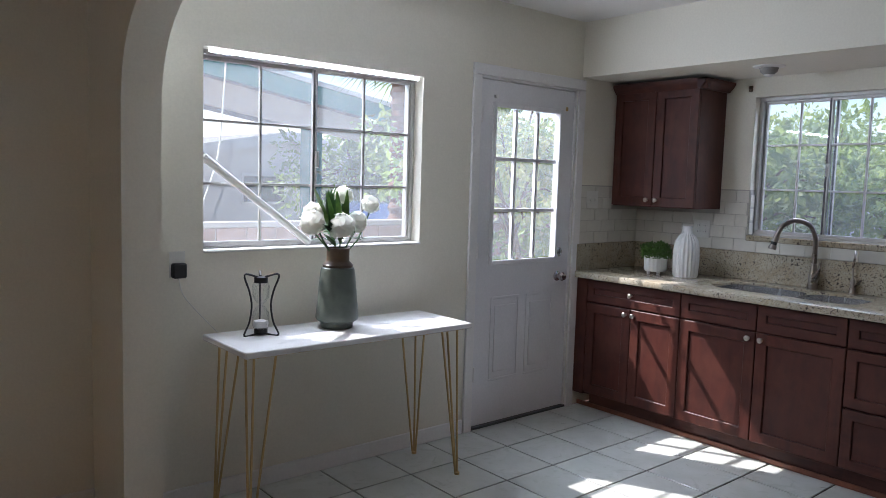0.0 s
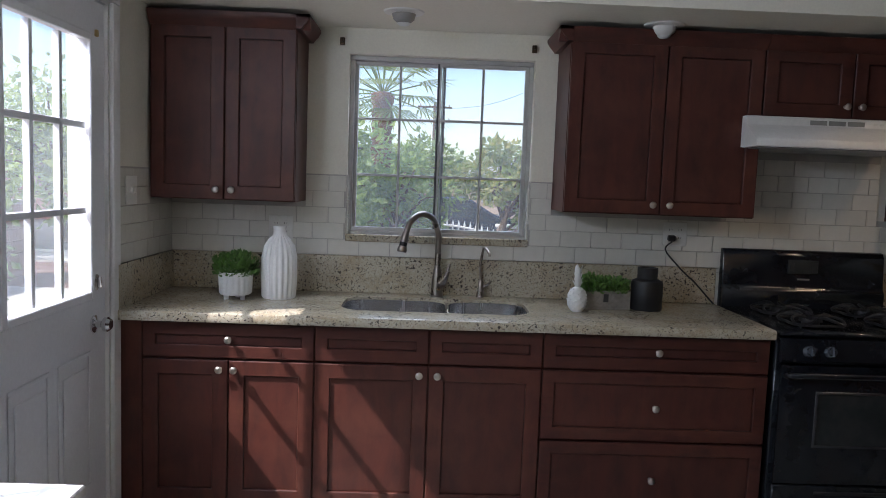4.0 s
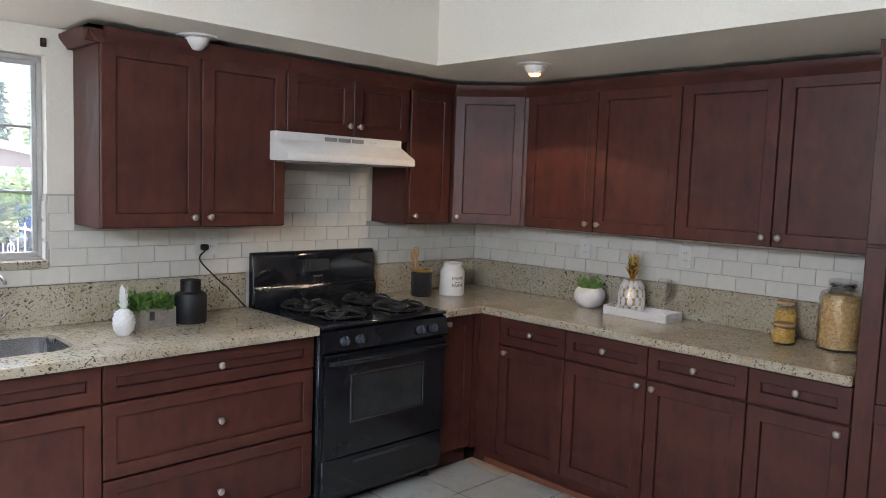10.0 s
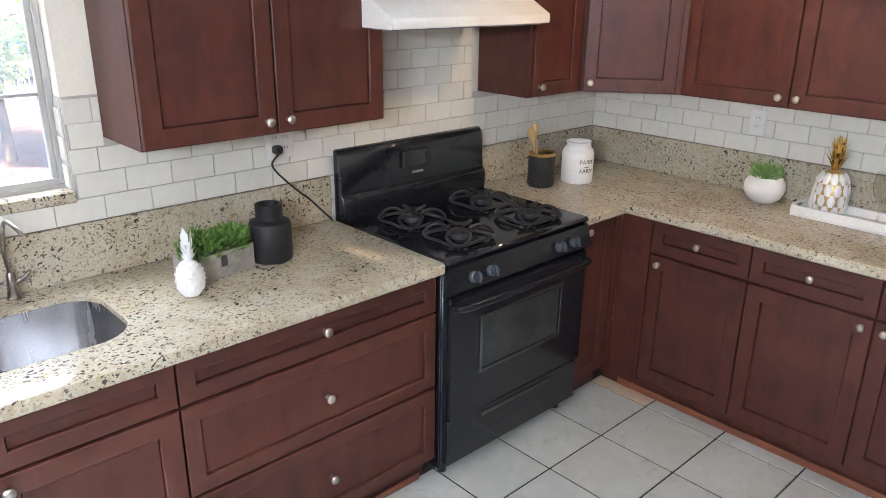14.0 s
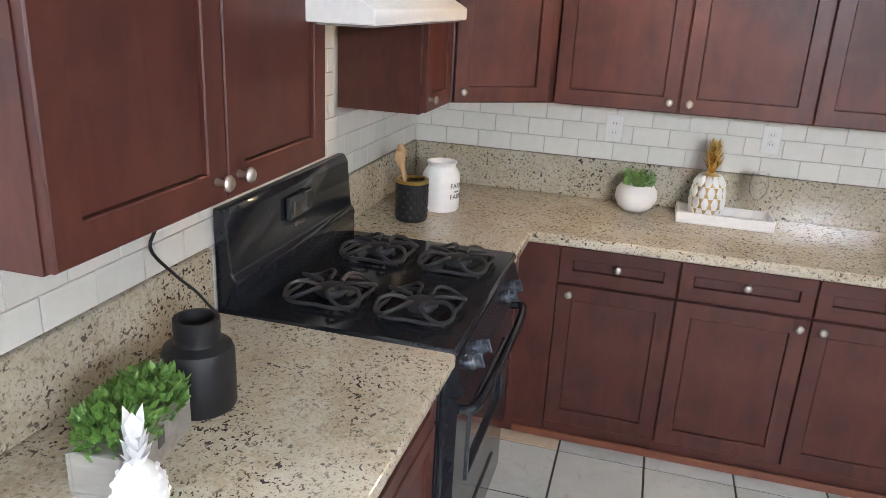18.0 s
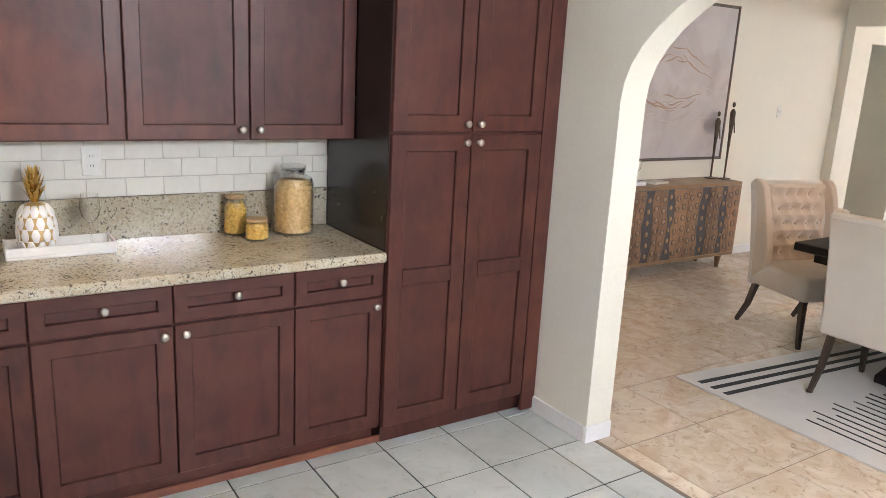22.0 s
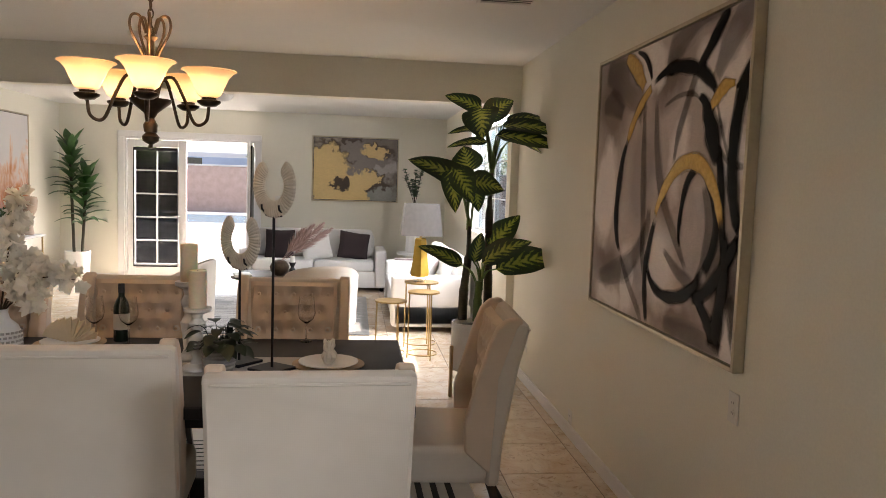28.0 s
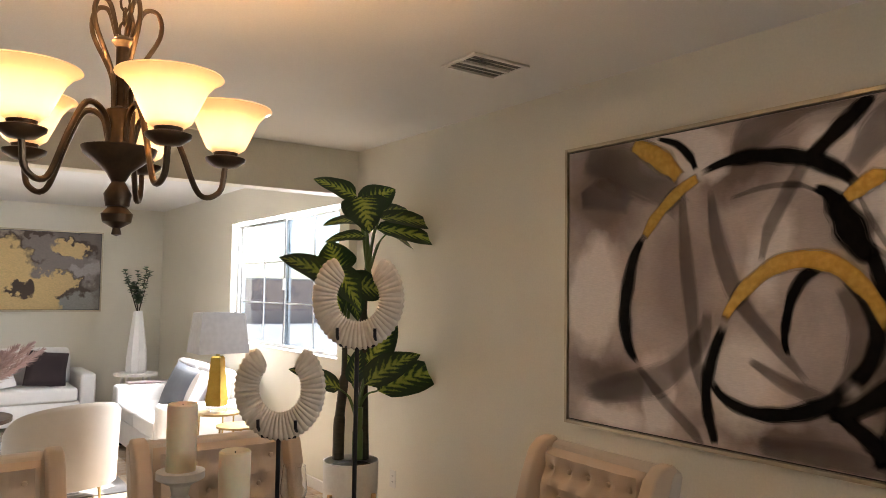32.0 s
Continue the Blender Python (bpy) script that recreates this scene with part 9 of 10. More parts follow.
part("leaves", bl, DARKLEAF, wv, smooth=0)

cof = thing("coffee_table", (-6.55, 1.35, 0), 0, "low round coffee table with a dark wood top", "table")
part("tabletop", lathe([(0, 0.40), (0.50, 0.40), (0.50, 0.435), (0, 0.435)], 40), LEGWOOD, cof)
for k in range(3):
    a = 2.1 * k
    part("leg", tube([(0.36 * math.cos(a), 0.36 * math.sin(a), 0.40), (0.42 * math.cos(a), 0.42 * math.sin(a), 0)], 0.02, 8), BLACKMETAL, cof)
solo("book", box((-0.15, -0.1, 0), (0.15, 0.1, 0.03), 0.003), PAPER, "thick white book on the coffee table", "book", loc=(-6.35, 1.02, 0.435), rz=15)
pv = thing("pampas_vase", (-6.5, 1.45, 0.435), 0, "round bronze vase with pink pampas plumes on the coffee table", "vase")
part("body", lathe([(0, 0), (0.06, 0), (0.11, 0.05), (0.12, 0.11), (0.09, 0.17), (0.05, 0.19), (0.045, 0.19), (0.045, 0.15), (0, 0.14)], 28), BRONZE, pv)
PAMPAS = plain("dusty_pink_plume", (0.62, 0.44, 0.40), (0.52, 0.35, 0.31), 0.9, scale=30)
for k, (dx, dy, dz) in enumerate(((-0.05, 0.62, 0.44), (0.05, 0.52, 0.50), (0.02, 0.40, 0.48), (0.0, 0.28, 0.42))):
    bm = bmesh.new()
    base, tip = Vector((0, 0, 0.15)), Vector((dx, dy, 0.15 + dz))
    rnd = random.Random(k)
    for q in range(260):
        t = 0.3 + 0.7 * rnd.random()
        p = base.lerp(tip, t)
        d = ((tip - base).normalized() + Vector((rnd.uniform(-1, 1), rnd.uniform(-1, 1), rnd.uniform(-1, 0.6))) * 0.55).normalized()
        L = 0.15 * math.sin(math.pi * min(0.95, t * 0.9))
        s = d.orthogonal().normalized() * 0.007
        v = [bm.verts.new(x) for x in (p - s, p + s, p + d * L)]
        bm.faces.new(v)
    tube([base, base.lerp(tip, 0.95)], 0.003, 5, bm)
    part("plume", bm, PAMPAS, pv, smooth=0)
cs = thing("candle_holder", (-6.35, 1.62, 0.435), 0, "black turned candle holder with a white candle", "candle holder")
part("holder", lathe([(0, 0), (0.05, 0), (0.05, 0.012), (0.02, 0.03), (0.035, 0.06), (0.04, 0.09), (0.018, 0.12), (0.03, 0.15), (0.04, 0.17), (0.04, 0.18), (0, 0.18)], 20), MATTEBLACK, cs)
part("candle", lathe([(0, 0.18), (0.03, 0.18), (0.03, 0.25), (0, 0.252)], 16), MATTEWHITE, cs)

LRUG = fabric("grey_striped_rug", (0.20, 0.195, 0.19), (0.14, 0.135, 0.13), 120, 0.95, 0.6)
lr = thing("living_rug", (0, 0, 0), 0, "grey and white streaked rug under the coffee table", "rug")
part("woven_top", box((-7.6, 0.3, 0.0005), (-4.95, 2.55, 0.011), 0.003), LRUG, lr)
rnd = random.Random(8)
for k in range(60):
    x = -7.55 + 2.55 * k / 60
    part("streak", box((x, 0.35 + rnd.uniform(0, 0.5), 0.0111), (x + rnd.uniform(0.008, 0.025), 2.5 - rnd.uniform(0, 0.5), 0.0125)), RUGW, lr)

# barrel chairs whose rounded cream backs show behind the dining chairs
def barrel(loc, rz):
    c = thing("barrel_chair", loc, rz, "cream curved barrel armchair with slim brass legs", "chair", "barrel chairs")
    bm = bmesh.new()
    n = 22
    rows = []
    for i in range(n + 1):
        a = radians(-20 + 220 * i / n)
        h = 0.45 + 0.33 * math.sin(math.pi * i / n) ** 0.5
        rows.append([bm.verts.new((r * math.cos(a), r * math.sin(a), z)) for r, z in ((0.38, 0.16), (0.40, h - 0.03), (0.375, h), (0.33, h - 0.02), (0.31, 0.16))])
    for a, b in zip(rows, rows[1:]):
        for k in range(5):
            bm.faces.new((a[k], b[k], b[(k + 1) % 5], a[(k + 1) % 5]))
    bm.faces.new(rows[0])
    bm.faces.new(rows[-1][::-1])
    bmesh.ops.recalc_face_normals(bm, faces=bm.faces[:])
    part("shell", bm, LINEN, c, smooth=50)
    part("seat", lathe([(0, 0.18), (0.30, 0.18), (0.315, 0.22), (0.315, 0.40), (0.28, 0.44), (0, 0.45)], 28), LINEN, c)
    for q in range(4):
        a = math.pi / 4 + q * math.pi / 2
        part("leg", tube([(0.27 * math.cos(a), 0.27 * math.sin(a), 0.18), (0.29 * math.cos(a), 0.29 * math.sin(a), 0)], [0.014, 0.009], 8), BRASS, c)


barrel((-5.0, 0.55, 0), 0)
barrel((-4.9, 2.02, 0), -75)

# console under the flame painting, with a head-shaped vase and a plant
cons = thing("living_console", (-7.1, -1.92, 0), 0, "slim white console table with brass legs under the painting", "table")
part("tabletop", box((-0.55, -0.17, 0.76), (0.55, 0.17, 0.79), 0.004), MATTEWHITE, cons)
for x in (-0.5, 0.5):
    for y in (-0.14, 0.14):
        part("leg", tube([(x, y, 0.76), (x, y, 0)], 0.012, 8), BRASS, cons)
TERRA = plain("pale_terracotta", (0.52, 0.40, 0.31), (0.45, 0.34, 0.26), 0.6)
solo("sculptural_vase", lathe([(0, 0), (0.09, 0), (0.095, 0.02), (0.07, 0.16), (0.085, 0.24), (0.13, 0.33), (0.14, 0.45), (0.13, 0.50), (0.11, 0.50), (0.10, 0.44), (0, 0.42)], 24), TERRA, "tall pale terracotta sculptural vase on the console", "vase", loc=(-7.45, -1.92, 0.79))
sv = thing("small_vase", (-6.95, -1.92, 0.79), 0, "white vase with dark leafy sprigs on the console", "vase")
part("body", lathe([(0, 0), (0.06, 0), (0.08, 0.08), (0.05, 0.2), (0.045, 0.2), (0, 0.18)], 20), MATTEWHITE, sv)
clump("leaves", sv, DARKLEAF, 200, 0.12, 0.22, (0, 0, 0.18), 0.05, 21)

# dracaena beside the french doors
dr = thing("dracaena_plant", (-8.75, -1.74, 0), 0, "tall dracaena with strap leaves in a white cylinder pot", "plant")
part("pot", lathe([(0, 0), (0.15, 0), (0.16, 0.02), (0.18, 0.46), (0.165, 0.46), (0.155, 0.42), (0, 0.41)], 32), MATTEWHITE, dr)
rnd = random.Random(41)
for x, y, top, lo in ((-0.04, 0.05, 1.55, 0.85), (0.05, -0.03, 1.98, 1.25)):
    part("stem", tube(curve([(x, y, 0.42), (x * 1.3, y * 1.6, top * 0.6), (x * 1.6, y * 2.2, top - 0.05)], 5), 0.022, 8), TRUNK, dr)
    for q in range(34):
        a, u = q * 2.39996, q / 33
        bm = bmesh.new()
        broad_leaf(bm, (x * (1 + 0.6 * u), y * (1 + 1.2 * u), lo + (top - lo) * u), (math.cos(a), math.sin(a), 0.55 + 1.5 * u * u), rnd.uniform(0.36, 0.52), rnd.uniform(0.10, 0.135), rnd.uniform(0.35, 0.6) * (1 - 0.5 * u), 0.3, 6)
        part("leaf", bm, DARKLEAF, dr, smooth=60)

# french doors: one closed with a dark screen, one open
fd = thing("door_2", (XB, 0, 0), 0, "white french doors, one leaf shut behind a dark blind and one open", "door", kind="structure")
part("casing", boxes([((0.001, -1.257, 0), (0.02, -1.16, 2.20)), ((0.001, 0.80, 0), (0.02, 0.897, 2.20)), ((0.001, -1.257, 2.20), (0.02, 0.897, 2.295))], 0.004), TRIM, fd)
part("jamb", boxes([((-0.15, -1.16, 0), (0.0, -1.135, 2.20)), ((-0.15, 0.775, 0), (0.0, 0.80, 2.20)), ((-0.15, -1.135, 2.175), (0.0, 0.775, 2.20))]), TRIM, fd)


def french_leaf(m):
    leaf = part("door_leaf", boxes([((0, -0.02, 0.01), (0.11, 0.02, 2.165)), ((0.76, -0.02, 0.01), (0.88, 0.02, 2.165)), ((0.11, -0.02, 0.01), (0.76, 0.02, 0.25)), ((0.11, -0.02, 2.06), (0.76, 0.02, 2.165))], 0.003), TRIM, fd)
    bars = [((0.425, -0.012, 0.25), (0.445, 0.012, 2.06))]
    for k in range(1, 5):
        z = 0.25 + 1.81 * k / 5
        bars.append(((0.11, -0.0115, z - 0.01), (0.425, 0.0115, z + 0.01)))
        bars.append(((0.445, -0.0115, z - 0.01), (0.76, 0.0115, z + 0.01)))
    part("muntin", boxes(bars), TRIM, leaf)
    p = part("pane", box((0.11, -0.003, 0.25), (0.76, 0.003, 2.06)), DOORPANE, leaf)
    p.visible_shadow = False
    part("handle", tube([(0.78, -0.02, 1.0), (0.78, -0.06, 1.0), (0.70, -0.06, 1.0)], 0.008, 8), NICKEL, leaf)
    leaf.matrix_basis = m
    return leaf


SCREEN = glass("dark_screen_mesh", (0.16, 0.16, 0.17), pane=True)
a = french_leaf(pose(-0.07, -1.13, 0, 0, 0, 90))
sc = part("screen", box((0.10, 0.030, 0.22), (0.74, 0.035, 2.0)), SCREEN, a, "dark mesh blind")
sc.visible_shadow = False
part("screen_frame", boxes([((0.09, -0.045, 2.0), (0.75, -0.028, 2.05)), ((0.09, -0.042, 0.20), (0.75, -0.028, 0.22)), ((0.09, -0.042, 0.22), (0.10, -0.028, 2.0)), ((0.74, -0.042, 0.22), (0.75, -0.028, 2.0))]), BLACKMETAL, a)
b = french_leaf(pose(0.02, 0.745, 0, 0, 0, 5))
part("screen_frame", boxes([((0.10, 0.028, 0.2), (0.78, 0.045, 2.10))]), BLACKMETAL, b)
outlet((XB + 0.0005, 1.15, 1.30), 90, kind="switch", label="white switch plate on the far wall")
outlet((-5.4, YB + 0.0005, 1.46), 180, kind="switch", label="white switch plate beside the doorway")

cl = thing("ceiling_light", (-5.39, 0.945, DC - 0.0205), 0, "small white glass dome light under the living room ceiling", "light")
part("plate", lathe([(0, -0.02), (0.06, -0.02), (0.065, 0.0), (0, 0.0)], 24), WHITECER, cl)
part("stem", lathe([(0, -0.17), (0.012, -0.17), (0.012, -0.02), (0, -0.02)], 12), NICKEL, cl)
part("shade", lathe([(0, -0.235), (0.05, -0.225), (0.095, -0.19), (0.11, -0.165), (0.10, -0.165), (0, -0.171)], 28), MATTEWHITE, cl)
sd = thing("smoke_detector", (-3.02, 0.716, DC - 0.0005), 0, "round white smoke detector on the dining room ceiling", "detector")
part("case", lathe([(0, -0.034), (0.045, -0.033), (0.06, -0.022), (0.066, 0.0), (0, 0.0)], 28), PLATE, sd)

# ---- outside ----
MULCH = plain("red_brown_mulch", (0.17, 0.085, 0.065), (0.10, 0.055, 0.042), 0.95, scale=3, bump_scale=50, relief=1.0)
CONCRETE = plain("pale_concrete", (0.50, 0.47, 0.43), (0.42, 0.39, 0.36), 0.85, scale=1.5, bump_scale=60, relief=0.4)
ASPHALT = plain("grey_asphalt", (0.06, 0.06, 0.062), (0.075, 0.074, 0.072), 0.9, scale=2, bump_scale=120, relief=0.5)
BLOCK = plain("pink_tan_block", (0.44, 0.30, 0.245), (0.37, 0.25, 0.20), 0.9, scale=4, bump_scale=70, relief=0.6, each=0.08)
WHITEIRON = plain("white_painted_iron", (0.74, 0.74, 0.73), (0.68, 0.68, 0.67), 0.4)
TEAL = plain("teal_green_paint", (0.03, 0.20, 0.165), (0.025, 0.16, 0.135), 0.5, scale=2)
HOUSEWHITE = plain("white_house_paint", (0.72, 0.70, 0.66), (0.66, 0.64, 0.60), 0.7, scale=1)
PEACH = plain("peach_stucco", (0.58, 0.46, 0.36), (0.52, 0.41, 0.32), 0.85, scale=1.5, bump_scale=50, relief=0.5)
ROOFING = plain("grey_shingle_roof", (0.20, 0.19, 0.18), (0.15, 0.14, 0.135), 0.9, scale=3, bump_scale=30, relief=0.8)
BARK = plain("grey_brown_bark", (0.14, 0.10, 0.07), (0.09, 0.065, 0.045), 0.95, scale=8, bump_scale=30, relief=1.0, stretch=(1, 1, 0.3))
PALMBARK = plain("rust_brown_palm_bark", (0.20, 0.105, 0.065), (0.12, 0.065, 0.04), 0.95, scale=10, bump_scale=30, relief=1.0)
BLUESHADE = plain("bluish_patio_shade", (0.16, 0.30, 0.40), (0.18, 0.34, 0.44), 0.05, scale=2, bump_scale=4, relief=0.3)
ROCK = plain("white_rock", (0.62, 0.58, 0.53), (0.50, 0.46, 0.42), 0.85, scale=6, bump_scale=25, relief=0.8)


def foliage(name, a, b, c):
    m, nt, bsdf = surface(name, 0.5)
    geo = nt.nodes.new("ShaderNodeNewGeometry")
    col = ramp(nt, geo.outputs["Random Per Island"], [(0.1, a), (0.5, b), (0.9, c)])
    nt.links.new(col, bsdf.inputs["Base Color"])
    tl, mx = nt.nodes.new("ShaderNodeBsdfTranslucent"), nt.nodes.new("ShaderNodeMixShader")
    nt.links.new(mix(nt, 0.5, col, (0.42, 0.50, 0.14)), tl.inputs["Color"])
    mx.inputs["Fac"].default_value = 0.55
    nt.links.new(bsdf.outputs["BSDF"], mx.inputs[1])
    nt.links.new(tl.outputs["BSDF"], mx.inputs[2])
    nt.links.new(mx.outputs["Shader"], nt.nodes["Material Output"].inputs["Surface"])
    return m


GREENS = foliage("mixed_green_leaves", (0.13, 0.22, 0.08), (0.22, 0.33, 0.12), (0.34, 0.45, 0.18))
YELLOWS = foliage("yellow_green_leaves", (0.17, 0.22, 0.09), (0.28, 0.32, 0.13), (0.42, 0.38, 0.19))
DARKS = foliage("dark_green_leaves", (0.07, 0.12, 0.06), (0.11, 0.17, 0.08), (0.17, 0.23, 0.11))
FROND = foliage("palm_frond", (0.05, 0.11, 0.03), (0.09, 0.16, 0.05), (0.14, 0.20, 0.08))
GZ = -0.35
solo("ground", box((-120, -120, GZ - 0.2), (160, 120, GZ)), MULCH, "reddish brown mulch and earth around the house", "ground", kind="structure")
solo("pavement_patio", box((-34.0, -30, GZ + 0.001), (XB - 0.16, 30, -0.03)), CONCRETE, "bright concrete patio behind the house", "pavement", kind="structure")
# Blue-grey sheet that paints the bluish shadow on the paving.
solo("swimming_pool", box((-31, -12, -0.0295), (-25, 1.5, -0.022)), BLUESHADE, "bluish shade on the patio, laid as a blue sheet", "pool", kind="structure")
solo("garden_path", box((8.6, -1.45, GZ + 0.001), (15.3, -0.65, GZ + 0.05), 0.01), CONCRETE, "pale concrete garden path across the mulch", "path", kind="structure")
solo("pavement_street", box((16.2, -90, GZ + 0.001), (18.2, 90, GZ + 0.03)), CONCRETE, "pale concrete sidewalk along the street", "pavement", kind="structure")
solo("road", box((18.2, -90, GZ + 0.002), (27.5, 90, GZ + 0.012)), ASPHALT, "grey asphalt street in front of the yard", "road", kind="structure")
solo("driveway_side", box((-14, 5.6, GZ + 0.001), (13, 8.6, GZ + 0.025)), CONCRETE, "pale concrete side yard along the house", "pavement", kind="structure")


def leaf_cloud(bm, centre, r, n, size, rnd, squash=0.8, hang=0.0):
    """n small bent leaves scattered through a lumpy ball."""
    for _ in range(n):
        d = Vector((rnd.gauss(0, 1), rnd.gauss(0, 1), rnd.gauss(0, 1))).normalized()
        p = Vector(centre) + Vector((d.x, d.y, d.z * squash)) * r * rnd.uniform(0.35, 1.05)
        o = (d + Vector((rnd.uniform(-1, 1), rnd.uniform(-1, 1), rnd.uniform(-1, 0.6) - hang))).normalized()
        s = o.cross(Vector((rnd.uniform(-1, 1), rnd.uniform(-1, 1), 1))).normalized()
        L = size * rnd.uniform(0.6, 1.3)
        w = L * 0.30
        up = o.cross(s) * L * 0.12
        v = [bm.verts.new(q) for q in (p, p + o * L * 0.5 + s * w + up, p + o * L, p + o * L * 0.5 - s * w + up)]
        bm.faces.new(v)


def tree(loc, h, spread, mat, label, seed, leaves=2200, size=0.10, trunk_r=0.07, low=0.35, clumps=16, hang=0.0, name="tree"):
    """Tapered trunk, limbs, and a crown of leaf clumps with gaps."""
    rnd = random.Random(seed)
    t = thing(name, loc, rnd.uniform(0, 360), label, "tree" if name == "tree" else "shrub")
    lean = Vector((rnd.uniform(-0.1, 0.1) * h, rnd.uniform(-0.1, 0.1) * h, 0))
    mid = h * (low + 0.18)
    part("trunk", tube(curve([(0, 0, 0), lean * 0.4 + Vector((0, 0, mid * 0.55)), lean + Vector((0, 0, mid * 1.25))], 5), [trunk_r * (1 - 0.06 * k) for k in range(11)], 9), BARK, t)
    crown = bmesh.new()
    for k in range(clumps):
        a = 2.39996 * k + rnd.uniform(-0.4, 0.4)
        q = math.sqrt((k + 0.5) / clumps)
        z = h * low + (h * (1 - low) - 0.12 * h) * (rnd.uniform(0.15, 1.0) * (1 - 0.45 * q * q) + 0.02)
        c = lean + Vector((spread * q * math.cos(a), spread * q * math.sin(a), z))
        root = lean * 0.7 + Vector((0, 0, mid * rnd.uniform(0.6, 1.15)))
        part("limb", tube(curve([root, root.lerp(c, 0.5) + Vector((0, 0, 0.06 * h)), c], 3), [trunk_r * 0.42 * (1 - 0.12 * i) for i in range(7)], 5), BARK, t)
        leaf_cloud(crown, c, spread * rnd.uniform(0.30, 0.46), leaves // clumps, size, rnd, 0.8, hang)
    part("crown", crown, mat, t, smooth=0)
    return t


def palm(loc, h, reach, label, seed, r=0.16, fronds=26):
    rnd = random.Random(seed)
    p = thing("palm_tree", loc, 0, label, "palm")
    prof = [(0, 0), (r * 1.25, 0)]
    k, z = 0, 0.05
    while z < h - 0.1:
        prof += [(r * (1.10 if k % 2 else 0.92), z)]
        z, k = z + 0.09, k + 1
    part("trunk", lathe(prof + [(r * 1.2, h), (0, h + 0.05)], 14), PALMBARK, p)
    for k in range(fronds):
        a, e = 2.39996 * k, radians(75 - 105 * k / fronds)
        out = Vector((math.cos(a) * math.cos(e), math.sin(a) * math.cos(e), math.sin(e)))
        base = Vector((0, 0, h))
        hub = base + out * reach * 0.55
        bm = tube([base, hub], 0.012, 5)
        s = out.cross(Vector((0, 0, 1))).normalized()
        n = s.cross(out)
        for q in range(17):
            b = radians(-85 + 170 * q / 16)
            d = (out * math.cos(b) + s * math.sin(b)).normalized()
            L = reach * 0.55 * (0.75 + 0.25 * math.cos(b))
            w = d.cross(n) * 0.020
            tipd = hub + d * L + Vector((0, 0, -0.10 * reach * rnd.uniform(0.5, 1.6)))
            m_ = hub + d * L * 0.55
            v = [bm.verts.new(x) for x in (hub, m_ + w, tipd, m_ - w)]
            bm.faces.new(v)
        part("frond", bm, FROND, p, smooth=0)
    return p


# yard seen from the sink window
tree((12.2, 2.55, GZ), 2.55, 0.75, GREENS, "small green citrus tree in the mulch yard", 1, 2400, 0.11)
tree((12.9, 1.35, GZ), 2.75, 0.80, YELLOWS, "yellowing leafy fruit tree in the mulch yard", 2, 2600, 0.12)
tree((13.4, 0.25, GZ), 2.45, 0.65, GREENS, "small round green tree with bare stems", 3, 1800, 0.10, low=0.5)
tree((11.6, 4.2, GZ), 3.0, 1.1, GREENS, "broad green tree beside the fan palm", 4, 3000, 0.13)
tree((15.0, 3.3, GZ), 2.6, 0.9, YELLOWS, "yellow green shrub tree near the fence", 5, 2200, 0.13)
tree((10.4, 5.6, GZ), 3.1, 1.2, DARKS, "dense dark green tree by the side yard", 6, 3000, 0.14)
tree((14.6, 6.2, GZ), 3.6, 1.5, GREENS, "tall green tree near the fence corner", 7, 3200, 0.16)
palm((13.6, 3.05, GZ), 3.15, 1.15, "fan palm with a rust brown trunk in the yard", 8)
for k, (x, y, s) in enumerate(((9.5, 0.10, 0.26), (9.2, 0.30, 0.20), (9.55, 1.15, 0.24), (9.0, 1.3, 0.3), (10.6, -1.9, 0.22))):
    bm = bmesh.new()
    bmesh.ops.create_icosphere(bm, subdivisions=3, radius=s)
    rnd = random.Random(k)
    ph = [rnd.uniform(0, 6) for _ in range(4)]
    for v in bm.verts:
        f = 1 + 0.16 * math.sin(9 * v.co.x / s * 0.5 + ph[0]) + 0.12 * math.sin(7 * v.co.y / s * 0.6 + ph[1]) + 0.08 * math.sin(11 * v.co.z / s * 0.5 + ph[2])
        v.co = Vector((v.co.x * f * 1.2, v.co.y * f, v.co.z * f * 0.75))
    solo("garden_rock", bm, ROCK, "rounded white rock in the mulch yard", "rock", "garden rocks", loc=(x, y, GZ + s * 0.45), smooth=70)

XF = 15.85
fence = thing("front_fence", (XF, 0, GZ), 0, "white ornate iron fence on a low block wall with pillars", "fence")
posts = [-6.1, -3.8, -1.55, 0.75, 3.05, 5.35, 7.65]
for a, b in zip(posts, posts[1:]):
    part("low_wall", box((-0.10, a + 0.2, 0), (0.10, b - 0.2, 0.30), 0.01), BLOCK, fence)
    part("rail", tube(curve([(0, a + 0.19, 0.84), (0, (a + b) / 2, 1.00), (0, b - 0.19, 0.84)], 8), 0.022, 6), WHITEIRON, fence)
    part("rail", boxes([((-0.018, a + 0.19, 0.40), (0.018, b - 0.19, 0.44))]), WHITEIRON, fence)
    n = 17
    for k in range(n):
        y = a + 0.27 + (b - a - 0.54) * k / (n - 1)
        zt = 0.84 + 0.16 * (1 - (2 * k / (n - 1) - 1) ** 2)
        part("baluster", lathe([(0, 0.31), (0.012, 0.31), (0.012, zt), (0.026, zt + 0.03), (0.012, zt + 0.07), (0, zt + 0.13)], 6, (0, y, 0)), WHITEIRON, fence)
        if k % 4 == 2:
            part("scroll", tube([(0.0, y + 0.05 * math.cos(q), 0.64 + 0.085 * math.sin(q)) for q in [2 * math.pi * j / 14 for j in range(14)]], 0.011, 5, None, True), WHITEIRON, fence)
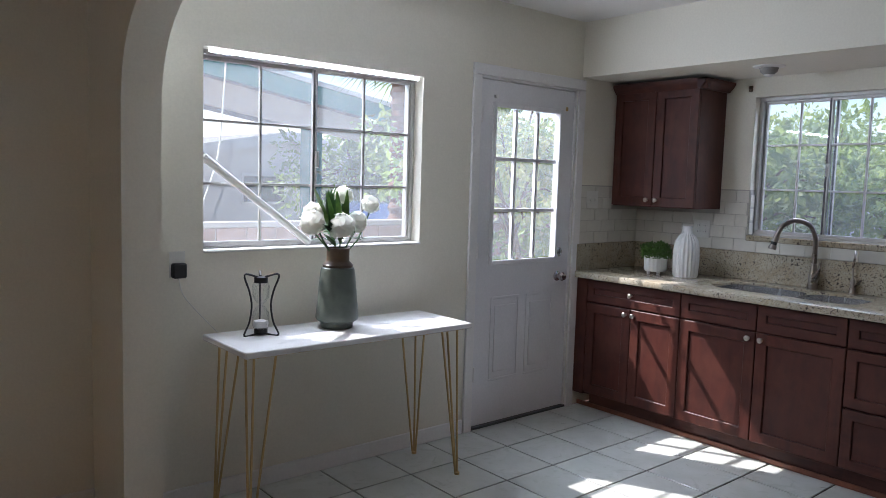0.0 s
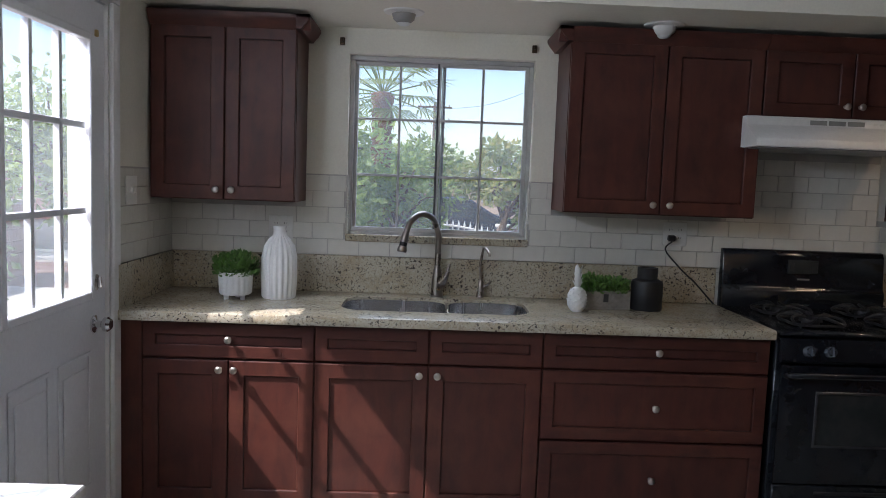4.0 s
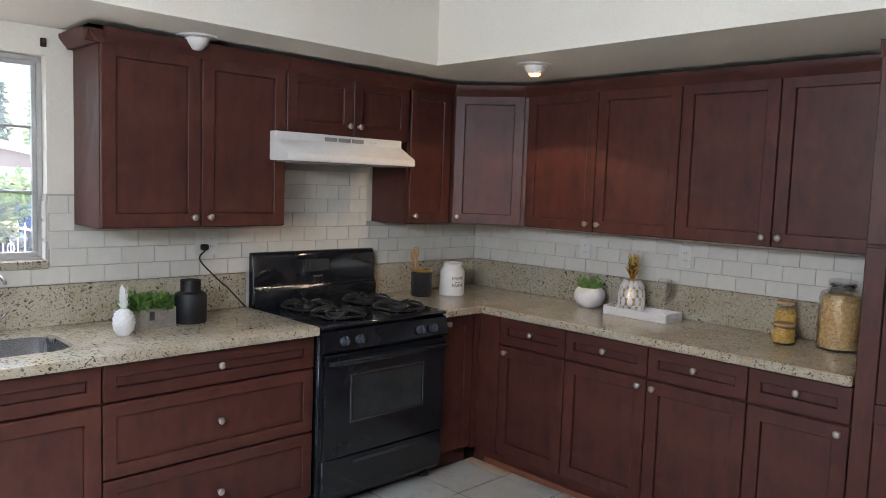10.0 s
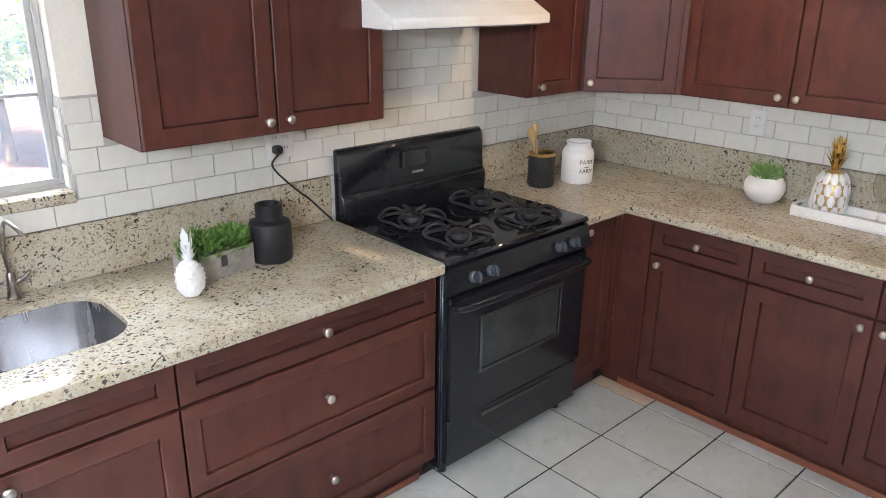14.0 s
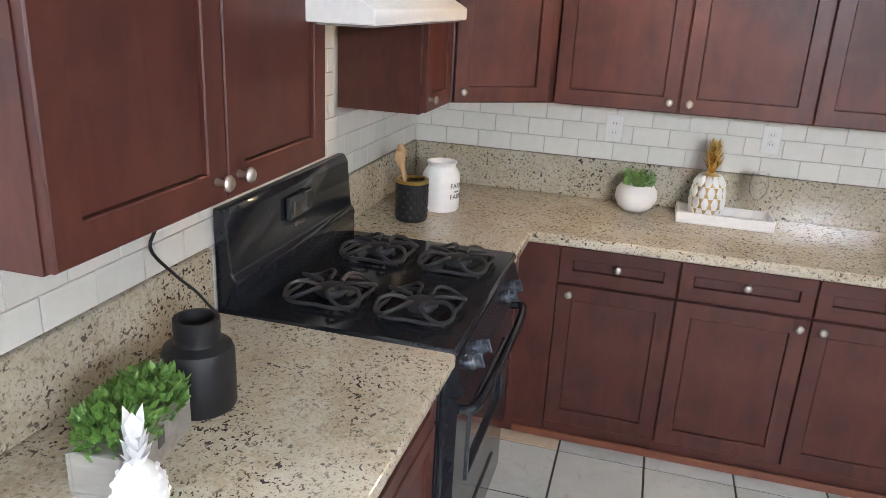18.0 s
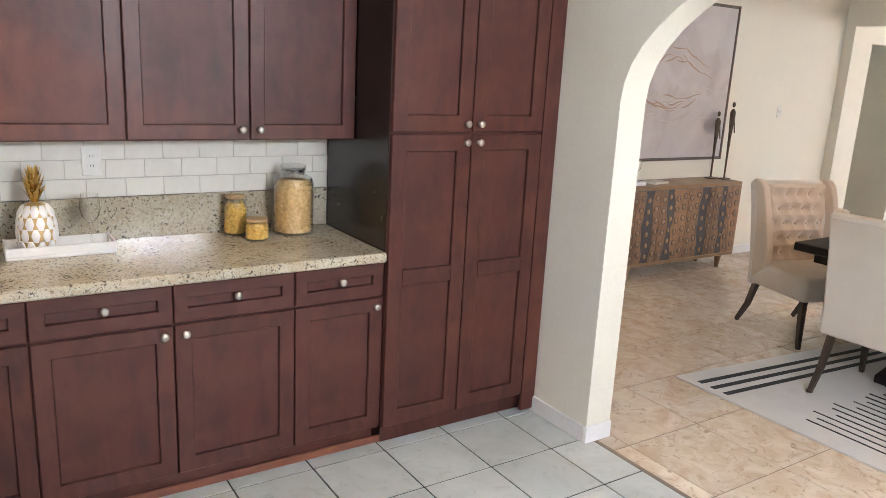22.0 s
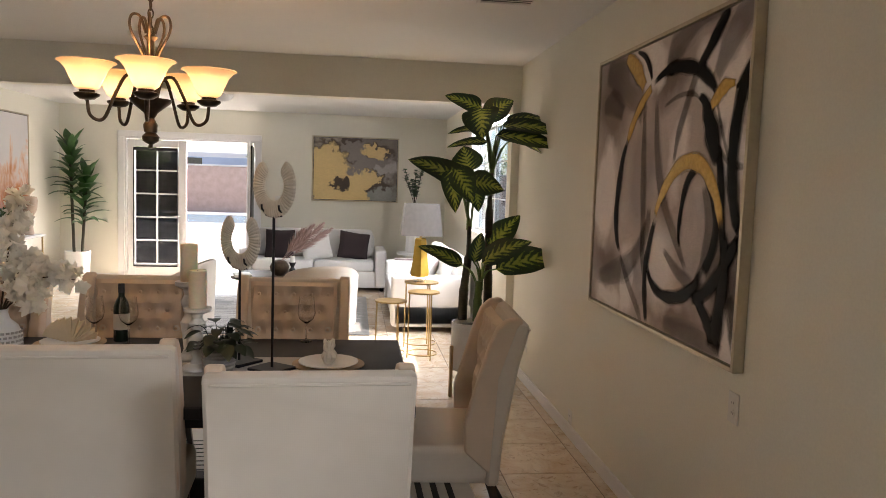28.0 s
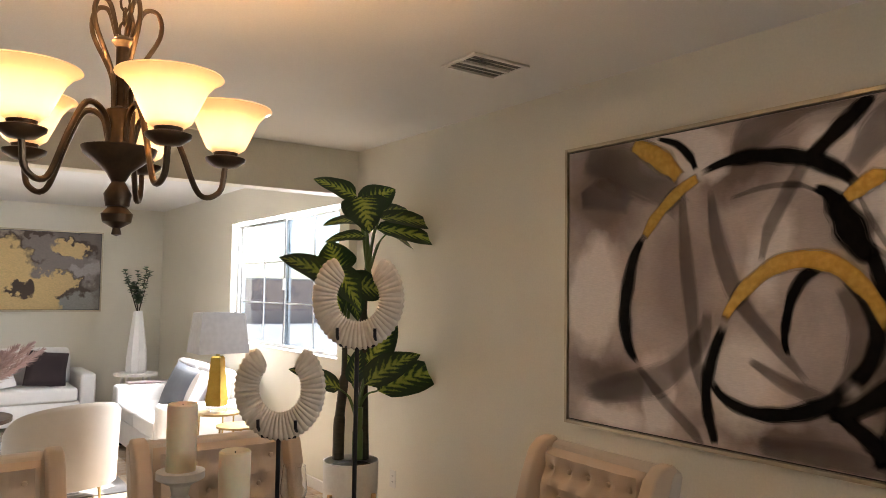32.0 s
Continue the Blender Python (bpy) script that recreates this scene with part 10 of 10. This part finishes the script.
for y in posts:
    p = part("pillar", box((-0.19, y - 0.19, 0), (0.19, y + 0.19, 0.98), 0.012), BLOCK, fence)
    part("pillar_cap", box((-0.22, y - 0.22, 0.981), (0.22, y + 0.22, 1.05), 0.015), CONCRETE, p)


def house(loc, rz, w, d, wall_h, ridge, wall_mat, fascia_mat, label, doors=(), over=0.4):
    """A low gabled house; its gable end faces local -y."""
    h = thing("house", loc, rz, label, "house")
    part("wall", prism([(-w / 2, 0), (w / 2, 0), (w / 2, wall_h), (0, ridge), (-w / 2, wall_h)], 0.0, d, "y"), wall_mat, h)
    sl = (ridge - wall_h) / (w / 2)
    for s in (-1, 1):
        e = w / 2 + over
        part("roof", prism([(0, ridge + 0.002), (s * e, ridge - sl * e + 0.002), (s * e, ridge - sl * e + 0.12), (0, ridge + 0.12)], -over, d + over, "y"), ROOFING, h)
        part("fascia", prism([(0, ridge - 0.20), (s * e, ridge - sl * e - 0.20), (s * e, ridge - sl * e + 0.14), (0, ridge + 0.14)], -over - 0.04, -over - 0.002, "y"), fascia_mat, h)
    for kind, x0, z0, x1, z1 in doors:
        f = part(kind, box((x0, -0.05, z0), (x1, -0.002, z1), 0.01), HOUSEWHITE, h)
        if kind == "window":
            part("pane", box((x0 + 0.08, -0.06, z0 + 0.08), (x1 - 0.08, -0.0505, z1 - 0.08)), DARKGLASS, f)
        else:
            part("door_panel", boxes([((x0 + 0.12 + (x1 - x0 - 0.2) * i / 4, -0.07, z0 + 0.1 + 0.5 * j), (x0 + (x1 - x0 - 0.2) * (i + 1) / 4, -0.0505, z0 + 0.5 + 0.5 * j)) for i in range(4) for j in range(4)], 0.006), HOUSEWHITE, f)
    return h


house((36.0, -4.4, GZ - 0.1), -90, 9.0, 8.0, 2.35, 3.25, PEACH, HOUSEWHITE, "low house across the street with a white garage door", (("garage_door", -2.4, 0.02, 2.4, 2.15), ("window", -4.1, 1.0, -3.0, 2.0)))
house((37.5, 9.0, GZ - 0.1), -90, 9.0, 8.0, 2.5, 3.6, HOUSEWHITE, HOUSEWHITE, "white low house across the street behind trees", (("window", -3.0, 0.9, -1.2, 2.0), ("window", 1.2, 0.9, 3.0, 2.0)))
for x, y, h, s in ((46, -6.2, 7.8, 31), (46.5, -7.6, 6.6, 32), (45, -9.5, 7.0, 33)):
    rnd = random.Random(s)
    c = thing("cypress_tree", (x, y, GZ), 0, "slender dark green cypress behind the houses", "tree", "cypress trees")
    part("trunk", tube([(0, 0, 0), (0, 0, h * 0.5)], [0.2, 0.1], 8), BARK, c)
    bm = bmesh.new()
    for k in range(26):
        u = k / 25
        leaf_cloud(bm, (rnd.uniform(-0.15, 0.15), rnd.uniform(-0.15, 0.15), h * (0.1 + 0.88 * u)), 0.85 * (1 - u) ** 0.6 + 0.12, 70, 0.35, rnd, 1.6)
    part("crown", bm, DARKS, c, smooth=0)
for k, (x, y, h, sp, mt) in enumerate(((33, 3.5, 3.6, 2.2, DARKS), (41, 3.0, 4.4, 2.8, GREENS), (43, -1.5, 4.0, 2.4, GREENS), (34, 13, 5.0, 2.6, GREENS), (42, -10.5, 4.4, 2.8, GREENS), (32, 7.5, 4.0, 2.2, YELLOWS), (48, 6.0, 5.0, 3.0, DARKS), (40, 19.0, 6.0, 3.4, GREENS))):
    tree((x, y, GZ), h, sp, mt, "leafy street tree in front of the far houses", 50 + k, 1800, 0.32, 0.16, clumps=14)
for x, y, h in ((41, -4.1, 7.6), (44, 1.9, 6.2), (39, 8.5, 7.4)):
    pole = thing("utility_pole", (x, y, GZ), 0, "weathered wooden utility pole with crossarms", "pole", "utility poles")
    part("post", lathe([(0, 0), (0.13, 0), (0.09, h), (0, h)], 10), BARK, pole)
    for z in (h - 0.35, h - 1.1):
        part("crossarm", box((-0.05, -0.95, z), (0.05, 0.95, z + 0.11), 0.01), BARK, pole)
        for q in (-0.8, -0.3, 0.3, 0.8):
            part("insulator", lathe([(0, 0), (0.04, 0), (0.03, 0.12), (0, 0.13)], 8, (0, q, z + 0.111)), GREYSLOT, pole)
for a, b in (((41, -4.1, 6.9), (44, 1.9, 5.5)), ((44, 1.9, 5.5), (39, 8.5, 6.7))):
    a, b = Vector(a), Vector(b)
    solo("power_line", tube([a.lerp(b, k / 12) - Vector((0, 0, 0.5 * math.sin(math.pi * k / 12))) for k in range(13)], 0.012, 4), BLACKMETAL, "sagging black power line between the utility poles", "cable")


def car(loc, rz, paint, label, pickup=False):
    """A parked car along local x, origin on the ground under its middle."""
    c = thing("parked_car", loc, rz, label, "car")
    if pickup:
        side = [(-2.6, 0.35), (2.55, 0.35), (2.6, 0.85), (1.4, 1.02), (0.75, 1.62), (-0.65, 1.66), (-0.75, 1.08), (-2.6, 1.05)]
    else:
        side = [(-2.1, 0.30), (2.1, 0.30), (2.15, 0.68), (1.25, 0.88), (0.45, 1.38), (-0.95, 1.42), (-1.65, 1.0), (-2.12, 0.92)]
    body = part("body", prism(side, -0.86, 0.86, "y", None, 0.06), paint, c)
    zb = 0.92 if not pickup else 1.12
    zt = 1.34 if not pickup else 1.56
    for q in (-1, 1):
        for a0, a1, b0, b1 in (((0.0, 0.42, -0.02, 0.85),) if not pickup else ((0.0, 0.66, 0.0, 0.95),)) + (((-0.9, -0.08, -1.35, -0.08),) if not pickup else ((-0.55, -0.08, -0.6, -0.08),)):
            part("side_window", prism([(b0, zb), (b1, zb), (a1, zt), (a0, zt)], q * 0.861, q * 0.868, "y"), DARKGLASS, body)
    for x in (-1.35, 1.35):
        for q in (-1, 1):
            w = part("wheel", lathe([(0, -0.1), (0.20, -0.1), (0.31, -0.095), (0.33, -0.06), (0.33, 0.06), (0.31, 0.095), (0.20, 0.1), (0, 0.1)], 22, (x, q * 0.80, 0.33), "y"), MATTEBLACK, c)
            part("rim", lathe([(0, 0.0), (0.19, 0.0), (0.17, 0.012), (0, 0.016)], 16, (x, q * 0.90, 0.33), "y" if q > 0 else "-y"), STEEL, w)
    front = 2.5 if pickup else 2.06
    for q in (-0.6, 0.6):
        part("headlight", box((front, q - 0.15, 0.62), (front + 0.08, q + 0.15, 0.74), 0.02), CLEAR, body)
    return c


CARBLUE = plain("blue_car_paint", (0.02, 0.06, 0.18), (0.03, 0.07, 0.20), 0.15, 0.3, relief=0)
CARDARK = plain("dark_car_paint", (0.03, 0.035, 0.045), (0.04, 0.045, 0.055), 0.15, 0.3, relief=0)
CARWHITE = plain("white_car_paint", (0.75, 0.75, 0.75), (0.72, 0.72, 0.72), 0.15, relief=0)
car((21.0, 2.2, GZ + 0.013), 90, CARDARK, "dark parked car at the far kerb")
car((22.6, 8.8, GZ + 0.013), 90, CARWHITE, "white parked pickup truck in the street", True)
car((21.8, -3.4, GZ + 0.013), 90, CARBLUE, "blue parked car in the street")
car((9.6, 11.6, GZ), 10, CARBLUE, "blue parked car in the neighbour's driveway")

# side yard seen from the kitchen window and the back door
wall2 = thing("side_yard_wall", (0, 9.0, GZ), 0, "low pink tan block wall along the side yard", "wall")
me = bpy.data.meshes.new("wall_block")
b = box((0.004, 0, 0.004), (0.396, 0.15, 0.196), 0.008)
b.to_mesh(me)
b.free()
me.materials.append(BLOCK)
for i in range(-14, 36):
    for j in range(6):
        ob = new("wall_block", me)
        ob.parent = wall2
        ob.matrix_basis = pose(i * 0.4 + (0.2 if j % 2 else 0), 0, j * 0.2)
part("wall_cap", box((-5.7, -0.03, 1.2), (14.7, 0.18, 1.27), 0.01), CONCRETE, wall2)
part("mortar_core", box((-5.5, 0.012, 0.0), (14.3, 0.138, 1.199)), GROUT, wall2)
cp = thing("carport", (0, 15.0, GZ), 0, "neighbour's carport with teal fascia, white edge and teal posts", "carport")


def rake(z0, z1, y0, y1, x0=-3.0, x1=11.4):
    drop = 0.148
    za, zb = 5.62 - drop * (x0 + 3.0), 5.62 - drop * (x1 + 3.0)
    return prism([(x0, za + z0), (x1, zb + z0), (x1, zb + z1), (x0, za + z1)], y0, y1, "y")


part("roof", rake(-0.14, 0.0, -0.55, 6.0), ROOFING, cp)
part("fascia", rake(-0.42, -0.02, -0.62, -0.56), TEAL, cp, "teal green fascia board")
part("edge", rake(-0.04, 0.06, -0.66, -0.621), HOUSEWHITE, cp, "white roof edge")
part("gable", rake(-0.95, -0.43, -0.30, -0.20), PEACH, cp, "peach gable boards")
for x in (-1.0, 4.2, 9.4):
    part("post", box((x - 0.18, -0.1, 0), (x + 0.18, 0.25, 3.3), 0.01), TEAL, cp, "teal square post")
house((13.0, 23.0, GZ), 0, 7.0, 7.0, 2.55, 3.2, HOUSEWHITE, HOUSEWHITE, "white low house behind the carport", (("window", -1.6, 0.9, 0.0, 1.9), ("window", 1.0, 0.9, 2.4, 1.9)))
house((3.0, 22.0, GZ), 0, 9.0, 7.0, 2.6, 3.4, HOUSEWHITE, TEAL, "pale neighbour house behind the carport", (("window", -2.6, 0.9, -1.0, 1.9), ("window", 1.0, 0.9, 2.8, 1.9)))
for k, (x, y, h, sp, mt) in enumerate(((11.2, 13.2, 3.9, 1.5, DARKS), (13.6, 13.8, 4.6, 1.8, DARKS), (16.2, 12.8, 4.3, 1.8, GREENS), (13.0, 18.5, 5.4, 2.2, GREENS), (18.5, 17.5, 6.2, 2.6, DARKS), (-4.5, 14.0, 5.0, 2.2, GREENS), (-8.0, 13.0, 4.6, 2.2, DARKS), (-11.5, 15.0, 5.5, 2.4, GREENS), (20.0, 11.0, 4.6, 2.2, GREENS))):
    tree((x, y, GZ), h, sp, mt, "dense leafy tree beyond the side yard wall", 70 + k, 3200, 0.20, 0.14, low=0.15, clumps=22)
palm((8.1, 9.9, GZ), 3.9, 1.5, "shaggy fan palm beside the block wall", 61, 0.23)
tree((7.3, 6.3, GZ), 3.4, 0.95, YELLOWS, "sparse citrus tree with drooping leaves by the door", 62, 1500, 0.12, 0.05, low=0.25, clumps=18, hang=0.6)
tree((8.6, 7.3, GZ), 3.0, 0.9, GREENS, "leafy green shrub tree in the side yard", 63, 1700, 0.12, 0.05, low=0.15, clumps=16, hang=0.3)
tree((7.6, 8.2, GZ), 3.2, 1.1, GREENS, "tree with bare curving limbs in the side yard", 64, 900, 0.12, 0.055, low=0.45, clumps=10, hang=0.3)
wire = thing("hanging_cable", (0, 0, 0), 0, "thin pale cable hanging outside the kitchen window", "cable")
part("cable", tube(curve([(2.42, YL + WT + 0.03, 2.30), (2.413, YL + WT + 0.012, 2.06), (2.405, YL + WT + 0.012, 1.90), (2.374, YL + WT + 0.012, 1.584), (2.293, YL + WT + 0.012, 1.327), (2.27, YL + WT + 0.012, 1.10)], 8), 0.004, 6), PLATE, wire)
# behind the french doors
bw = thing("patio_wall", (-34.0, 0, GZ), 0, "tall pink tan block wall behind the patio", "wall")
part("wall_face", box((-0.2, -22, 0), (0, 22, 2.5), 0.02), BLOCK, bw)
part("wall_cap", box((-0.24, -22, 2.501), (0.04, 22, 2.58), 0.01), CONCRETE, bw)
SKYBLUE = plain("pale_blue_panel", (0.42, 0.50, 0.60), (0.36, 0.44, 0.54), 0.5, scale=1)
mh = thing("parked_trailer", (-40.0, -4.6, GZ), 0, "pale blue and white trailer behind the patio wall", "trailer")
part("body", box((-1.2, -3.0, 0.6), (1.2, 3.0, 3.35), 0.12, 2), HOUSEWHITE, mh)
part("band", box((1.201, -2.8, 2.55), (1.215, 2.8, 3.05), 0.004), SKYBLUE, mh, "pale blue band")
for y in (-1.8, 1.8):
    part("window", box((1.216, y - 0.5, 2.6), (1.225, y + 0.5, 3.0), 0.003), DARKGLASS, mh)
for y in (-2.0, 2.0):
    part("wheel", lathe([(0, -0.12), (0.36, -0.12), (0.38, 0), (0.36, 0.12), (0, 0.12)], 20, (0.9, y, 0.38), "x"), MATTEBLACK, mh)
    part("jack", box((-0.9, y - 0.08, 0.0), (-0.7, y + 0.08, 0.6)), BLACKMETAL, mh)
for k, y in enumerate((-13, -9.5, -1.0, 3.0, 8.0, 13)):
    tree((-37.0 - k % 2, y, GZ), 4.2 + 0.5 * (k % 3), 2.0, GREENS if k % 2 else DARKS, "leafy tree rising behind the patio wall", 90 + k, 1600, 0.25, 0.14, clumps=14)

# ---- tiles ----
def shared_tile(name, sx, sy, sz, bevel, mat):
    bm = box((0, 0, 0), (sx, sy, sz), bevel)
    me = bpy.data.meshes.new(name)
    bm.to_mesh(me)
    bm.free()
    me.materials.append(mat)
    return me


def lay(me, name, parent, at, rz=0):
    ob = new(name, me)
    ob.parent = parent
    ob.matrix_basis = pose(*at, 0, 0, rz)


def wall_tiles(name, origin, rz, length, z0, z1, skip, label):
    """Running bond of glossy tiles on a grout bed; local x runs along the wall, the tiles face local -y."""
    bed = solo(name, box((0, -0.004, z0), (length, -0.0005, z1)), GROUT, label, "tiles", kind="structure", loc=origin, rz=rz)
    if skip:
        bm = bmesh.new()
        xs = sorted({0, length, *(s[0] for s in skip), *(s[1] for s in skip)})
        for a, b in zip(xs, xs[1:]):
            zt = min([z1] + [s[2] for s in skip if s[0] <= a + 1e-6 and s[1] >= b - 1e-6])
            if zt > z0:
                box((a, -0.004, z0), (b, -0.0005, zt), 0, 1, bm)
        old = bed.data
        bm.to_mesh(old)
        bm.free()
    W, H, g = 0.1525, 0.0775, 0.0022
    meshes = {}
    rows = int(math.ceil((z1 - z0) / H - 0.05))
    for j in range(rows):
        za, zb = z0 + j * H, min(z0 + (j + 1) * H, z1)
        if zb - za < 0.012:
            continue
        x = -W / 2 if j % 2 else 0.0
        while x < length - 0.006:
            a, b = max(x, 0), min(x + W, length)
            x += W
            segs = [(a, b)]
            for s0, s1, zt in skip:
                if zb > zt + 0.01:
                    segs = [q for p0, p1 in segs for q in ((p0, min(p1, s0)), (max(p0, s1), p1)) if q[1] - q[0] > 0.012]
            for a, b in segs:
                if b - a < 0.012:
                    continue
                key = (round(b - a, 3), round(zb - za, 3))
                if key not in meshes:
                    meshes[key] = shared_tile("tile", key[0] - g, 0.0055, key[1] - g, 0.0012, TILE)
                lay(meshes[key], "tile", bed, (a + g / 2, -0.0092, za + g / 2))


ZT = 1.502
L = YL - YR
# along the sink wall local x = YL - y
wall_tiles("tiles_sink_wall", (XS, YL, 0), -90, L - 0.001, 1.109, 1.815, [(0.0, 0.651, 1.369), (0.651, YL - W2[2], ZT), (YL - W2[2], YL - W2[0], W2[1] - 0.03), (YL - W2[0], YL - 1.730, ZT), (YL - 1.730, YL - 0.859, 1.369), (YL - 0.859, YL - 0.062, 1.69), (YL - 0.10, L, 1.369)], "glossy white subway tiles on the sink wall")
wall_tiles("tiles_stove_wall", (XS, 0.899, 0), -90, 0.81, 0.93, 1.105, [], "glossy white subway tiles behind the stove")
wall_tiles("tiles_window_wall", (CF + 0.04, YL, 0), 0, XS - CF - 0.051, 1.109, ZT, [(0.335, XS - CF - 0.051, 1.369)], "glossy white subway tiles beside the back door")
wall_tiles("tiles_pantry_wall", (XS - 0.01, YR, 0), 180, XS - 0.01 - 2.86, 1.109, 1.369, [], "glossy white subway tiles along the pantry wall")
for y, a in ((W2[2], 0), (W2[0], 1)):
    bed = solo("tiles_window_reveal", box((0, 0, W2[1] + 0.008), (0.05, 0.004, ZT)), GROUT, "white tiles lining the window reveal", "tiles", kind="structure", loc=(XS + 0.001, y - (0.0045 if a == 0 else -0.0005), 0))
    me = shared_tile("tile", 0.046, 0.0055, 0.0735, 0.001, TILE)
    for k in range(3):
        lay(me, "tile", bed, (0.002, -0.005 if a == 0 else 0.0035, W2[1] + 0.012 + 0.0885 * k))

# kitchen floor
P = 0.3475
me = shared_tile("floor_tile", P - 0.009, P - 0.009, 0.006, 0.0016, FLOORTILE)
gx, gy = 4.24, 0.135
cut = {}
for i in range(-9, 5):
    for j in range(-4, 12):
        x0, y0 = gx + i * P, gy + j * P
        x1, y1 = x0 + P, y0 + P
        a0, a1, b0, b1 = max(x0, XK - 0.055), min(x1, F + 0.06), max(y0, G - 0.05), min(y1, YL)
        if a1 - a0 < 0.02 or b1 - b0 < 0.02:
            continue
        if a1 - a0 > P - 0.001 and b1 - b0 > P - 0.001:
            m_ = me
        else:
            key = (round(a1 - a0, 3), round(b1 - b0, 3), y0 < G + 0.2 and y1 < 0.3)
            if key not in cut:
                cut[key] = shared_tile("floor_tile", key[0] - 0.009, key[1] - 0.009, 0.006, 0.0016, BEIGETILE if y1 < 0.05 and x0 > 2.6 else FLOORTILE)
            m_ = cut[key]
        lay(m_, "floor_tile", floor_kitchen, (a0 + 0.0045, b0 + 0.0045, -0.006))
# dining and living room floor
Q = 0.49
me = shared_tile("floor_tile", Q - 0.006, Q - 0.006, 0.004, 0.001, DINETILE)
cut = {}
for i in range(-24, 2):
    for j in range(-6, 9):
        x0, y0 = 1.80 + i * Q, 0.29 + j * Q
        a0, a1, b0, b1 = max(x0, XB), min(x0 + Q, 1.90), max(y0, YB), min(y0 + Q, YP)
        if a1 - a0 < 0.02 or b1 - b0 < 0.02:
            continue
        if a1 - a0 > Q - 0.001 and b1 - b0 > Q - 0.001:
            m_ = me
        else:
            key = (round(a1 - a0, 3), round(b1 - b0, 3))
            if key not in cut:
                cut[key] = shared_tile("floor_tile", key[0] - 0.006, key[1] - 0.006, 0.004, 0.001, DINETILE)
            m_ = cut[key]
        lay(m_, "floor_tile", floor_dining, (a0 + 0.003, b0 + 0.003, -0.004))
